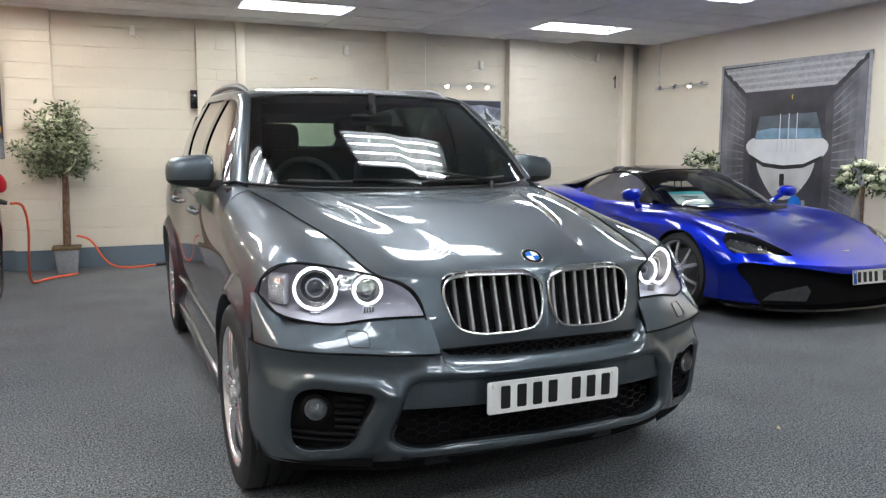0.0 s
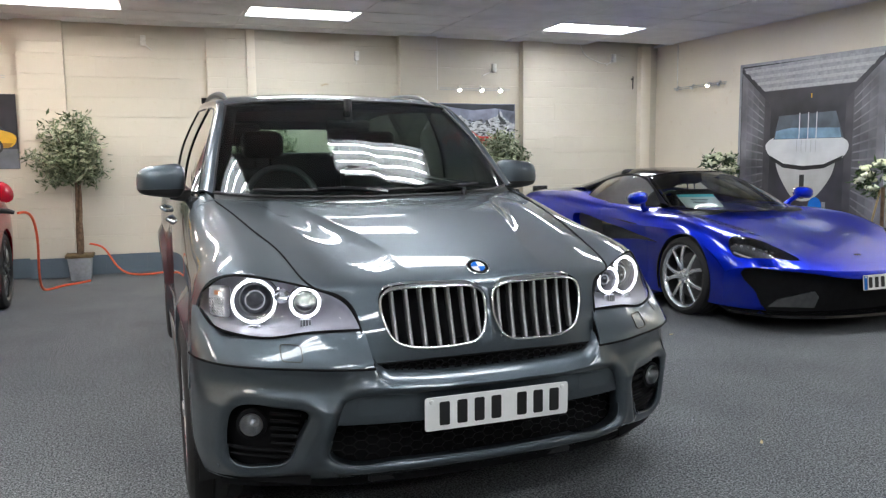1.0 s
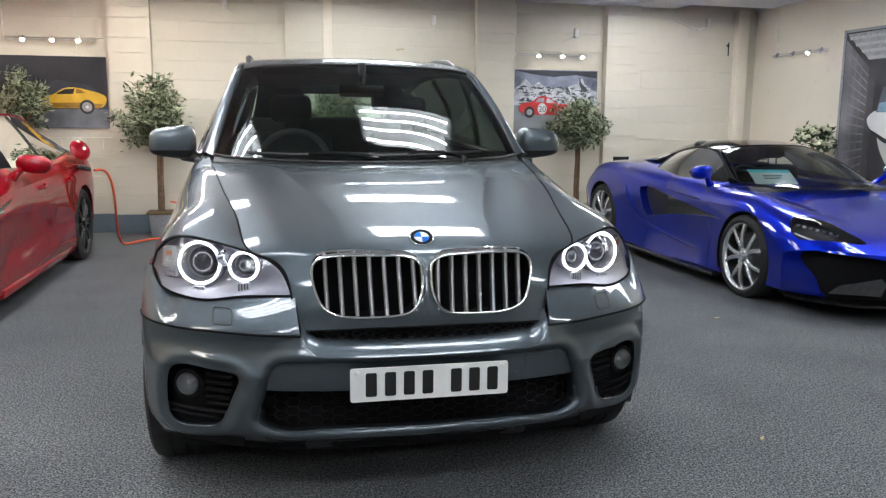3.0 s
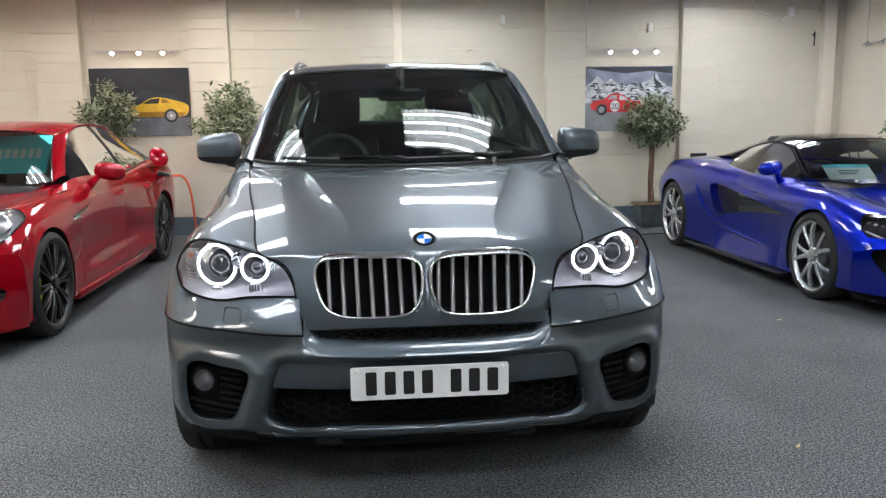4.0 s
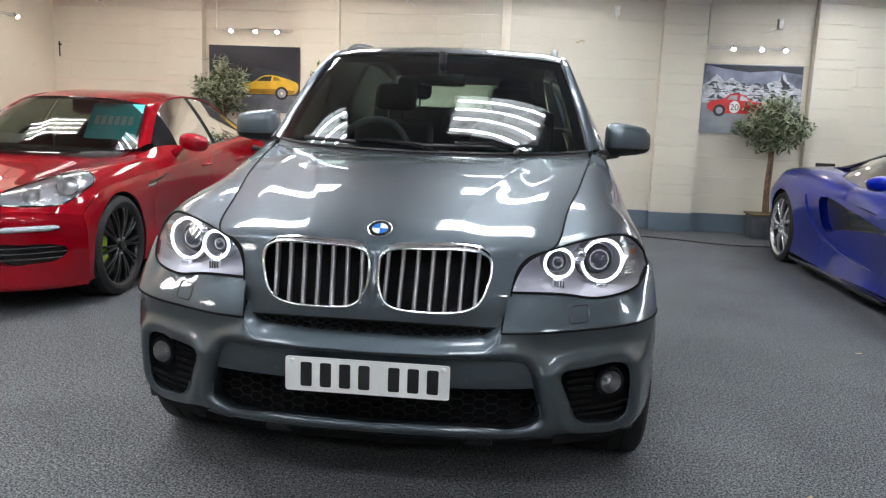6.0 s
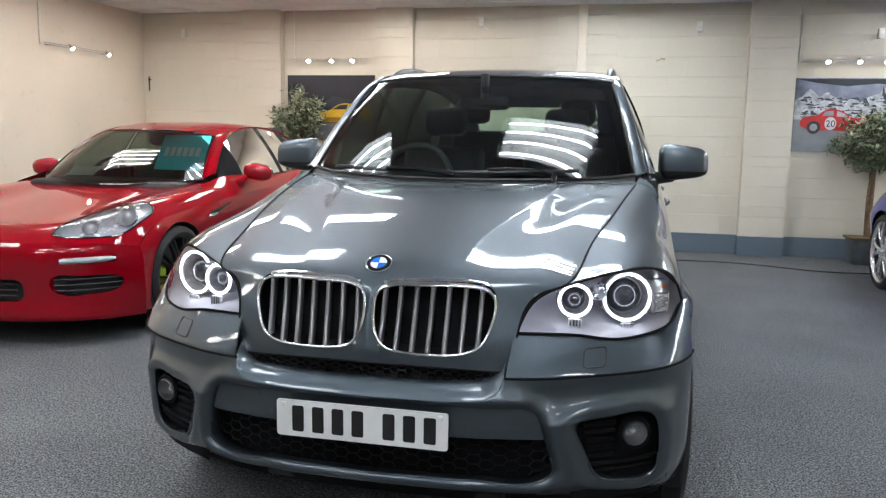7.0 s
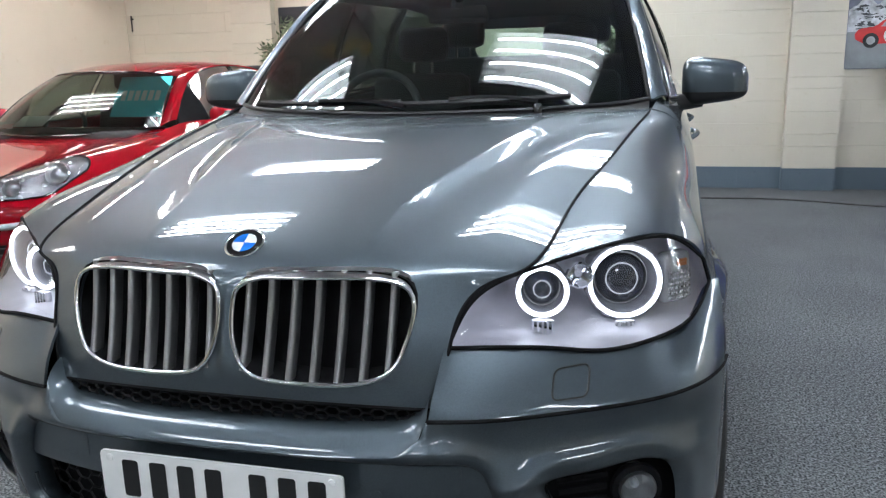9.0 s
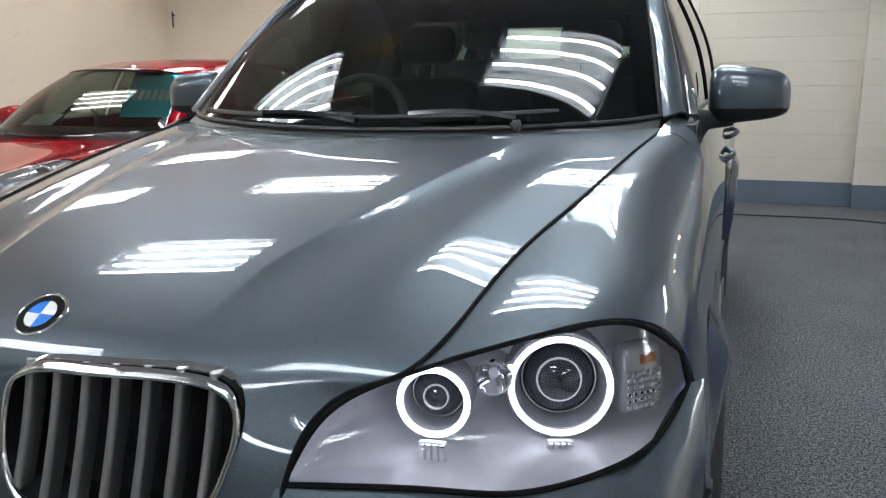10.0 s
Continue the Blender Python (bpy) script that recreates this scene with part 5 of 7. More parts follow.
def egg(bm, c, rx, ry, rz, e=0.8, tilt=0.0, seg=24):
    rings = []
    f = lambda v: math.copysign(abs(v) ** e, v)
    turn = pose(0, 0, 0, 0, tilt, 0)
    for i in range(13):
        ph = -math.pi / 2 + math.pi * i / 12
        rings.append([bm.verts.new(Vector(c) + turn @ Vector((rx * f(math.cos(ph)) * math.cos(2 * math.pi * j / seg), ry * f(math.cos(ph)) * math.sin(2 * math.pi * j / seg), rz * f(math.sin(ph))))) for j in range(seg)])
    for r0, r1 in zip(rings, rings[1:]):
        for j in range(seg):
            bm.faces.new((r0[j], r0[(j + 1) % seg], r1[(j + 1) % seg], r1[j]))
    bmesh.ops.remove_doubles(bm, verts=bm.verts[:], dist=0.0003)
    return bm


def wedge_mirror(car, paint, s, x, y, z, foot, label, k=1.0):
    m = part("door_mirror", egg(B(), (s * x, y, z), 0.122 * k, 0.095 * k, 0.07 * k, 0.75, 8 * s), paint, car, label, angle=60)
    part("mirror_glass", egg(B(), (s * x, y + 0.08 * k, z), 0.10 * k, 0.022, 0.055 * k, 0.7, 8 * s), M_CHROME, m)
    part("mirror_foot", tube(B(), [tuple(q) for q in smooth_line([(s * foot[0], foot[1], foot[2]), (s * (foot[0] + 0.03), foot[1], foot[2] + 0.03), (s * (x - 0.06), y, z - 0.02)], 8)], 0.02, 8, radii=[0.04, 0.034, 0.03, 0.026, 0.024, 0.024, 0.024, 0.024]), paint, m)
    return m


def cabin(car, y0, y1, z0, seats, dash):
    part("cabin_floor", box(B(), -0.7, 0.7, y0, y1, 0.2, z0, 0.02), M_BLACK, car)
    for x, y, z in seats:
        car_seat(car, x, y, z)
    part("dashboard", box(B(), -0.66, 0.66, dash[0], dash[1], dash[2] - 0.2, dash[2], 0.05, 3), M_DASH, car)
    W = Matrix.Translation((-0.36, dash[1] + 0.1, dash[2] - 0.02)) @ pose(0, 0, 0, 68, 0, 0)
    part("steering_wheel", tube(B(), [W @ Vector((0.18 * math.cos(2 * math.pi * k / 32), 0.18 * math.sin(2 * math.pi * k / 32), 0)) for k in range(34)], 0.015, 8, cap=False), M_SEAT, car)


def bumper_rows(top, fall):
    """Rows of a front skin: fall gives (share of the way down to the lip, shift back)."""
    out = []
    for f, off in fall:
        out.append([(x, y + off * (1 - min(1.0, x / 0.93) ** 5), z + (0.16 - z) * f) for x, y, z in top[0]])
    a = np.array(out)
    return np.transpose(smooth_rows(np.transpose(a, (1, 0, 2)), 40), (1, 0, 2))


def meet(nose, st):
    """Bends the ends of a front skin to meet the wing's first station."""
    zs, xs, ys = [q[2] for q in st][::-1], [q[0] for q in st][::-1], [q[1] for q in st][::-1]
    end = nose[:, -1:, :]
    w = np.clip(nose[:, :, 0] / end[:, :, 0], 0, 1) ** 6
    out = nose.copy()
    out[:, :, 0] += w * (np.interp(end[:, :, 2], zs, xs) - end[:, :, 0])
    out[:, :, 1] += w * (np.interp(end[:, :, 2], zs, ys) + 0.004 - end[:, :, 1])
    return out


def on_top(grid, a, b):
    d = (grid[:, :, 0] - abs(a)) ** 2 + (grid[:, :, 1] - b) ** 2
    k = np.argsort(d.ravel())[:4]
    w = 1 / (d.ravel()[k] + 1e-6)
    return float((grid.reshape(-1, 3)[k, 2] * w).sum() / w.sum())


def lamp_bowl(grid, poly, deep, s):
    """A dished housing under a lamp's opening."""
    line = np.array([(s * a, b, on_top(grid, a, b) - 0.004) for a, b in poly])
    c, bm, rings = line.mean(0), B(), []
    for f, d in ((1.0, 0.0), (0.97, 0.45), (0.86, 0.9), (0.5, 1.0), (0.12, 1.0)):
        rings.append([bm.verts.new(c + (q - c) * f + np.array(deep) * d) for q in line])
    n = len(line)
    for r0, r1 in zip(rings, rings[1:]):
        for j in range(n):
            bm.faces.new((r0[j], r0[(j + 1) % n], r1[(j + 1) % n], r1[j]))
    bm.faces.new(rings[-1])
    return bm


def wall_of_hole(bm, poly, deep, skin=None):
    es = [e for e in bm.edges if e.is_boundary and all(np.hypot(*(nearest(poly, v.co.x, v.co.z) - (v.co.x, v.co.z))) < 0.0008 for v in e.verts)]
    for v in {v for e in es for v in e.verts}:
        d = (skin[:, :, 0] - abs(v.co.x)) ** 2 + (skin[:, :, 2] - v.co.z) ** 2
        k = np.argsort(d.ravel())[:4]
        w = 1 / (d.ravel()[k] + 1e-6)
        v.co.y = float((skin.reshape(-1, 3)[k, 1] * w).sum() / w.sum())
    for v in bmesh.ops.extrude_edge_only(bm, edges=es)["geom"]:
        if isinstance(v, bmesh.types.BMVert):
            v.co.y += deep


# ---- red saloon ----
RED = thing("saloon_car", "glossy red four-door fastback saloon on black wheels, plugged in to charge", "car", pose(-3.21, 1.89, 0, 0, 0, 0.6))
RX = [0, 0.25, 0.5, 0.68, 0.80, 0.88, 0.93]
red_rows = [across(RX, [0.0, 0.02, 0.08, 0.17, 0.27, 0.38, 0.47], [0.655, 0.66, 0.66, 0.655, 0.645, 0.63, 0.61]),
            across(RX, [0.10, 0.12, 0.18, 0.26, 0.35, 0.45, 0.53], [0.712, 0.712, 0.717, 0.722, 0.717, 0.70, 0.665]),
            across(RX, [0.35, 0.36, 0.40, 0.46, 0.53, 0.60, 0.66], [0.765, 0.765, 0.775, 0.80, 0.803, 0.78, 0.725]),
            across(RX, 0.88, [0.835, 0.832, 0.835, 0.865, 0.868, 0.838, 0.775]),
            across(RX, 1.25, [0.885, 0.882, 0.88, 0.90, 0.90, 0.872, 0.80]),
            across(RX, 1.75, [0.955, 0.95, 0.945, 0.945, 0.935, 0.90, 0.83])]
red_side = [[(0.93, 0.47, 0.61), (0.945, 0.48, 0.55), (0.95, 0.485, 0.48), (0.952, 0.49, 0.40), (0.95, 0.5, 0.32), (0.94, 0.51, 0.25), (0.93, 0.52, 0.18)],
            station(0.66, [(0.93, 0.725), (0.95, 0.66), (0.958, 0.58), (0.96, 0.48), (0.955, 0.38), (0.945, 0.28), (0.935, 0.18)]),
            station(0.93, [(0.93, 0.778), (0.952, 0.71), (0.962, 0.62), (0.963, 0.5), (0.958, 0.4), (0.95, 0.28), (0.94, 0.18)]),
            station(1.5, [(0.93, 0.82), (0.943, 0.74), (0.94, 0.64), (0.925, 0.52), (0.92, 0.4), (0.935, 0.28), (0.935, 0.18)]),
            station(2.5, [(0.925, 0.86), (0.94, 0.79), (0.938, 0.68), (0.925, 0.55), (0.92, 0.42), (0.94, 0.28), (0.935, 0.18)]),
            station(3.3, [(0.93, 0.9), (0.955, 0.82), (0.96, 0.7), (0.95, 0.56), (0.94, 0.43), (0.95, 0.28), (0.94, 0.18)]),
            station(3.85, [(0.92, 0.94), (0.96, 0.85), (0.97, 0.72), (0.97, 0.58), (0.965, 0.45), (0.955, 0.3), (0.945, 0.18)]),
            station(4.5, [(0.86, 0.96), (0.90, 0.87), (0.92, 0.74), (0.92, 0.6), (0.91, 0.46), (0.90, 0.32), (0.88, 0.2)]),
            station(4.9, [(0.68, 0.93), (0.72, 0.86), (0.74, 0.74), (0.74, 0.6), (0.73, 0.46), (0.72, 0.33), (0.70, 0.22)])]
top, side = loft(red_rows, 76, 60), loft(red_side, 170, 34)
HL = [tuple(q) for q in closed_line([(0.55, 0.165), (0.68, 0.205), (0.785, 0.29), (0.866, 0.42), (0.892, 0.59), (0.868, 0.74), (0.80, 0.775), (0.71, 0.70), (0.61, 0.51), (0.545, 0.32)], 44)]
bm = sheet(B(), both_sides(top))
for s in (-1, 1):
    cut(bm, [(s * a, b) for a, b in HL], (0, 1))
part("bonnet", bm, M_RED, RED, angle=60, thick=0.006)
nose = bumper_rows(top, [(0.0, 0.0), (0.06, -0.015), (0.15, -0.028), (0.3, -0.03), (0.5, -0.02), (0.7, -0.012), (0.88, -0.02), (0.95, -0.01), (1.0, 0.05)])
nose = meet(nose, red_side[0])
bm = sheet(B(), both_sides(nose), flip=True)
mouths = [[tuple(q) for q in closed_line([(s * 0.58, 0.45), (s * 0.7, 0.455), (s * 0.83, 0.45), (s * 0.88, 0.42), (s * 0.86, 0.36), (s * 0.75, 0.335), (s * 0.61, 0.335), (s * 0.56, 0.39)], 36)] for s in (-1, 1)]
mouths.append(round_outline(-0.42, 0.42, 0.30, 0.44, 0.05))
for q in mouths:
    cut(bm, q)
    wall_of_hole(bm, q, 0.05, nose)
nose_part = part("front_bumper", bm, M_RED, RED, angle=50, thick=0.004)


def nose_y_at(g, x, z):
    d = (g[:, :, 0] - abs(x)) ** 2 + (g[:, :, 2] - z) ** 2
    return float(g.reshape(-1, 3)[d.argmin()][1])


for q in mouths:
    xs = [a for a, b in q]
    zs = [b for a, b in q]
    x0, x1, z0, z1 = min(xs), max(xs), min(zs), max(zs)
    gx = np.linspace(x0 - 0.01, x1 + 0.01, 16)
    g = np.array([[(x, nose_y_at(nose, x, 0.4) + 0.055, z) for x in gx] for z in (z1 + 0.01, z0 - 0.01)])
    back = part("intake", sheet(B(), g, flip=True), M_BLACK, nose_part, "black slatted air intake", thick=0.004)
    for k in range(1, 4):
        z = z0 + (z1 - z0) * k / 4
        part("slat", tube(B(), [(x, nose_y_at(nose, x, 0.4) + 0.02, z) for x in gx[1:-1]], 0.007, 6), M_BLACK, back)
for s in (-1, 1):
    line = [(s * x, nose_y_at(nose, x, 0.56) - 0.004, 0.548 + 0.018 * (x - 0.58)) for x in np.linspace(0.625, 0.86, 12)]
    drl = part("daytime_lamp", tube(B(), line, 0.017, 8, radii=[0.012] + [0.017] * 9 + [0.014, 0.006]), M_TRAY, nose_part, "clear strip lamp")
    part("lens", tube(B(), [(a, b - 0.006, c) for a, b, c in line], 0.018, 8), M_LENS, drl)
    lamp = part("headlamp", lamp_bowl(top, HL, (0, 0.02, -0.045), s), M_REFLECTOR, RED, "clear-lensed teardrop headlamp")
    part("lens", patch(top, HL, (0, -0.004, 0.004), s), M_LENS, lamp)
    ring = [(s * a, b) for a, b in HL]
    line = [(a, b, on_top(top, a, b) + 0.002) for a, b in ring]
    part("seal", tube(B(), line + line[:2], 0.006, 6, cap=False), M_GLOSSBLACK, lamp)
    for c, r in (((0.79, 0.56, 0.782), 0.072), ((0.67, 0.35, 0.728), 0.055)):
        U = Matrix.Translation((s * c[0], c[1], c[2])) @ pose(0, 0, 0, 62, 0, s * 16)
        u = part("projector", spin(B(), [(r, -0.05), (r, 0.0), (r * 0.9, 0.006), (r * 0.74, -0.01), (r * 0.7, -0.02)], 32, U), M_CHROME, lamp)
        part("glass_ball", spin(B(), [(r * 0.72, -0.02), (r * 0.55, 0.0), (r * 0.3, 0.012), (0.0, 0.016)], 28, U), M_STEEL, u)
        for k in range(4):
            a = radians(45 + 90 * k)
            part("led", egg(B(), U @ Vector((r * 1.25 * math.cos(a), r * 1.25 * math.sin(a), -0.004)), 0.012, 0.012, 0.01, 1.0, 0, 10), M_TRAY, u)
side_panels(RED, M_RED, side, (0.93, 3.85), (0.372, 0.38), [("front_wing", -1, 1.52), ("front_door", 1.52, 2.62), ("rear_door", 2.62, 3.42), ("rear_wing", 3.42, 9)], (0.345, 0.345))
waist = [(0.80, 1.78, 0.975), (0.845, 2.5, 0.965), (0.855, 3.3, 0.995), (0.80, 4.0, 1.045), (0.68, 4.45, 1.03)]
rail = [(0.735, 1.86, 1.0), (0.665, 2.12, 1.215), (0.60, 2.5, 1.345), (0.59, 3.1, 1.365), (0.57, 3.6, 1.30), (0.53, 4.15, 1.15), (0.5, 4.45, 1.05)]
glasshouse(RED, M_RED, [(0, 1.38, 0.925), (0.3, 1.42, 0.93), (0.55, 1.53, 0.945), (0.70, 1.70, 0.965)], [(0, 2.02, 1.345), (0.25, 2.05, 1.34), (0.42, 2.11, 1.325), (0.545, 2.2, 1.295)], waist, rail,
           [across([0, 0.25, 0.42, 0.545], [2.03, 2.06, 2.12, 2.2], [1.347, 1.342, 1.327, 1.297]), across([0, 0.25, 0.45, 0.57], 2.6, [1.415, 1.41, 1.395, 1.365]), across([0, 0.25, 0.45, 0.57], 3.3, [1.40, 1.395, 1.38, 1.355]), across([0, 0.25, 0.44, 0.53], 4.0, [1.265, 1.26, 1.245, 1.20]), across([0, 0.25, 0.42, 0.50], 4.6, [1.07, 1.068, 1.06, 1.03])], [(7, 20), (21, 38), (39, 46)], M_REDGLASS, M_REDSIDE)
# waist between the windows and the flanks, and the tail
for s in (-1, 1):
    edge = smooth_line([tuple(q[0]) for q in red_side[3:]], 50)
    inner = smooth_line([(0.80, 1.5, 0.925)] + waist[0:1] + waist[1:] + [(0.5, 4.85, 0.98)], 50)
    g = np.array([edge + (inner - edge) * q + np.array((0.5, 0, 1)) * 0.012 * math.sin(math.pi * q) for q in np.linspace(0, 1, 6)]) * (s, 1, 1)
    part("waist_panel", sheet(B(), g, flip=s < 0), M_RED, RED, angle=60)
part("tail", sheet(B(), both_sides(loft([across([0, 0.3, 0.5], [4.55, 4.52, 4.5], [1.08, 1.075, 1.03]), across([0, 0.4, 0.68], [4.92, 4.92, 4.9], [1.0, 0.98, 0.93]), across([0, 0.4, 0.74], [4.97, 4.96, 4.9], [0.7, 0.7, 0.7]), across([0, 0.4, 0.70], [4.93, 4.92, 4.88], [0.25, 0.25, 0.25])], 24, 14))), M_RED, RED, thick=0.006)
part("underbody", box(B(), -0.7, 0.7, 0.42, 4.8, 0.14, 0.5, 0.03), M_BLACK, RED)
cabin(RED, 1.3, 4.4, 0.42, [(-0.37, 2.75, 0.42), (0.37, 2.75, 0.42), (-0.37, 3.6, 0.44), (0.37, 3.6, 0.44)], (1.42, 1.95, 0.95))
for s in (-1, 1):
    wedge_mirror(RED, M_RED, s, 1.0, 2.08, 1.015, (0.86, 1.98, 0.905), "red door mirror on a slim foot")
    for y in (2.50, 3.28):
        x = float(side.reshape(-1, 3)[((side[:, :, 1] - y) ** 2 + (side[:, :, 2] - 0.815) ** 2).argmin()][0])
        part("door_handle", tube(B(), [tuple(q) for q in smooth_line([(s * (x - 0.004), y - 0.09, 0.80), (s * (x + 0.022), y - 0.06, 0.808), (s * (x + 0.024), y + 0.05, 0.82), (s * (x - 0.004), y + 0.08, 0.825)], 10)], 0.011, 8), M_RED, RED)
    part("side_vent", tube(B(), [(s * 0.945, 1.38, 0.735), (s * 0.942, 1.6, 0.765), (s * 0.94, 1.72, 0.79)], 0.012, 6, radii=[0.014, 0.010, 0.002]), M_GLOSSBLACK, RED)
    part("vent_trim", tube(B(), [(s * 0.95, 1.35, 0.72), (s * 0.952, 1.46, 0.728)], 0.009, 6), M_ALLOY, RED)
    part("sill_skirt", box(B(), min(s * 0.85, s * 0.95), max(s * 0.85, s * 0.95), 1.36, 3.42, 0.14, 0.21, 0.02, 3), M_RED, RED)
    for y in (0.93, 3.85):
        road_wheel(RED, s * 0.962, y, s, 0.345, 0.27, 0.276, 10, M_BLACKALLOY, "pair", M_ACID)
# open charging flap behind the rear door, with the plug in it
FLAP = Matrix.Translation((1.0, 3.62, 1.065)) @ pose(0, 0, 0, 66, 18, 38)
part("charging_flap", spin(B(), [(0.0, -0.006), (0.09, -0.006), (0.1, 0.0), (0.09, 0.012), (0.05, 0.022), (0.0, 0.026)], 28, FLAP), M_RED, RED, "open round red charging flap")
part("charging_plug", tube(B(), [(0.95, 3.72, 0.90), (1.0, 3.73, 0.893), (1.06, 3.74, 0.875)], 0.026, 10, radii=[0.03, 0.026, 0.018]), M_CABLE, RED, "black charging plug")
number_plate(RED, Matrix.Translation((0, -0.035, 0.47)) @ pose(0, 0, 0, 90, 0, 0), BARS)
# price card hung inside the screen, lettering kept as plain bars
CARD = Matrix.Translation((0.36, 2.02, 1.16)) @ pose(0, 0, 0, 56, 0, -2)
card = part("price_card", prism(B(), round_outline(-0.22, 0.22, -0.17, 0.17, 0.01), 0.003, lambda a, b, c: CARD @ Vector((a, b, c))), M_CYAN, RED, "turquoise price card behind the screen")
for k in range(6):
    part("bar", prism(B(), round_outline(-0.17 + 0.058 * k, -0.13 + 0.058 * k, -0.035, 0.05, 0.006, 3), 0.001, lambda a, b, c: CARD @ Vector((a, b, 0.0032 + c))), M_PAPER, card)
CARD2 = Matrix.Translation((-0.42, 1.80, 1.0)) @ pose(0, 0, 0, 25, 0, 5)
part("price_sheet", prism(B(), round_outline(-0.12, 0.12, -0.08, 0.08, 0.005), 0.003, lambda a, b, c: CARD2 @ Vector((a, b, c))), M_PAPER, RED)

# ---- blue two-seater ----
BLUE = thing("sports_car", "metallic blue mid-engined two-seat sports car with a black roof", "car", pose(4.04, 2.02, 0, 0, 0, 0.4))
BX = [0, 0.25, 0.5, 0.70, 0.82, 0.90, 0.945]
blue_rows = [across(BX, [0.0, 0.02, 0.08, 0.18, 0.30, 0.44, 0.56], [0.455, 0.46, 0.475, 0.49, 0.49, 0.47, 0.435]),
             across(BX, [0.16, 0.18, 0.24, 0.33, 0.43, 0.55, 0.65], [0.53, 0.535, 0.555, 0.585, 0.585, 0.56, 0.505]),
             across(BX, [0.6, 0.61, 0.64, 0.68, 0.74, 0.8, 0.85], [0.665, 0.665, 0.675, 0.712, 0.718, 0.69, 0.62]),
             across(BX, 1.07, [0.755, 0.75, 0.745, 0.782, 0.797, 0.765, 0.69]),
             across(BX, 1.4, [0.83, 0.82, 0.80, 0.818, 0.82, 0.782, 0.70]),
             across(BX, 1.75, [0.88, 0.87, 0.85, 0.84, 0.82, 0.785, 0.70])]
blue_side = [[(0.945, 0.56, 0.435), (0.95, 0.565, 0.38), (0.95, 0.57, 0.32), (0.945, 0.575, 0.27), (0.94, 0.58, 0.22), (0.93, 0.585, 0.16)],
             station(0.85, [(0.945, 0.62), (0.958, 0.55), (0.96, 0.46), (0.955, 0.36), (0.95, 0.26), (0.94, 0.15)]),
             station(1.07, [(0.945, 0.69), (0.96, 0.61), (0.962, 0.5), (0.958, 0.38), (0.952, 0.27), (0.94, 0.14)]),
             station(1.6, [(0.93, 0.70), (0.93, 0.63), (0.915, 0.53), (0.90, 0.41), (0.905, 0.28), (0.92, 0.14)]),
             station(2.3, [(0.90, 0.735), (0.905, 0.66), (0.895, 0.55), (0.885, 0.42), (0.895, 0.28), (0.93, 0.13)]),
             station(3.1, [(0.945, 0.82), (0.965, 0.73), (0.965, 0.6), (0.95, 0.45), (0.945, 0.3), (0.95, 0.14)]),
             station(3.74, [(0.95, 0.86), (0.978, 0.76), (0.982, 0.63), (0.978, 0.48), (0.97, 0.33), (0.96, 0.17)]),
             station(4.2, [(0.88, 0.79), (0.93, 0.71), (0.945, 0.61), (0.93, 0.49), (0.92, 0.36), (0.9, 0.23)]),
             station(4.5, [(0.76, 0.68), (0.82, 0.62), (0.84, 0.55), (0.83, 0.46), (0.82, 0.37), (0.80, 0.28)])]
top, side = loft(blue_rows, 76, 60), loft(blue_side, 170, 34)
HL = [tuple(q) for q in closed_line([(0.833, 0.642), (0.880, 0.60), (0.892, 0.52), (0.822, 0.38), (0.694, 0.262), (0.55, 0.212), (0.593, 0.335), (0.654, 0.484), (0.74, 0.593)], 44)]
bm = sheet(B(), both_sides(top))
for s in (-1, 1):
    cut(bm, [(s * a, b) for a, b in HL], (0, 1))
part("bonnet", bm, M_BLUE, BLUE, angle=60, thick=0.006)
nose = bumper_rows(top, [(0.0, 0.0), (0.08, -0.02), (0.2, -0.03), (0.4, -0.02), (0.6, 0.0), (0.8, 0.02), (0.93, 0.0), (1.0, 0.03)])
nose = meet(nose, blue_side[0])
bm = sheet(B(), both_sides(nose), flip=True)
half_mouth = [(0.16, 0.402), (0.30, 0.412), (0.48, 0.440), (0.64, 0.464), (0.80, 0.478), (0.895, 0.462), (0.90, 0.42), (0.868, 0.345), (0.828, 0.26), (0.795, 0.17), (0.72, 0.142), (0.45, 0.14), (0.16, 0.14)]
mouths = [[tuple(q) for q in closed_line(half_mouth + [(-a, b) for a, b in half_mouth[::-1]], 96)]]
for q in mouths:
    cut(bm, q)
    wall_of_hole(bm, q, 0.07, nose)
nose_part = part("front_bumper", bm, M_BLUE, BLUE, angle=50, thick=0.004)
for q in mouths:
    xs, zs = [a for a, b in q], [b for a, b in q]
    gx = np.linspace(min(xs) - 0.01, max(xs) + 0.01, 14)
    g = np.array([[(x, nose_y_at(nose, x, 0.3) + 0.10, z) for x in gx] for z in (max(zs) + 0.02, min(zs) - 0.02)])
    part("intake", sheet(B(), g, flip=True), M_MATT, nose_part, "black air intake", thick=0.004)
xs = np.linspace(-0.93, 0.93, 40)
g = np.array([[(x, nose_y_at(nose, x, 0.17) + dy, z) for x in xs] for dy, z in ((0.10, 0.155), (-0.035, 0.135), (-0.04, 0.118), (0.12, 0.11))])
part("splitter", sheet(B(), g, flip=True), M_GLOSSBLACK, BLUE, "gloss black front splitter")
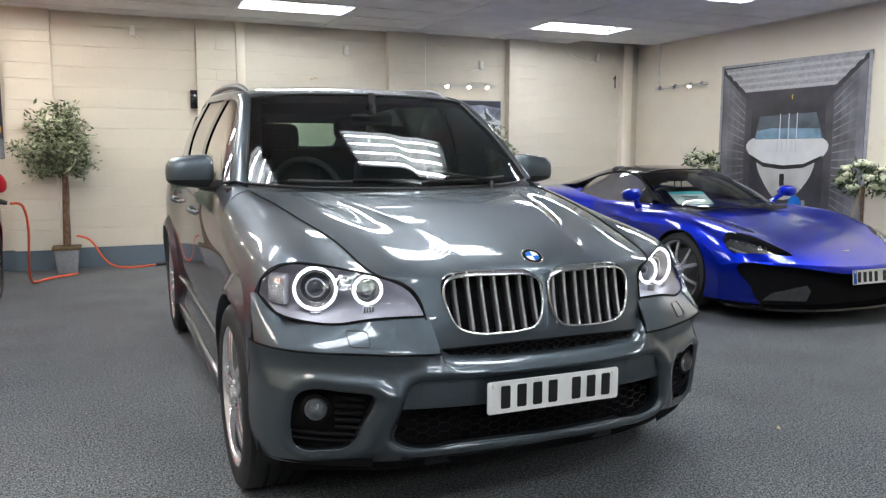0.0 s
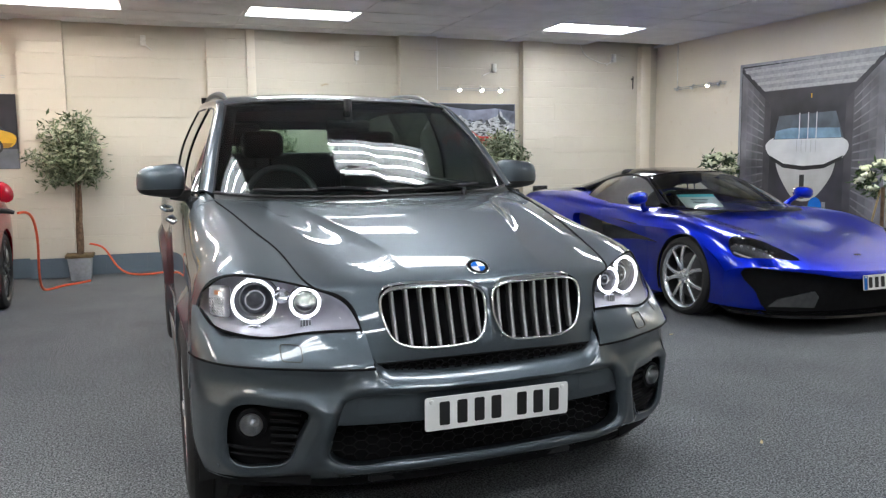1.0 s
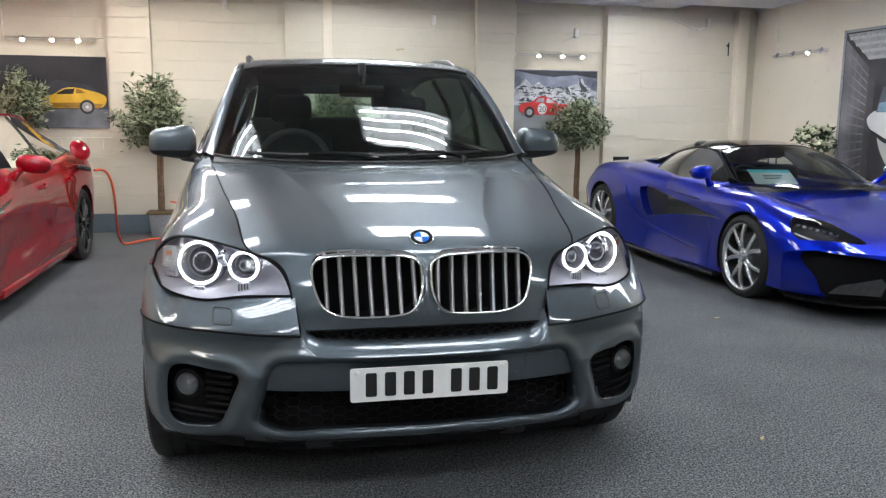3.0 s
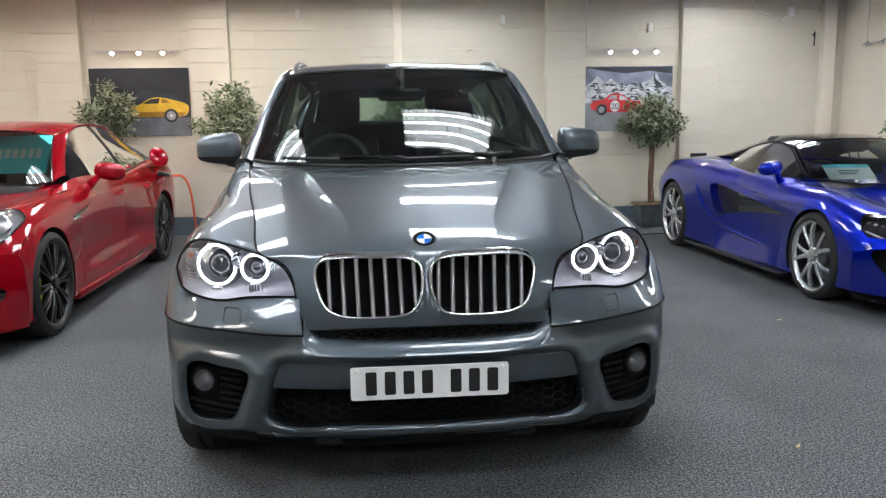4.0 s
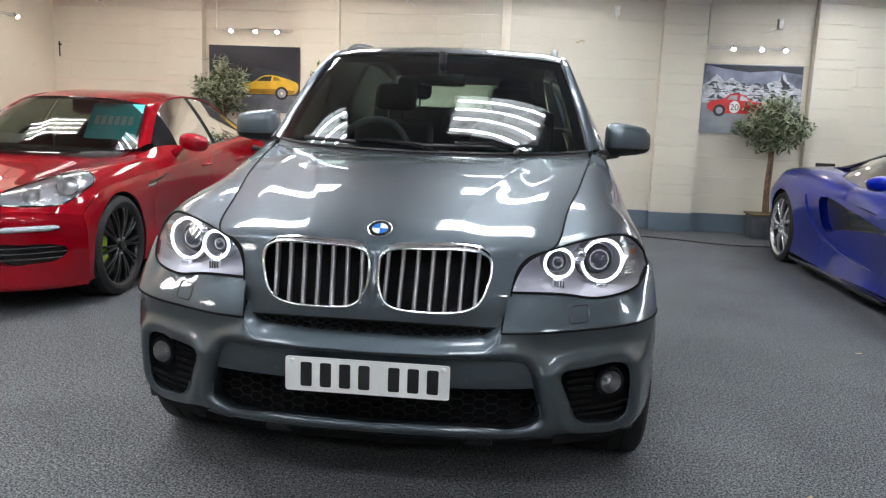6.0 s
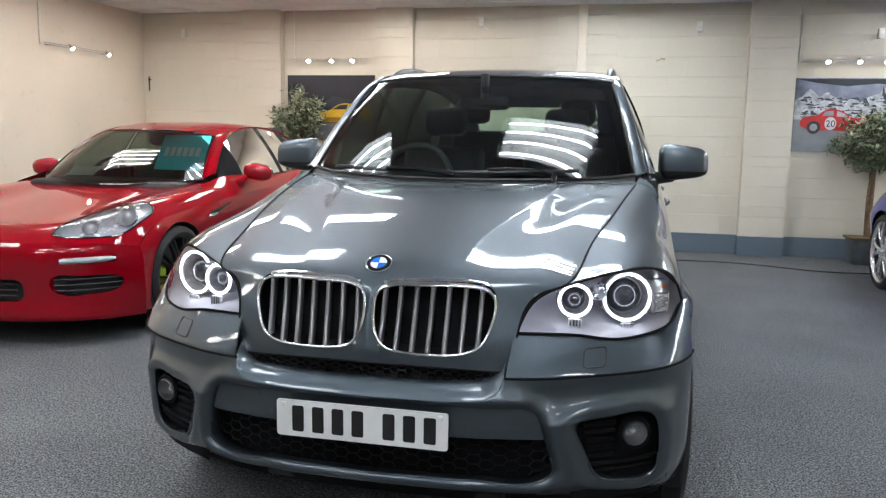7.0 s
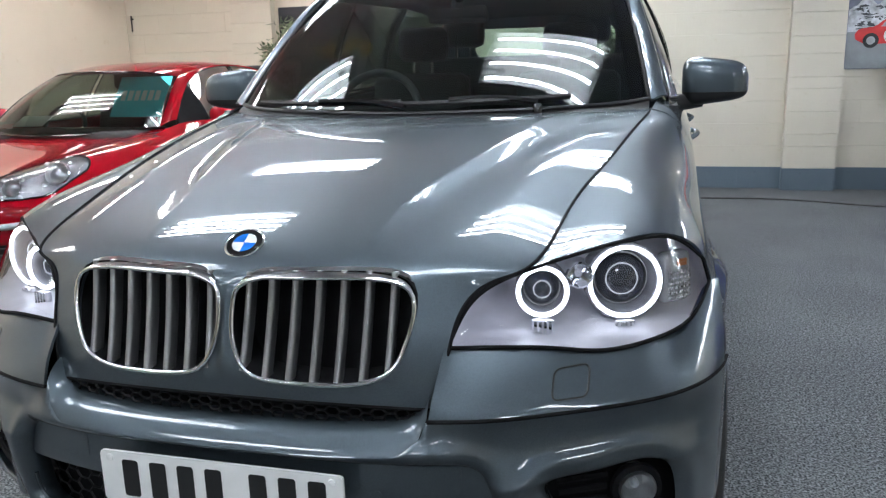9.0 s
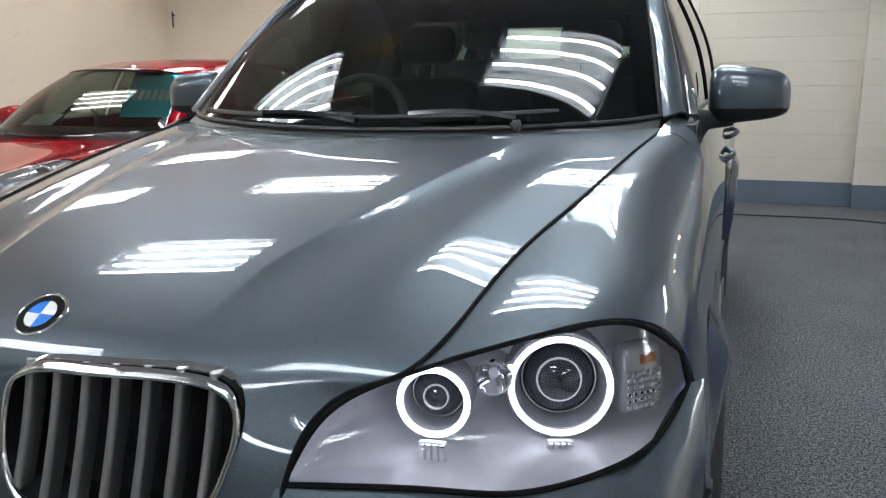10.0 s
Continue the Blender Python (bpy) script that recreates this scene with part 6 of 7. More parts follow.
for s in (-1, 1):
    bm = prism(B(), [(0.50, 0.19), (0.77, 0.19), (0.72, 0.25), (0.50, 0.315), (0.47, 0.27)], 0.02, lambda a, b, c: (s * a, nose_y_at(nose, a, 0.25) + 0.005 + 0.15 * (a - 0.36) * 0 + c, b), 0.004)
    part("intake_fin", bm, M_CARBON, nose_part, "gloss black fin in the intake")
    lamp = part("headlamp", lamp_bowl(top, HL, (0, 0.03, -0.05), s), M_CHAR, BLUE, "swept black headlamp under a clear cover")
    part("lens", patch(top, HL, (0, -0.003, 0.003), s), M_LENS, lamp)
    for k in range(7):
        q = k / 6
        c = Vector((s * (0.64 + 0.20 * q), 0.40 + 0.17 * q, 0.575 + 0.055 * q))
        part("led", egg(B(), c, 0.013, 0.011, 0.009, 1.0, 0, 12), M_TRAY if k % 2 else M_SATIN, lamp)
    line = smooth_line([(s * 0.865, 0.56, 0.575), (s * 0.80, 0.40, 0.535), (s * 0.70, 0.30, 0.525), (s * 0.60, 0.25, 0.525)], 16)
    part("light_strip", tube(B(), [tuple(q) for q in line], 0.007, 6), M_TRAY, lamp)
FLANK = [tuple(q) for q in closed_line([(1.42, 0.572), (1.61, 0.597), (2.0, 0.645), (2.44, 0.70), (2.80, 0.742), (2.87, 0.725), (2.85, 0.64), (2.79, 0.50), (2.74, 0.458), (2.60, 0.468), (2.35, 0.51), (1.9, 0.555), (1.6, 0.57)], 60)]
axles, arches, wr = (1.07, 3.74), (0.352, 0.378), (0.325, 0.345)
side_panels(BLUE, M_BLUE, side, axles, arches, [("front_wing", -1, 1.62), ("door", 1.62, 2.75), ("rear_wing", 2.75, 9)], wr, FLANK)
waist = [(0.72, 1.72, 0.862), (0.80, 2.1, 0.855), (0.815, 2.5, 0.87), (0.80, 2.85, 0.90), (0.74, 3.15, 0.95)]
rail = [(0.655, 1.80, 0.885), (0.585, 2.0, 1.01), (0.53, 2.25, 1.105), (0.525, 2.55, 1.125), (0.56, 2.85, 1.07), (0.62, 3.15, 0.98)]
glasshouse(BLUE, M_GLOSSBLACK, [(0, 1.22, 0.825), (0.28, 1.27, 0.83), (0.5, 1.42, 0.84), (0.635, 1.66, 0.86)], [(0, 2.10, 1.162), (0.22, 2.12, 1.157), (0.37, 2.17, 1.14), (0.475, 2.23, 1.115)], waist, rail,
           [across([0, 0.22, 0.37, 0.475], [2.11, 2.13, 2.18, 2.23], [1.165, 1.16, 1.143, 1.117]), across([0, 0.24, 0.40, 0.51], 2.5, [1.198, 1.192, 1.175, 1.14]), across([0, 0.24, 0.40, 0.53], 2.9, [1.175, 1.168, 1.145, 1.075]), across([0, 0.24, 0.42, 0.58], 3.3, [1.09, 1.08, 1.05, 0.97]), across([0, 0.24, 0.45, 0.62], 3.7, [0.985, 0.98, 0.965, 0.94])], [(7, 38)], M_CLEARGLASS, M_SMOKED)
deck_rows = [across([0.80, 0.82, 0.845, 0.87, 0.892, 0.905], 2.42, [0.874, 0.872, 0.862, 0.842, 0.806, 0.744]), across([0.60, 0.72, 0.80, 0.86, 0.91, 0.945], 2.75, [0.93, 0.915, 0.905, 0.885, 0.855, 0.785]), across([0.55, 0.70, 0.80, 0.87, 0.92, 0.948], 3.15, [0.955, 0.95, 0.94, 0.918, 0.885, 0.825]),
             across([0.0, 0.4, 0.70, 0.83, 0.91, 0.95], 3.72, [0.975, 0.965, 0.95, 0.935, 0.905, 0.86]), across([0.0, 0.35, 0.6, 0.75, 0.83, 0.88], 4.2, [0.92, 0.92, 0.91, 0.89, 0.855, 0.79]), across([0.0, 0.3, 0.5, 0.62, 0.70, 0.76], 4.5, [0.86, 0.86, 0.84, 0.81, 0.76, 0.68])]
deck = loft(deck_rows, 40, 26)
for s in (-1, 1):
    part("rear_haunch", sheet(B(), deck * (s, 1, 1), flip=s < 0), M_BLUE, BLUE, angle=60)
    edge = smooth_line([(0.93, 1.62, 0.70), (0.915, 1.95, 0.718), (0.90, 2.3, 0.735), (0.945, 2.75, 0.785)], 30)
    inner = smooth_line([(0.70, 1.70, 0.855), (0.80, 2.1, 0.86), (0.80, 2.45, 0.872), (0.62, 2.78, 0.935)], 30)
    g = np.array([edge + (inner - edge) * q + np.array((0.6, 0, 1)) * 0.03 * math.sin(math.pi * q) for q in np.linspace(0, 1, 8)]) * (s, 1, 1)
    part("shoulder", sheet(B(), g, flip=s < 0), M_BLUE, BLUE, angle=60)
    # large intake in the flank: gloss panel ahead, dark duct behind, a scooped vane after it
    for name, y0, y1, inset, mat, label in (("flank_intake", 2.36, 3.0, 0.075, M_CHAR, "deep black side intake"), ("flank_blade", 1.3, 2.44, 0.012, M_GLOSSBLACK, "gloss black blade leading to the intake")):
        g = side * (s, 1, 1)
        g[:, :, 0] -= s * (inset + (0.03 * np.clip((side[:, :, 1] - 1.5) / 0.9, 0, 1) if y0 < 2 else 0.0))
        i = [k for k in range(len(side)) if y0 <= side[k, 10, 1] <= y1]
        bm = sheet(B(), g[i[0]:i[-1] + 1], flip=s < 0)
        c = np.mean(np.array(FLANK), axis=0)
        cut(bm, [tuple(c + (np.array(q) - c) * 1.03) for q in FLANK], (1, 2), None, True)
        part(name, bm, mat, BLUE, label, thick=0.004)
    vane = smooth_line([(3.14, 0.73), (3.06, 0.60), (2.93, 0.46), (2.68, 0.365), (2.3, 0.305), (1.85, 0.27)], 24)
    vx = [float(side.reshape(-1, 3)[((side[:, :, 1] - a) ** 2 + (side[:, :, 2] - b) ** 2).argmin()][0]) for a, b in vane]
    part("scoop_edge", tube(B(), [(s * (x - 0.006), a, b) for x, (a, b) in zip(vx, vane)], 0.02, 8, radii=[0.012] + [0.02] * 12 + [0.02 - 0.0013 * k for k in range(11)]), M_BLUE, BLUE)
    part("sill_skirt", box(B(), min(s * 0.8, s * 0.985), max(s * 0.8, s * 0.985), 1.42, 3.36, 0.095, 0.13, 0.01, 2), M_GLOSSBLACK, BLUE)
    wedge_mirror(BLUE, M_BLUE, s, 0.965, 1.70, 0.945, (0.80, 1.78, 0.80), "blue door mirror on a tall foot", 0.8)
    road_wheel(BLUE, s * 0.962, 1.07, s, 0.325, 0.235, 0.262, 5, M_ALLOY, "y")
    road_wheel(BLUE, s * 0.978, 3.74, s, 0.345, 0.29, 0.280, 5, M_ALLOY, "y")
part("tail", sheet(B(), both_sides(loft([across([0, 0.4, 0.76], [4.52, 4.52, 4.5], [0.86, 0.85, 0.68]), across([0, 0.4, 0.83], [4.55, 4.54, 4.5], [0.6, 0.6, 0.6]), across([0, 0.4, 0.80], [4.5, 4.5, 4.48], [0.25, 0.25, 0.25])], 14, 12))), M_BLACK, BLUE, thick=0.006)
part("engine_cover", box(B(), -0.55, 0.55, 3.0, 4.2, 0.5, 0.86, 0.05, 3), M_BLACK, BLUE)
part("underbody", box(B(), -0.68, 0.68, 0.45, 4.4, 0.11, 0.4, 0.02), M_BLACK, BLUE)
cabin(BLUE, 1.2, 3.0, 0.3, [(-0.36, 2.5, 0.24), (0.36, 2.5, 0.24)], (1.36, 1.85, 0.83))
PLACE = Matrix.Translation((0.08, -0.03, 0.375)) @ pose(0, 0, 0, 84, 0, 0)
plate = number_plate(BLUE, PLACE, BARS)
part("band", prism(B(), rect_xz(-0.257, -0.222, -0.052, 0.052), 0.0008, lambda a, b, c: PLACE @ Vector((a, b, 0.0062 + c))), M_BADGEBLUE, plate, "blue band at the plate's end")
SHEET = Matrix.Translation((-0.30, 1.68, 0.90)) @ pose(0, 0, 0, 24, 0, -14)
sheet_ob = part("price_sheet", prism(B(), round_outline(-0.18, 0.18, -0.13, 0.13, 0.004), 0.003, lambda a, b, c: SHEET @ Vector((a, b, c))), M_PAPER, BLUE, "white and turquoise price sheet on the dashboard")
part("sheet_head", prism(B(), round_outline(-0.178, 0.178, 0.075, 0.128, 0.004), 0.001, lambda a, b, c: SHEET @ Vector((a, b, 0.0032 + c))), M_CYAN, sheet_ob)
for k in range(3):
    part("bar", prism(B(), round_outline(-0.08, 0.09 - 0.02 * k, 0.015 - 0.03 * k, 0.028 - 0.03 * k, 0.003, 2), 0.001, lambda a, b, c: SHEET @ Vector((a, b, 0.0032 + c))), M_CABLE, sheet_ob)
part("nose_badge", egg(B(), (0.0, 0.19, 0.552), 0.035, 0.008, 0.005, 0.8, 0, 16), M_CHROME, BLUE)

# ---- posters, flat boards hung on the walls with their pictures laid on as thin shapes ----
def on_north(a, b, c):
    return (a, Y1 - 0.012 - c, b)


def on_east(a, b, c):
    return (X1 - 0.012 - c, a, b)


def flat(name, outline, depth, lift, place, mat, parent, label=""):
    bm = prism(B(), outline, depth, lambda a, b, c: place(a, b, lift + c))
    bmesh.ops.recalc_face_normals(bm, faces=bm.faces[:])
    return part(name, bm, mat, parent, label)


def disc(x, z, rx, rz=None, n=24):
    rz = rz or rx
    return [(x + rx * math.cos(2 * math.pi * k / n), z + rz * math.sin(2 * math.pi * k / n)) for k in range(n)]


def rect(x0, x1, z0, z1):
    return [(x0, z0), (x1, z0), (x1, z1), (x0, z1)]


M_NIGHT = plain("print_night", (0.012, 0.012, 0.018), 0.5, vary=0.5, scale=2.2)
M_HAZE = plain("print_haze", (0.028, 0.032, 0.045), 0.4, vary=0.4, scale=3.0)
M_WET = plain("print_wet_road", (0.15, 0.165, 0.19), 0.4, vary=0.25, scale=6.0)
M_YELLOW = plain("print_yellow", (0.70, 0.42, 0.03), 0.4, vary=0.15, scale=8)
M_OCHRE = plain("print_ochre", (0.33, 0.17, 0.012), 0.4, vary=0.3, scale=9)
M_PRINTRED = plain("print_red", (0.58, 0.03, 0.03), 0.4, vary=0.2, scale=9)
M_SKY = plain("print_sky", (0.20, 0.22, 0.30), 0.4, vary=0.55, scale=5)
M_SNOW = plain("print_snow", (0.50, 0.52, 0.56), 0.4, vary=0.45, scale=14)
M_ROCK = plain("print_rock", (0.055, 0.06, 0.07), 0.4, vary=0.5, scale=12)
M_ROAD = plain("print_road", (0.27, 0.29, 0.31), 0.4, vary=0.2, scale=5)
M_PRINTBLACK = plain("print_black", (0.02, 0.02, 0.022), 0.4)
M_PRINTGREY = plain("print_grey", (0.34, 0.34, 0.36), 0.4, vary=0.2, scale=20)
M_HULL = plain("print_hull", (0.72, 0.72, 0.72), 0.4, vary=0.08, scale=5)
M_HULLSHADE = plain("print_hull_shade", (0.5, 0.5, 0.48), 0.4, vary=0.12, scale=4)
M_CANOPY = plain("print_blue_glass", (0.20, 0.33, 0.45), 0.4, vary=0.3, scale=7)
M_BOATGLASS = plain("print_boat_glass", (0.10, 0.12, 0.145), 0.4, vary=0.35, scale=5)
M_CRATE = plain("print_container", (0.045, 0.043, 0.052), 0.4, vary=0.5, scale=2)
M_RIB = plain("print_roof_rib", (0.46, 0.46, 0.47), 0.4, vary=0.15)
M_FADE = [plain("print_container_side", tuple(c * k for c in (0.20, 0.195, 0.22)), 0.4, vary=0.4, scale=3.0) for k in (1.0, 0.82, 0.64, 0.46, 0.32)]
M_WALLRIB = plain("print_wall_rib", (0.20, 0.195, 0.215), 0.4, vary=0.4, scale=3)
M_GLOWPRINT = plain("print_pale", (0.75, 0.75, 0.76), 0.4, vary=0.05)

x0, x1, z0, z1 = -3.562, -2.38, 1.243, 2.066
yp = thing("poster", "dark wall poster of a low yellow coupe at night", "poster")
board = flat("sheet", rect(x0, x1, z0, z1), 0.006, 0.0, on_north, M_NIGHT, yp)
flat("road", rect(x0 + 0.004, x1 - 0.004, z0 + 0.004, z0 + 0.22), 0.001, 0.0065, on_north, M_WET, yp)
flat("haze", [(x0 + 0.35, z0 + 0.22), (x1 - 0.02, z0 + 0.22), (x1 - 0.02, z0 + 0.34), (x1 - 0.2, z0 + 0.50), (x0 + 0.62, z0 + 0.56), (x0 + 0.4, z0 + 0.42)], 0.001, 0.0065, on_north, M_HAZE, yp)
car_line = [(-3.32, 1.475), (-3.3, 1.55), (-3.12, 1.60), (-2.98, 1.63), (-2.86, 1.70), (-2.72, 1.71), (-2.60, 1.685), (-2.46, 1.645), (-2.405, 1.61), (-2.43, 1.50), (-2.5, 1.475)]
flat("coupe", [tuple(q) for q in smooth_line(car_line, 40)], 0.0015, 0.0078, on_north, M_YELLOW, yp)
flat("window", [(-2.95, 1.635), (-2.85, 1.692), (-2.74, 1.70), (-2.76, 1.638)], 0.001, 0.0095, on_north, M_PRINTBLACK, yp)
flat("window", [(-2.73, 1.645), (-2.72, 1.695), (-2.67, 1.685), (-2.62, 1.648)], 0.001, 0.0095, on_north, M_OCHRE, yp)
flat("sill", [(-3.29, 1.479), (-2.47, 1.479), (-2.435, 1.525), (-2.7, 1.54), (-3.30, 1.53)], 0.0008, 0.0094, on_north, M_OCHRE, yp)
for x in (-3.18, -2.615):
    flat("tyre", disc(x, 1.49, 0.083), 0.001, 0.0096, on_north, M_PRINTBLACK, yp)
    flat("rim", disc(x, 1.49, 0.055), 0.001, 0.0108, on_north, M_PRINTGREY, yp)
    flat("hub", disc(x, 1.49, 0.018), 0.001, 0.012, on_north, M_GLOWPRINT, yp)

x0, x1, z0, z1 = 2.58, 3.736, 1.212, 2.032
rp = thing("poster", "wall poster of a red racing coupe before snowy mountains", "poster")
flat("sheet", rect(x0, x1, z0, z1), 0.006, 0.0, on_north, M_SKY, rp)
flat("road", rect(x0 + 0.004, x1 - 0.004, z0 + 0.004, z0 + 0.36), 0.001, 0.0064, on_north, M_ROAD, rp)
rng = random.Random(4)
ridge = [(x0 + 0.004, z0 + 0.36)]
for k in range(60):
    q = k / 59
    h = float(np.interp(q, [0, 0.06, 0.14, 0.22, 0.30, 0.42, 0.52, 0.60, 0.68, 0.77, 0.81, 0.85, 0.92, 1.0], [0.58, 0.62, 0.70, 0.62, 0.66, 0.56, 0.60, 0.55, 0.62, 0.66, 0.745, 0.64, 0.58, 0.55]))
    ridge.append((x0 + 0.004 + (x1 - x0 - 0.008) * q, z0 + h + rng.uniform(-0.012, 0.012)))
ridge.append((x1 - 0.004, z0 + 0.36))
flat("mountain_range", ridge, 0.001, 0.0076, on_north, M_SNOW, rp)
for k in range(130):
    cx, cz = rng.uniform(x0 + 0.03, x1 - 0.10), z0 + rng.uniform(0.38, 0.60)
    w, h = rng.uniform(0.02, 0.085), rng.uniform(0.006, 0.026)
    flat("rock", [(cx, cz), (cx + w, cz + rng.uniform(-0.02, 0.02)), (cx + w * 0.6, cz + h), (cx - w * 0.2, cz + h * rng.uniform(0.2, 1.0))], 0.0006, 0.009, on_north, M_ROCK, rp)
flat("peak_shade", [(x0 + 0.905, z0 + 0.74), (x0 + 0.93, z0 + 0.66), (x0 + 1.03, z0 + 0.56), (x0 + 0.98, z0 + 0.54), (x0 + 0.93, z0 + 0.58), (x0 + 0.90, z0 + 0.64)], 0.0006, 0.009, on_north, M_ROCK, rp)
flat("dark_cloud", [(x0 + 0.01, z1 - 0.01), (x1 - 0.01, z1 - 0.01), (x1 - 0.01, z1 - 0.10), (x1 - 0.3, z1 - 0.06), (x1 - 0.62, z1 - 0.09), (x0 + 0.2, z1 - 0.05)], 0.0006, 0.0066, on_north, M_HAZE, rp)
car_line = [(2.66, 1.50), (2.655, 1.56), (2.70, 1.60), (2.84, 1.625), (2.90, 1.675), (3.02, 1.69), (3.10, 1.66), (3.17, 1.61), (3.36, 1.595), (3.55, 1.56), (3.63, 1.51), (3.62, 1.46), (3.5, 1.435), (2.75, 1.45)]
flat("racing_coupe", [tuple(q) for q in smooth_line(car_line, 44)], 0.0015, 0.0098, on_north, M_PRINTRED, rp)
flat("window", [(2.88, 1.615), (2.92, 1.665), (3.0, 1.672), (3.0, 1.615)], 0.001, 0.0115, on_north, M_PRINTGREY, rp)
flat("window", [(3.03, 1.61), (3.04, 1.672), (3.11, 1.64), (3.15, 1.605)], 0.001, 0.0115, on_north, M_SNOW, rp)
for x in (2.80, 3.44):
    flat("tyre", disc(x, 1.485, 0.072), 0.001, 0.0116, on_north, M_PRINTBLACK, rp)
    flat("rim", disc(x, 1.485, 0.04), 0.001, 0.0128, on_north, M_PRINTGREY, rp)
flat("roundel", disc(2.975, 1.53, 0.062, 0.072), 0.001, 0.0116, on_north, M_GLOWPRINT, rp)
words = bpy.data.curves.new("number", "FONT")
words.body, words.size, words.align_x, words.extrude = "20", 0.105, "CENTER", 0.0004
words_ob = bpy.data.objects.new("number", words)
number_mesh = bpy.data.meshes.new_from_object(words_ob)
number_mesh.materials.append(M_PRINTBLACK)
bpy.data.objects.remove(words_ob)
number = new("number", number_mesh)
number.parent, number.matrix_basis = rp, pose(2.975, Y1 - 0.0262, 1.493, 90, 0, 0)

# banner of a boat in a container
y0, y1, z0, z1 = 3.72, 5.842, 0.32, 2.40
bp = thing("banner", "grey banner of a white motor boat in a container, pale frame", "banner")
flat("sheet", rect(y0, y1, z0, z1), 0.006, 0.0, on_east, M_CRATE, bp)
for s in (0, 1):
    for k, mat in enumerate(M_FADE):
        e = lambda q: (y1 - 0.01 - 0.5 * q) if s == 0 else (y0 + 0.01 + 0.5 * q)
        qa, qb = k / 5, (k + 1) / 5
        flat("side_wall", [(e(qa), z0 + 0.01 + 0.36 * qa), (e(qb), z0 + 0.01 + 0.36 * qb), (e(qb), z1 - 0.08 - 0.42 * qb), (e(qa), z1 - 0.08 - 0.42 * qa)], 0.001, 0.0064, on_east, mat, bp)
flat("roof", [(y1 - 0.02, z1 - 0.02), (y0 + 0.02, z1 - 0.02), (y0 + 0.40, z1 - 0.33), (y1 - 0.40, z1 - 0.33)], 0.001, 0.0064, on_east, M_PRINTGREY, bp)
for k in range(4):
    q = 0.08 + 0.26 * k
    a, c = 0.02 + 0.40 * q, z1 - 0.03 - 0.30 * q
    flat("roof_rib", [(y1 - a, c), (y0 + a, c), (y0 + a + 0.02, c - 0.035), (y1 - a - 0.02, c - 0.035)], 0.001, 0.0076, on_east, M_RIB, bp)
for k in range(16):
    q = k / 16
    for s in (0, 1):
        e = lambda y: y1 - y if s == 0 else y0 + y
        flat("wall_rib", [(e(0.03), z0 + 0.1 + 1.9 * q), (e(0.40), z0 + 0.35 + 1.3 * q), (e(0.40), z0 + 0.365 + 1.3 * q), (e(0.03), z0 + 0.125 + 1.9 * q)], 0.0006, 0.0076, on_east, M_WALLRIB, bp)
hull = [(5.40, 1.42), (5.30, 1.50), (5.0, 1.52), (4.5, 1.53), (4.28, 1.50), (4.17, 1.42), (4.22, 1.30), (4.5, 1.20), (4.8, 1.175), (5.1, 1.20), (5.33, 1.30)]
flat("deck", [tuple(q) for q in closed_line(hull, 50)], 0.001, 0.0078, on_east, M_HULL, bp)
flat("hull", [tuple(q) for q in smooth_line([(5.24, 1.27), (5.17, 1.08), (5.06, 0.93), (4.93, 0.80), (4.80, 0.77), (4.66, 0.80), (4.5, 0.93), (4.38, 1.10), (4.33, 1.26)], 30)] + [(4.5, 1.19), (4.8, 1.165), (5.1, 1.19)], 0.001, 0.0078, on_east, M_HULLSHADE, bp)
flat("stripe", [(5.32, 1.30), (5.1, 1.205), (4.8, 1.178), (4.5, 1.2), (4.24, 1.30), (4.26, 1.25), (4.5, 1.155), (4.8, 1.13), (5.1, 1.155), (5.3, 1.25)], 0.001, 0.009, on_east, M_PRINTBLACK, bp)
flat("boat_screen", [(5.27, 1.49), (5.19, 1.765), (4.36, 1.785), (4.24, 1.49)], 0.001, 0.0092, on_east, M_BOATGLASS, bp)
flat("boat_seat", [(5.25, 1.495), (5.23, 1.59), (5.0, 1.62), (4.6, 1.61), (4.30, 1.60), (4.27, 1.495)], 0.0006, 0.0104, on_east, M_CANOPY, bp)
flat("boat_cover", disc(4.60, 0.72, 0.10, 0.11, 16), 0.0008, 0.0092, on_east, M_BADGEBLUE, bp)
for y in (4.87, 4.74, 4.62):
    flat("screen_post", rect(y - 0.006, y + 0.006, 1.49, 1.785), 0.001, 0.0104, on_east, M_GLOWPRINT, bp)
for k in range(5):
    flat("deck_seam", rect(4.62 + 0.07 * k, 4.626 + 0.07 * k, 1.34, 1.48), 0.0006, 0.0092, on_east, M_HULLSHADE, bp)
flat("winch", rect(4.77, 4.84, 0.80, 1.08), 0.001, 0.0104, on_east, M_PRINTBLACK, bp)
flat("keel_post", rect(4.45, 4.50, 0.5, 0.78), 0.001, 0.0104, on_east, M_PRINTGREY, bp)
flat("lamp_glint", rect(4.70, 4.715, 1.95, 2.0), 0.001, 0.0104, on_east, M_YELLOW, bp)
for name, a in (("frame_side", rect(y1, y1 + 0.035, z0, z1 + 0.03)), ("frame_side", rect(y0 - 0.035, y0, z0, z1 + 0.0)), ("frame_top", [(y1 + 0.035, z1), (y1 + 0.035, z1 + 0.03), (y0 - 0.035, z1 + 0.0), (y0 - 0.035, z1 - 0.03)])):
    flat(name, a, 0.012, 0.0, on_east, M_PRINTGREY, bp, "pale frame edge")


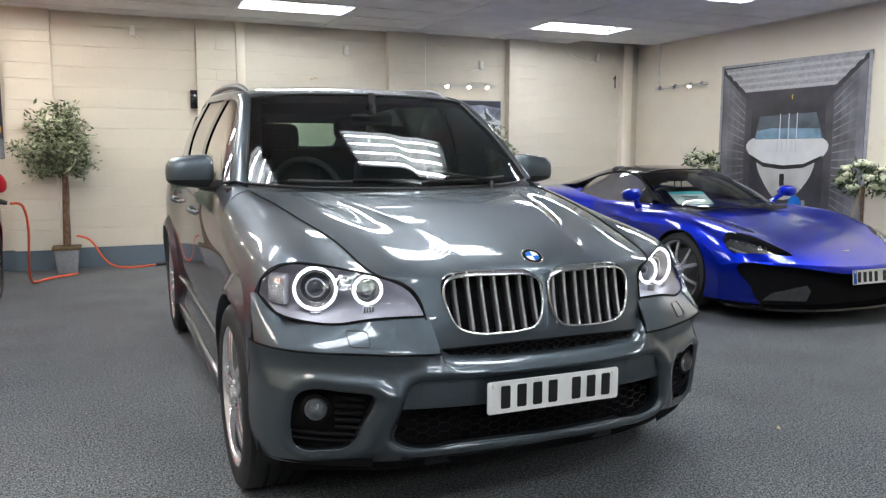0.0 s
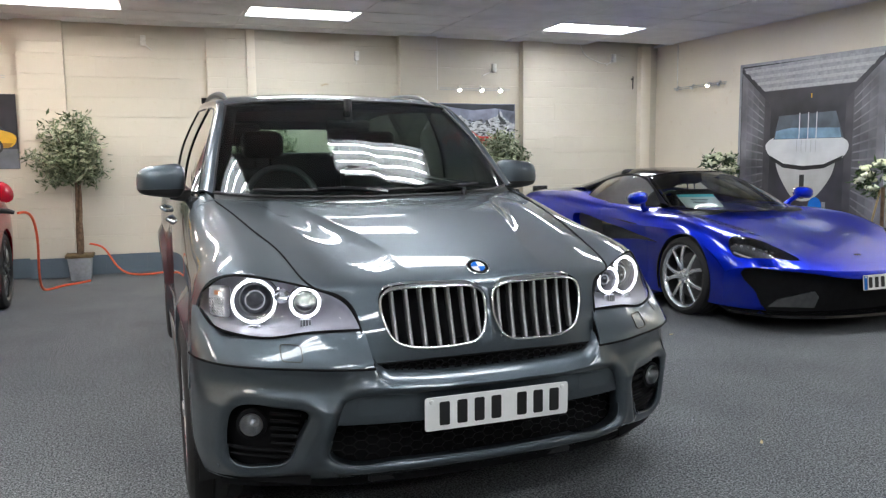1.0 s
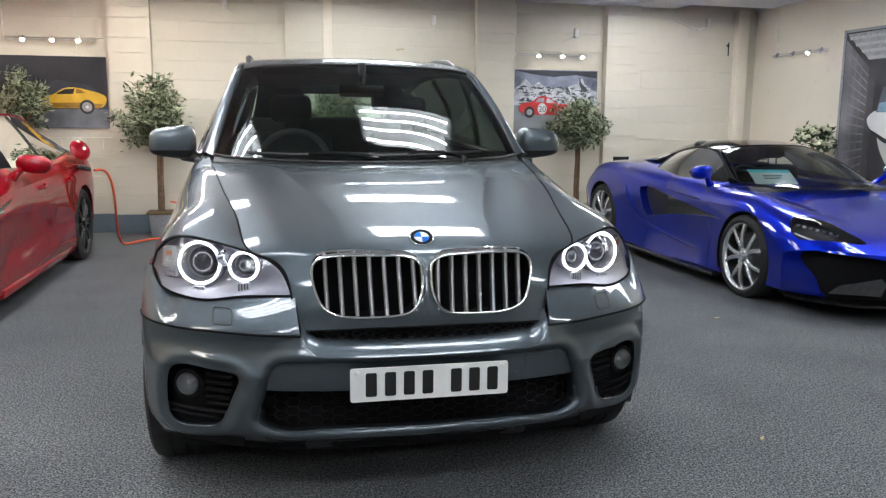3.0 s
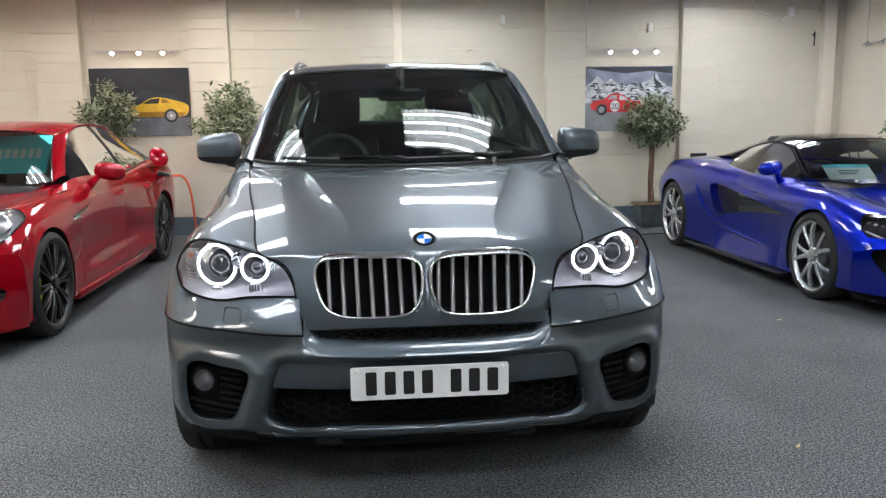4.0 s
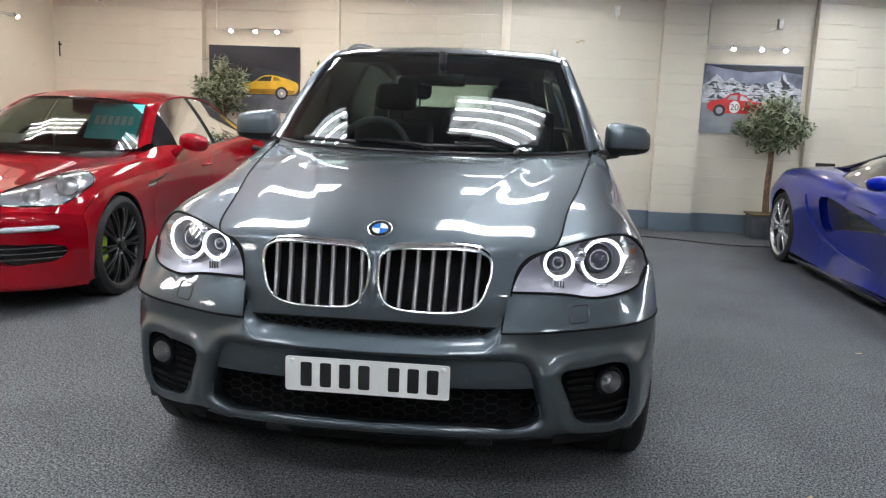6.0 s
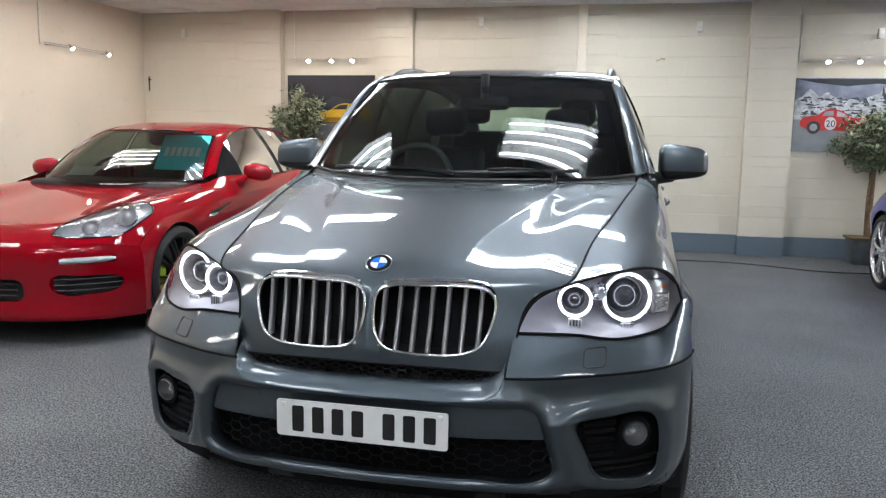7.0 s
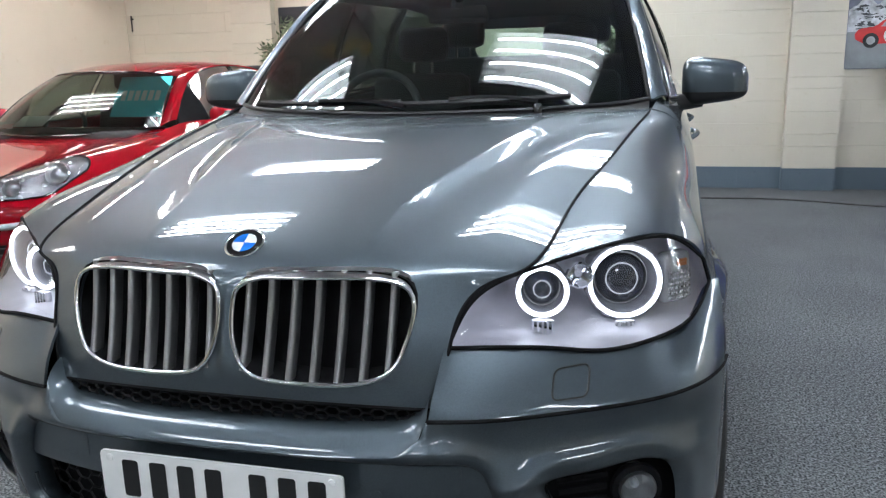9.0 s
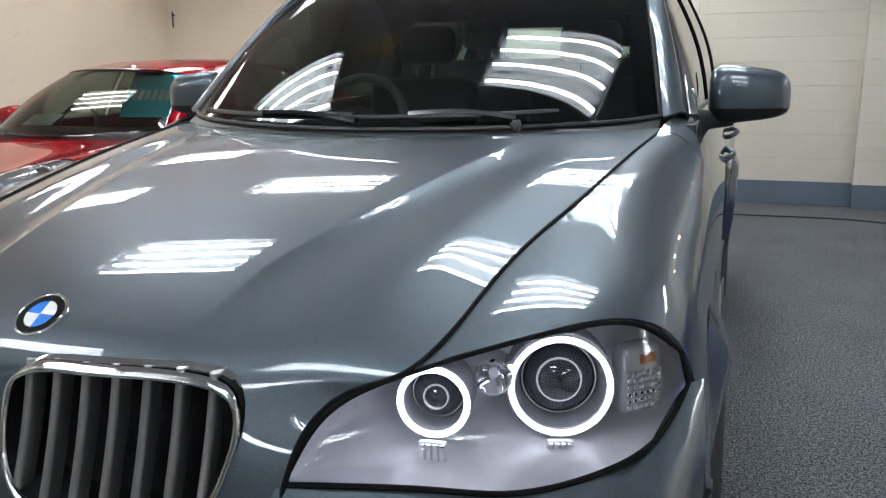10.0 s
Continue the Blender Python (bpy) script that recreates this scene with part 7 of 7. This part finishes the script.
# ---- picture lights: two rods with small spot lamps, fed by a conduit from the ceiling ----
def picture_light(line, lamps, feed, out):
    """line: its two ends; lamps: shares along it; feed: the point where the conduit comes down; out: away from the wall."""
    ob = thing("picture_light", "steel rail with small lit spot lamps on the wall", "picture light", group="picture lights")
    a, b, o = Vector(line[0]), Vector(line[1]), Vector(out)
    for dz in (0.0, 0.022):
        part("rod", tube(B(), [a + Vector((0, 0, dz)), b + Vector((0, 0, dz))], 0.005, 6), M_STEEL, ob)
    for q in (0.08, 0.92):
        p = a + (b - a) * q
        part("bracket", tube(B(), [p - o * 0.06, p, p + Vector((0, 0, 0.022))], 0.006, 6), M_STEEL, ob)
    for q, lit in lamps:
        p = a + (b - a) * q + o * 0.03
        d = Vector((0, 0, -0.75)) + o * 0.65
        d.normalize()
        m = Matrix.Translation(p) @ d.to_track_quat("Z", "Y").to_matrix().to_4x4()
        lamp = part("spot_lamp", spin(B(), [(0.0, -0.05), (0.014, -0.05), (0.016, -0.02), (0.028, 0.012), (0.026, 0.012), (0.012, -0.012), (0.0, -0.014)], 18, m), M_STEEL, ob)
        part("bulb", egg(B(), m @ Vector((0, 0, 0.004)), 0.021, 0.021, 0.021, 1.0, 0, 12), M_BULB if lit else M_TRAY, lamp, "glowing bulb" if lit else "unlit bulb")
    f = Vector(feed)
    part("conduit", tube(B(), [f, Vector((f.x, f.y, CEIL))], 0.008, 6), M_WHITEBOX, ob)
    return ob


picture_light([(-3.46, 7.6, 2.24), (-2.46, 7.6, 2.24)], [(0.22, True), (0.53, True), (0.81, True)], (-3.46, 7.655, 2.24), (0, -1, 0))
picture_light([(2.62, 7.6, 2.205), (3.63, 7.6, 2.205)], [(0.26, True), (0.58, True), (0.85, True)], (2.6, 7.655, 2.205), (0, -1, 0))
picture_light([(5.98, 7.16, 2.225), (5.98, 6.08, 2.225)], [(0.1, False), (0.4, False), (0.70, True), (0.9, False)], (6.035, 7.16, 2.225), (-1, 0, 0))
picture_light([(X0 + 0.07, 5.69, 2.265), (X0 + 0.07, 6.85, 2.255)], [(0.36, True), (0.94, True)], (X0 + 0.015, 5.69, 2.265), (1, 0, 0))


# ---- small fittings on the wall ----
def wall_sensor(x, z, arm):
    ob = thing("wall_sensor", "small white plastic sensor on a short arm high on the wall", "sensor", pose(x, Y1, z), group="wall sensors")
    part("case", box(B(), -0.03, 0.03, -0.10, -0.05, -0.055, 0.06, 0.008), M_WHITEBOX, ob)
    part("arm", tube(B(), [(0, 0, -0.03), (0, -0.05, -0.03), (arm, -0.06, -0.10)], 0.009, 6), M_WHITEBOX, ob)


for x, z, arm in ((-1.02, 2.69, 0.09), (1.5, 2.60, 0.0), (5.265, 2.69, -0.12), (3.396, 2.50, -0.16), (-4.99, 2.60, 0.1)):
    wall_sensor(x, z, arm)
ob = thing("wall_hook", "small bent metal hook on the wall", "hook", pose(1.1, Y1, 2.25))
part("hook", tube(B(), [(0.04, 0, 0.0), (0.03, -0.04, -0.01), (0.0, -0.06, 0.0), (-0.05, -0.06, -0.03), (-0.06, -0.06, -0.01)], 0.007, 6), M_CANE, ob)
ob = thing("pipe_cover", "narrow cream boxed cover screwed to the pier", "cover")
bm = box(B(), 0.135, 0.24, 7.585, 7.612, 1.9, CEIL, 0.004)
part("cover_board", bm, M_PLASTER, ob)
for z in (2.10, 2.42):
    for x in (0.155, 0.22):
        part("screw", spin(B(), [(0.0, 0.0), (0.006, 0.0), (0.005, 0.003), (0.0, 0.003)], 8, Matrix.Translation((x, 7.585, z)) @ pose(0, 0, 0, 90, 0, 0)), M_STEEL, ob)
ob = thing("wall_socket", "black slotted box let into the side of a pier", "socket")
part("box", box(B(), -0.405, -0.325, 7.59, 7.665, 1.835, 2.05, 0.006), M_GLOSSBLACK, ob)
ob = thing("vent_box", "small black vent low on the pier", "vent")
part("frame", box(B(), 3.955, 4.175, 7.52, 7.549, 0.81, 0.91, 0.006), M_GLOSSBLACK, ob)
for k in range(4):
    part("slat", box(B(), 3.965, 4.165, 7.512, 7.521, 0.822 + 0.022 * k, 0.834 + 0.022 * k), M_BLACK, ob)
for x, za, zb in ((5.812, 1.07, 1.36), (5.62, 2.27, 2.45), (-5.555, 1.86, 2.05)):
    ob = thing("wall_rod", "thin black rod fixed upright to the wall", "rod")
    part("rod", tube(B(), [(x, Y1 - 0.03, za), (x, Y1 - 0.03, zb)], 0.009, 8), M_CABLE, ob)
    part("clip", box(B(), x - 0.014, x + 0.014, Y1 - 0.03, Y1 - 0.001, zb - 0.05, zb - 0.03), M_CABLE, ob)
ob = thing("hanging_wire", "loose grey wire drooping from the ceiling edge", "wire")
part("wire", tube(B(), [tuple(q) for q in smooth_line([(4.75, Y1 - 0.02, CEIL), (4.82, Y1 - 0.02, 2.74), (4.98, Y1 - 0.02, 2.66), (5.14, Y1 - 0.02, 2.62), (5.25, Y1 - 0.04, 2.63)], 16)], 0.008, 6), M_WHITEBOX, ob)
bm = box(B(), 5.71, 5.87, 7.56, Y1 - 0.001, 0.0, CEIL, 0.004)
tagged(part("trim", bm, M_PLASTER), "cream boxed-in pipe in the corner", "pipe box", kind="structure")


# ---- trees in pots ----
def leafy(bm, tips, per, size, spread, rng):
    inner = []
    for tip in tips:
        for _ in range(per):
            p = Vector(tip) + Vector((rng.gauss(0, spread), rng.gauss(0, spread), rng.gauss(0, spread * 0.8)))
            d = Vector((rng.gauss(0, 1), rng.gauss(0, 1), rng.gauss(-0.1, 0.7))).normalized()
            w = d.cross(Vector((rng.gauss(0, 0.5), rng.gauss(0, 0.5), 1))).normalized()
            n = d.cross(w)
            L, W = size * rng.uniform(0.7, 1.3), size * rng.uniform(0.16, 0.23)
            for k, lift, mi in ((1.0, 0.0, 0), (0.76, 0.0012, 1)):
                q = [p + d * (L * (0.5 - 0.5 * k)), p + d * (L * 0.45) + w * (W * k) + n * 0.004, p + d * (L * (0.5 + 0.5 * k)) - n * 0.008 * k, p + d * (L * 0.45) - w * (W * k) + n * 0.004]
                for sgn in ((1, -1) if mi else (1,)):
                    f = bm.faces.new([bm.verts.new(v + n * lift * sgn) for v in q])
                    f.material_index = mi
    return bm


def potted_tree(x, y, crown_z, rx, rz, pot, lean, seed, label):
    rng = random.Random(seed)
    ob = thing("potted_tree", label, "plant", pose(x, y, 0), group="potted trees")
    if pot:
        p = part("pot", box(B(), -0.125, 0.125, -0.125, 0.125, 0.0, 0.27, 0.02, 2), M_POT, ob, "square grey plastic pot")
        for v in p.data.vertices:
            k = 0.82 + 0.18 * v.co.z / 0.27
            v.co.x, v.co.y = v.co.x * k, v.co.y * k
        part("rim", box(B(), -0.145, 0.145, -0.145, 0.145, 0.262, 0.295, 0.008), M_MOSS, ob)
    else:
        p = part("pot", box(B(), -0.19, 0.19, -0.15, 0.15, 0.0, 0.285, 0.02, 2), M_SLATEPOT, ob, "dark slate trough")
        for v in p.data.vertices:
            k = 0.84 + 0.16 * v.co.z / 0.285
            v.co.x, v.co.y = v.co.x * k, v.co.y * k
        part("rim", box(B(), -0.21, 0.21, -0.17, 0.17, 0.278, 0.30, 0.008), M_MOSS, ob)
    top = crown_z - rz * 0.55
    for k in range(3):
        a = 2.1 * k
        line = [(0.022 * math.cos(a + 2.6 * q) + lean * math.sin(2.5 * q), 0.022 * math.sin(a + 2.6 * q), 0.27 + (top - 0.27) * q) for q in np.linspace(0, 1, 14)]
        part("stem", tube(B(), line, 0.018, 7, radii=[0.022 - 0.008 * q for q in np.linspace(0, 1, 14)]), M_BARK, ob)
    base = Vector((lean * math.sin(2.5), 0, top))
    tips = []
    bm = B()
    for k in range(46):
        u, th = rng.uniform(-0.85, 1), rng.uniform(0, 2 * math.pi)
        r = math.sqrt(1 - u * u) * rng.uniform(0.45, 1.02)
        tip = Vector((r * rx * math.cos(th), r * rx * math.sin(th) * 0.9, crown_z + u * rz * rng.uniform(0.75, 1.05)))
        mid = base.lerp(tip, 0.5) + Vector((0, 0, -0.03))
        tube(bm, [tuple(v) for v in smooth_line([tuple(base), tuple(mid), tuple(tip)], 6)], 0.004, 4, radii=[0.008, 0.006, 0.005, 0.004, 0.003, 0.002])
        tips += [tip, base.lerp(tip, 0.75), base.lerp(tip, 0.55)]
    part("branches", bm, M_BARK, ob)
    bm = leafy(B(), tips, 24, 0.084, 0.047, rng)
    crown = part("crown", bm, M_LEAFEDGE, ob, "cream-edged green leaves")
    crown.data.materials.append(M_LEAF)
    return ob


M_LEAFEDGE = leaf_material("leaf_edge", (0.26, 0.29, 0.17), (0.48, 0.50, 0.36))
M_LEAF = leaf_material("leaf_heart", (0.035, 0.072, 0.028), (0.115, 0.165, 0.078))
potted_tree(-1.80, 7.28, 1.40, 0.46, 0.40, True, 0.02, 11, "artificial variegated fig tree with a ball crown in a grey pot")
potted_tree(3.37, 7.32, 1.34, 0.42, 0.31, False, -0.01, 12, "artificial variegated fig tree with a ball crown beside a poster")
potted_tree(-3.22, 7.22, 1.53, 0.38, 0.31, False, 0.01, 13, "artificial variegated fig tree with a ball crown behind the red car")

potted_tree(0.28, 7.25, 1.40, 0.44, 0.36, False, 0.01, 14, "artificial variegated fig tree with a ball crown behind the grey car")


def flower_stand(x, y, z, r, seed):
    rng = random.Random(seed)
    ob = thing("flower_stand", "bunch of cream artificial roses on a tall stand", "flowers", pose(x, y, 0), group="flower stands")
    part("pole", tube(B(), [(0, 0, 0.02), (0.01, 0, z * 0.5), (0, 0, z - r * 0.4)], 0.018, 8), M_BARK, ob)
    part("foot", spin(B(), [(0.0, 0.0), (0.14, 0.0), (0.13, 0.02), (0.03, 0.035), (0.0, 0.035)], 24), M_BLACK, ob)
    part("cane", tube(B(), [(-0.02, 0.25, 0.02), (0.0, 0.03, z - r * 0.5)], 0.011, 6), M_CANE, ob)
    tips = []
    for k in range(26):
        u, th = rng.uniform(-0.6, 1), rng.uniform(0, 2 * math.pi)
        q = math.sqrt(1 - u * u)
        c = Vector((q * r * math.cos(th) * 0.9, q * r * math.sin(th), z + u * r * 0.75))
        bm = B()
        for j in range(9):
            a, rr = 2.4 * j, 0.010 + 0.0038 * j
            egg(bm, c + Vector((rr * math.cos(a) * 1.1, rr * math.sin(a) * 1.1, rng.uniform(-0.016, 0.016))), 0.026, 0.026, 0.018, 0.9, rng.uniform(-40, 40), 7)
        part("rose", bm, M_PETAL, ob)
        tips.append(c * 1.0 + Vector((0, 0, -0.01)))
    part("leaves", leafy(B(), [t * 0.97 + Vector((0, 0, z * 0.03 - 0.02)) for t in tips], 18, 0.07, 0.035, rng), M_FLOWERLEAF, ob)
    return ob


flower_stand(5.70, 5.84, 1.20, 0.20, 21)
flower_stand(5.66, 3.40, 1.08, 0.22, 22)


# ---- cables and litter on the carpet ----
def cable(name, pts, r, mat, label, n=60):
    ob = thing(name, label, "cable")
    part("lead", tube(B(), [tuple(q) for q in smooth_line(pts, n)], r, 8), mat, ob)
    return ob


cable("charging_cable", [(-2.16, 5.64, 0.87), (-2.10, 5.76, 0.86), (-2.06, 5.95, 0.66), (-2.09, 6.2, 0.3), (-2.10, 6.42, 0.07), (-2.07, 6.62, 0.014), (-1.93, 6.86, 0.013), (-1.80, 6.98, 0.013), (-1.70, 7.10, 0.013)], 0.012, M_ORANGE, "orange charging cable from the red car to the floor")
ob = cable("extension_cable", [(-1.70, 7.33, 0.40), (-1.58, 7.33, 0.36), (-1.46, 7.34, 0.18), (-1.34, 7.36, 0.05), (-1.2, 7.37, 0.013), (-1.02, 7.38, 0.013), (-0.86, 7.37, 0.03)], 0.011, M_ORANGE, "orange extension lead over the carpet behind a pot")
part("connector", tube(B(), [(-0.88, 7.37, 0.03), (-0.80, 7.37, 0.035), (-0.74, 7.37, 0.04)], 0.02, 8), M_CABLE, ob, "black connector")
cable("floor_cable", [(0.2, 6.96, 0.007), (1.25, 6.9, 0.007), (2.06, 6.87, 0.007), (2.8, 6.58, 0.007), (3.35, 6.62, 0.007)], 0.007, M_CABLE, "thin black cable lying across the carpet")
for x, y, r in ((2.525, 2.467, 0.4), (1.552, 0.467, 1.2)):
    ob = thing("fallen_leaf", "small dry yellow leaf on the carpet", "leaf", pose(x, y, 0.004, 0, 0, 40 * r))
    part("blade", prism(B(), [(-0.022, 0.0), (-0.007, 0.008), (0.018, 0.004), (0.026, 0.0), (0.014, -0.006), (-0.009, -0.007)], 0.002, lambda a, b, c: (a, b, c + 20 * b * b + 6 * a * a)), M_CANE, ob)

# ---- piers and the blocks of the north wall ----
COURSE, LONG, GAP = 0.2275, 0.455, 0.0022


def block_mesh(name, w, h, d, mat):
    """A block seen from -y: chamfered face, open at the back; its corner at the origin."""
    e, f = 0.0032, 0.0003
    pts = [(0, d, 0), (w, d, 0), (w, d, h), (0, d, h), (0, e, 0), (w, e, 0), (w, e, h), (0, e, h), (f, 0, e), (w - f, 0, e), (w - f, 0, h - e), (f, 0, h - e)]
    quads = [(8, 9, 10, 11), (4, 5, 9, 8), (5, 6, 10, 9), (6, 7, 11, 10), (7, 4, 8, 11), (0, 1, 5, 4), (1, 2, 6, 5), (2, 3, 7, 6), (3, 0, 4, 7)]
    me = bpy.data.meshes.new(name)
    me.from_pydata(pts, [], quads)
    me.materials.append(mat)
    return me


MESHES = {}


def block(w, h, d, mat):
    key = (round(w, 3), round(h, 3), round(d, 3), mat.name)
    if key not in MESHES:
        MESHES[key] = block_mesh("block", w, h, d, mat)
    return MESHES[key]


rng = random.Random(7)
k, z = 0, 0.0
while z < CEIL - 0.01:
    h = min(COURSE, CEIL + 0.05 - z)
    x = X0 - (LONG / 2 if k % 2 else 0)
    while x < X1:
        a, b = max(x, X0), min(x + LONG, X1)
        if b - a > 0.03:
            ob = new("block", block(b - a, h - GAP * rng.choice((0.05, 0.15, 0.3, 0.8)), 0.062, M_PLINTH if k == 0 else M_BLOCK))
            ob.location = (a, Y1 + rng.uniform(-0.0012, 0.0022), z)
            ob.parent = WALL_N
        x += LONG
    z += COURSE
    k += 1

for n, (xa, xb, face) in enumerate(((-4.135, -3.61, 7.55), (-2.335, -1.865, 7.55), (-0.325, 0.59, 7.612), (2.055, 2.56, 7.55), (3.81, 4.265, 7.55))):
    core = box(B(), xa + 0.006, xb - 0.006, face + 0.012, Y1 + 0.001, 0.0, CEIL + 0.02)
    pier = tagged(part("pier", core, M_BLOCK), "cream painted block pier standing out from the wall", "pier", kind="structure")
    z, k = 0.0, 0
    while z < CEIL:
        h = COURSE * ((1.0, 0.55, 1.0, 1.0, 0.5, 1.0, 0.75)[(k + 2 * n) % 7] if k else 1.0)
        h = min(h, CEIL + 0.03 - z)
        cuts = [xa, xb] if xb - xa < 0.6 else [xa, xa + LONG * (0.5 if k % 2 else 1.0), xb]
        for a, b in zip(cuts, cuts[1:]):
            ob = new("block", block(b - a - 0.001, h - 0.002, Y1 - face - 0.002, M_PLINTH if k == 0 else M_BLOCK))
            ob.location = (a, face + rng.uniform(-0.0015, 0.0015), z)
            ob.parent = pier
        z += h
        k += 1
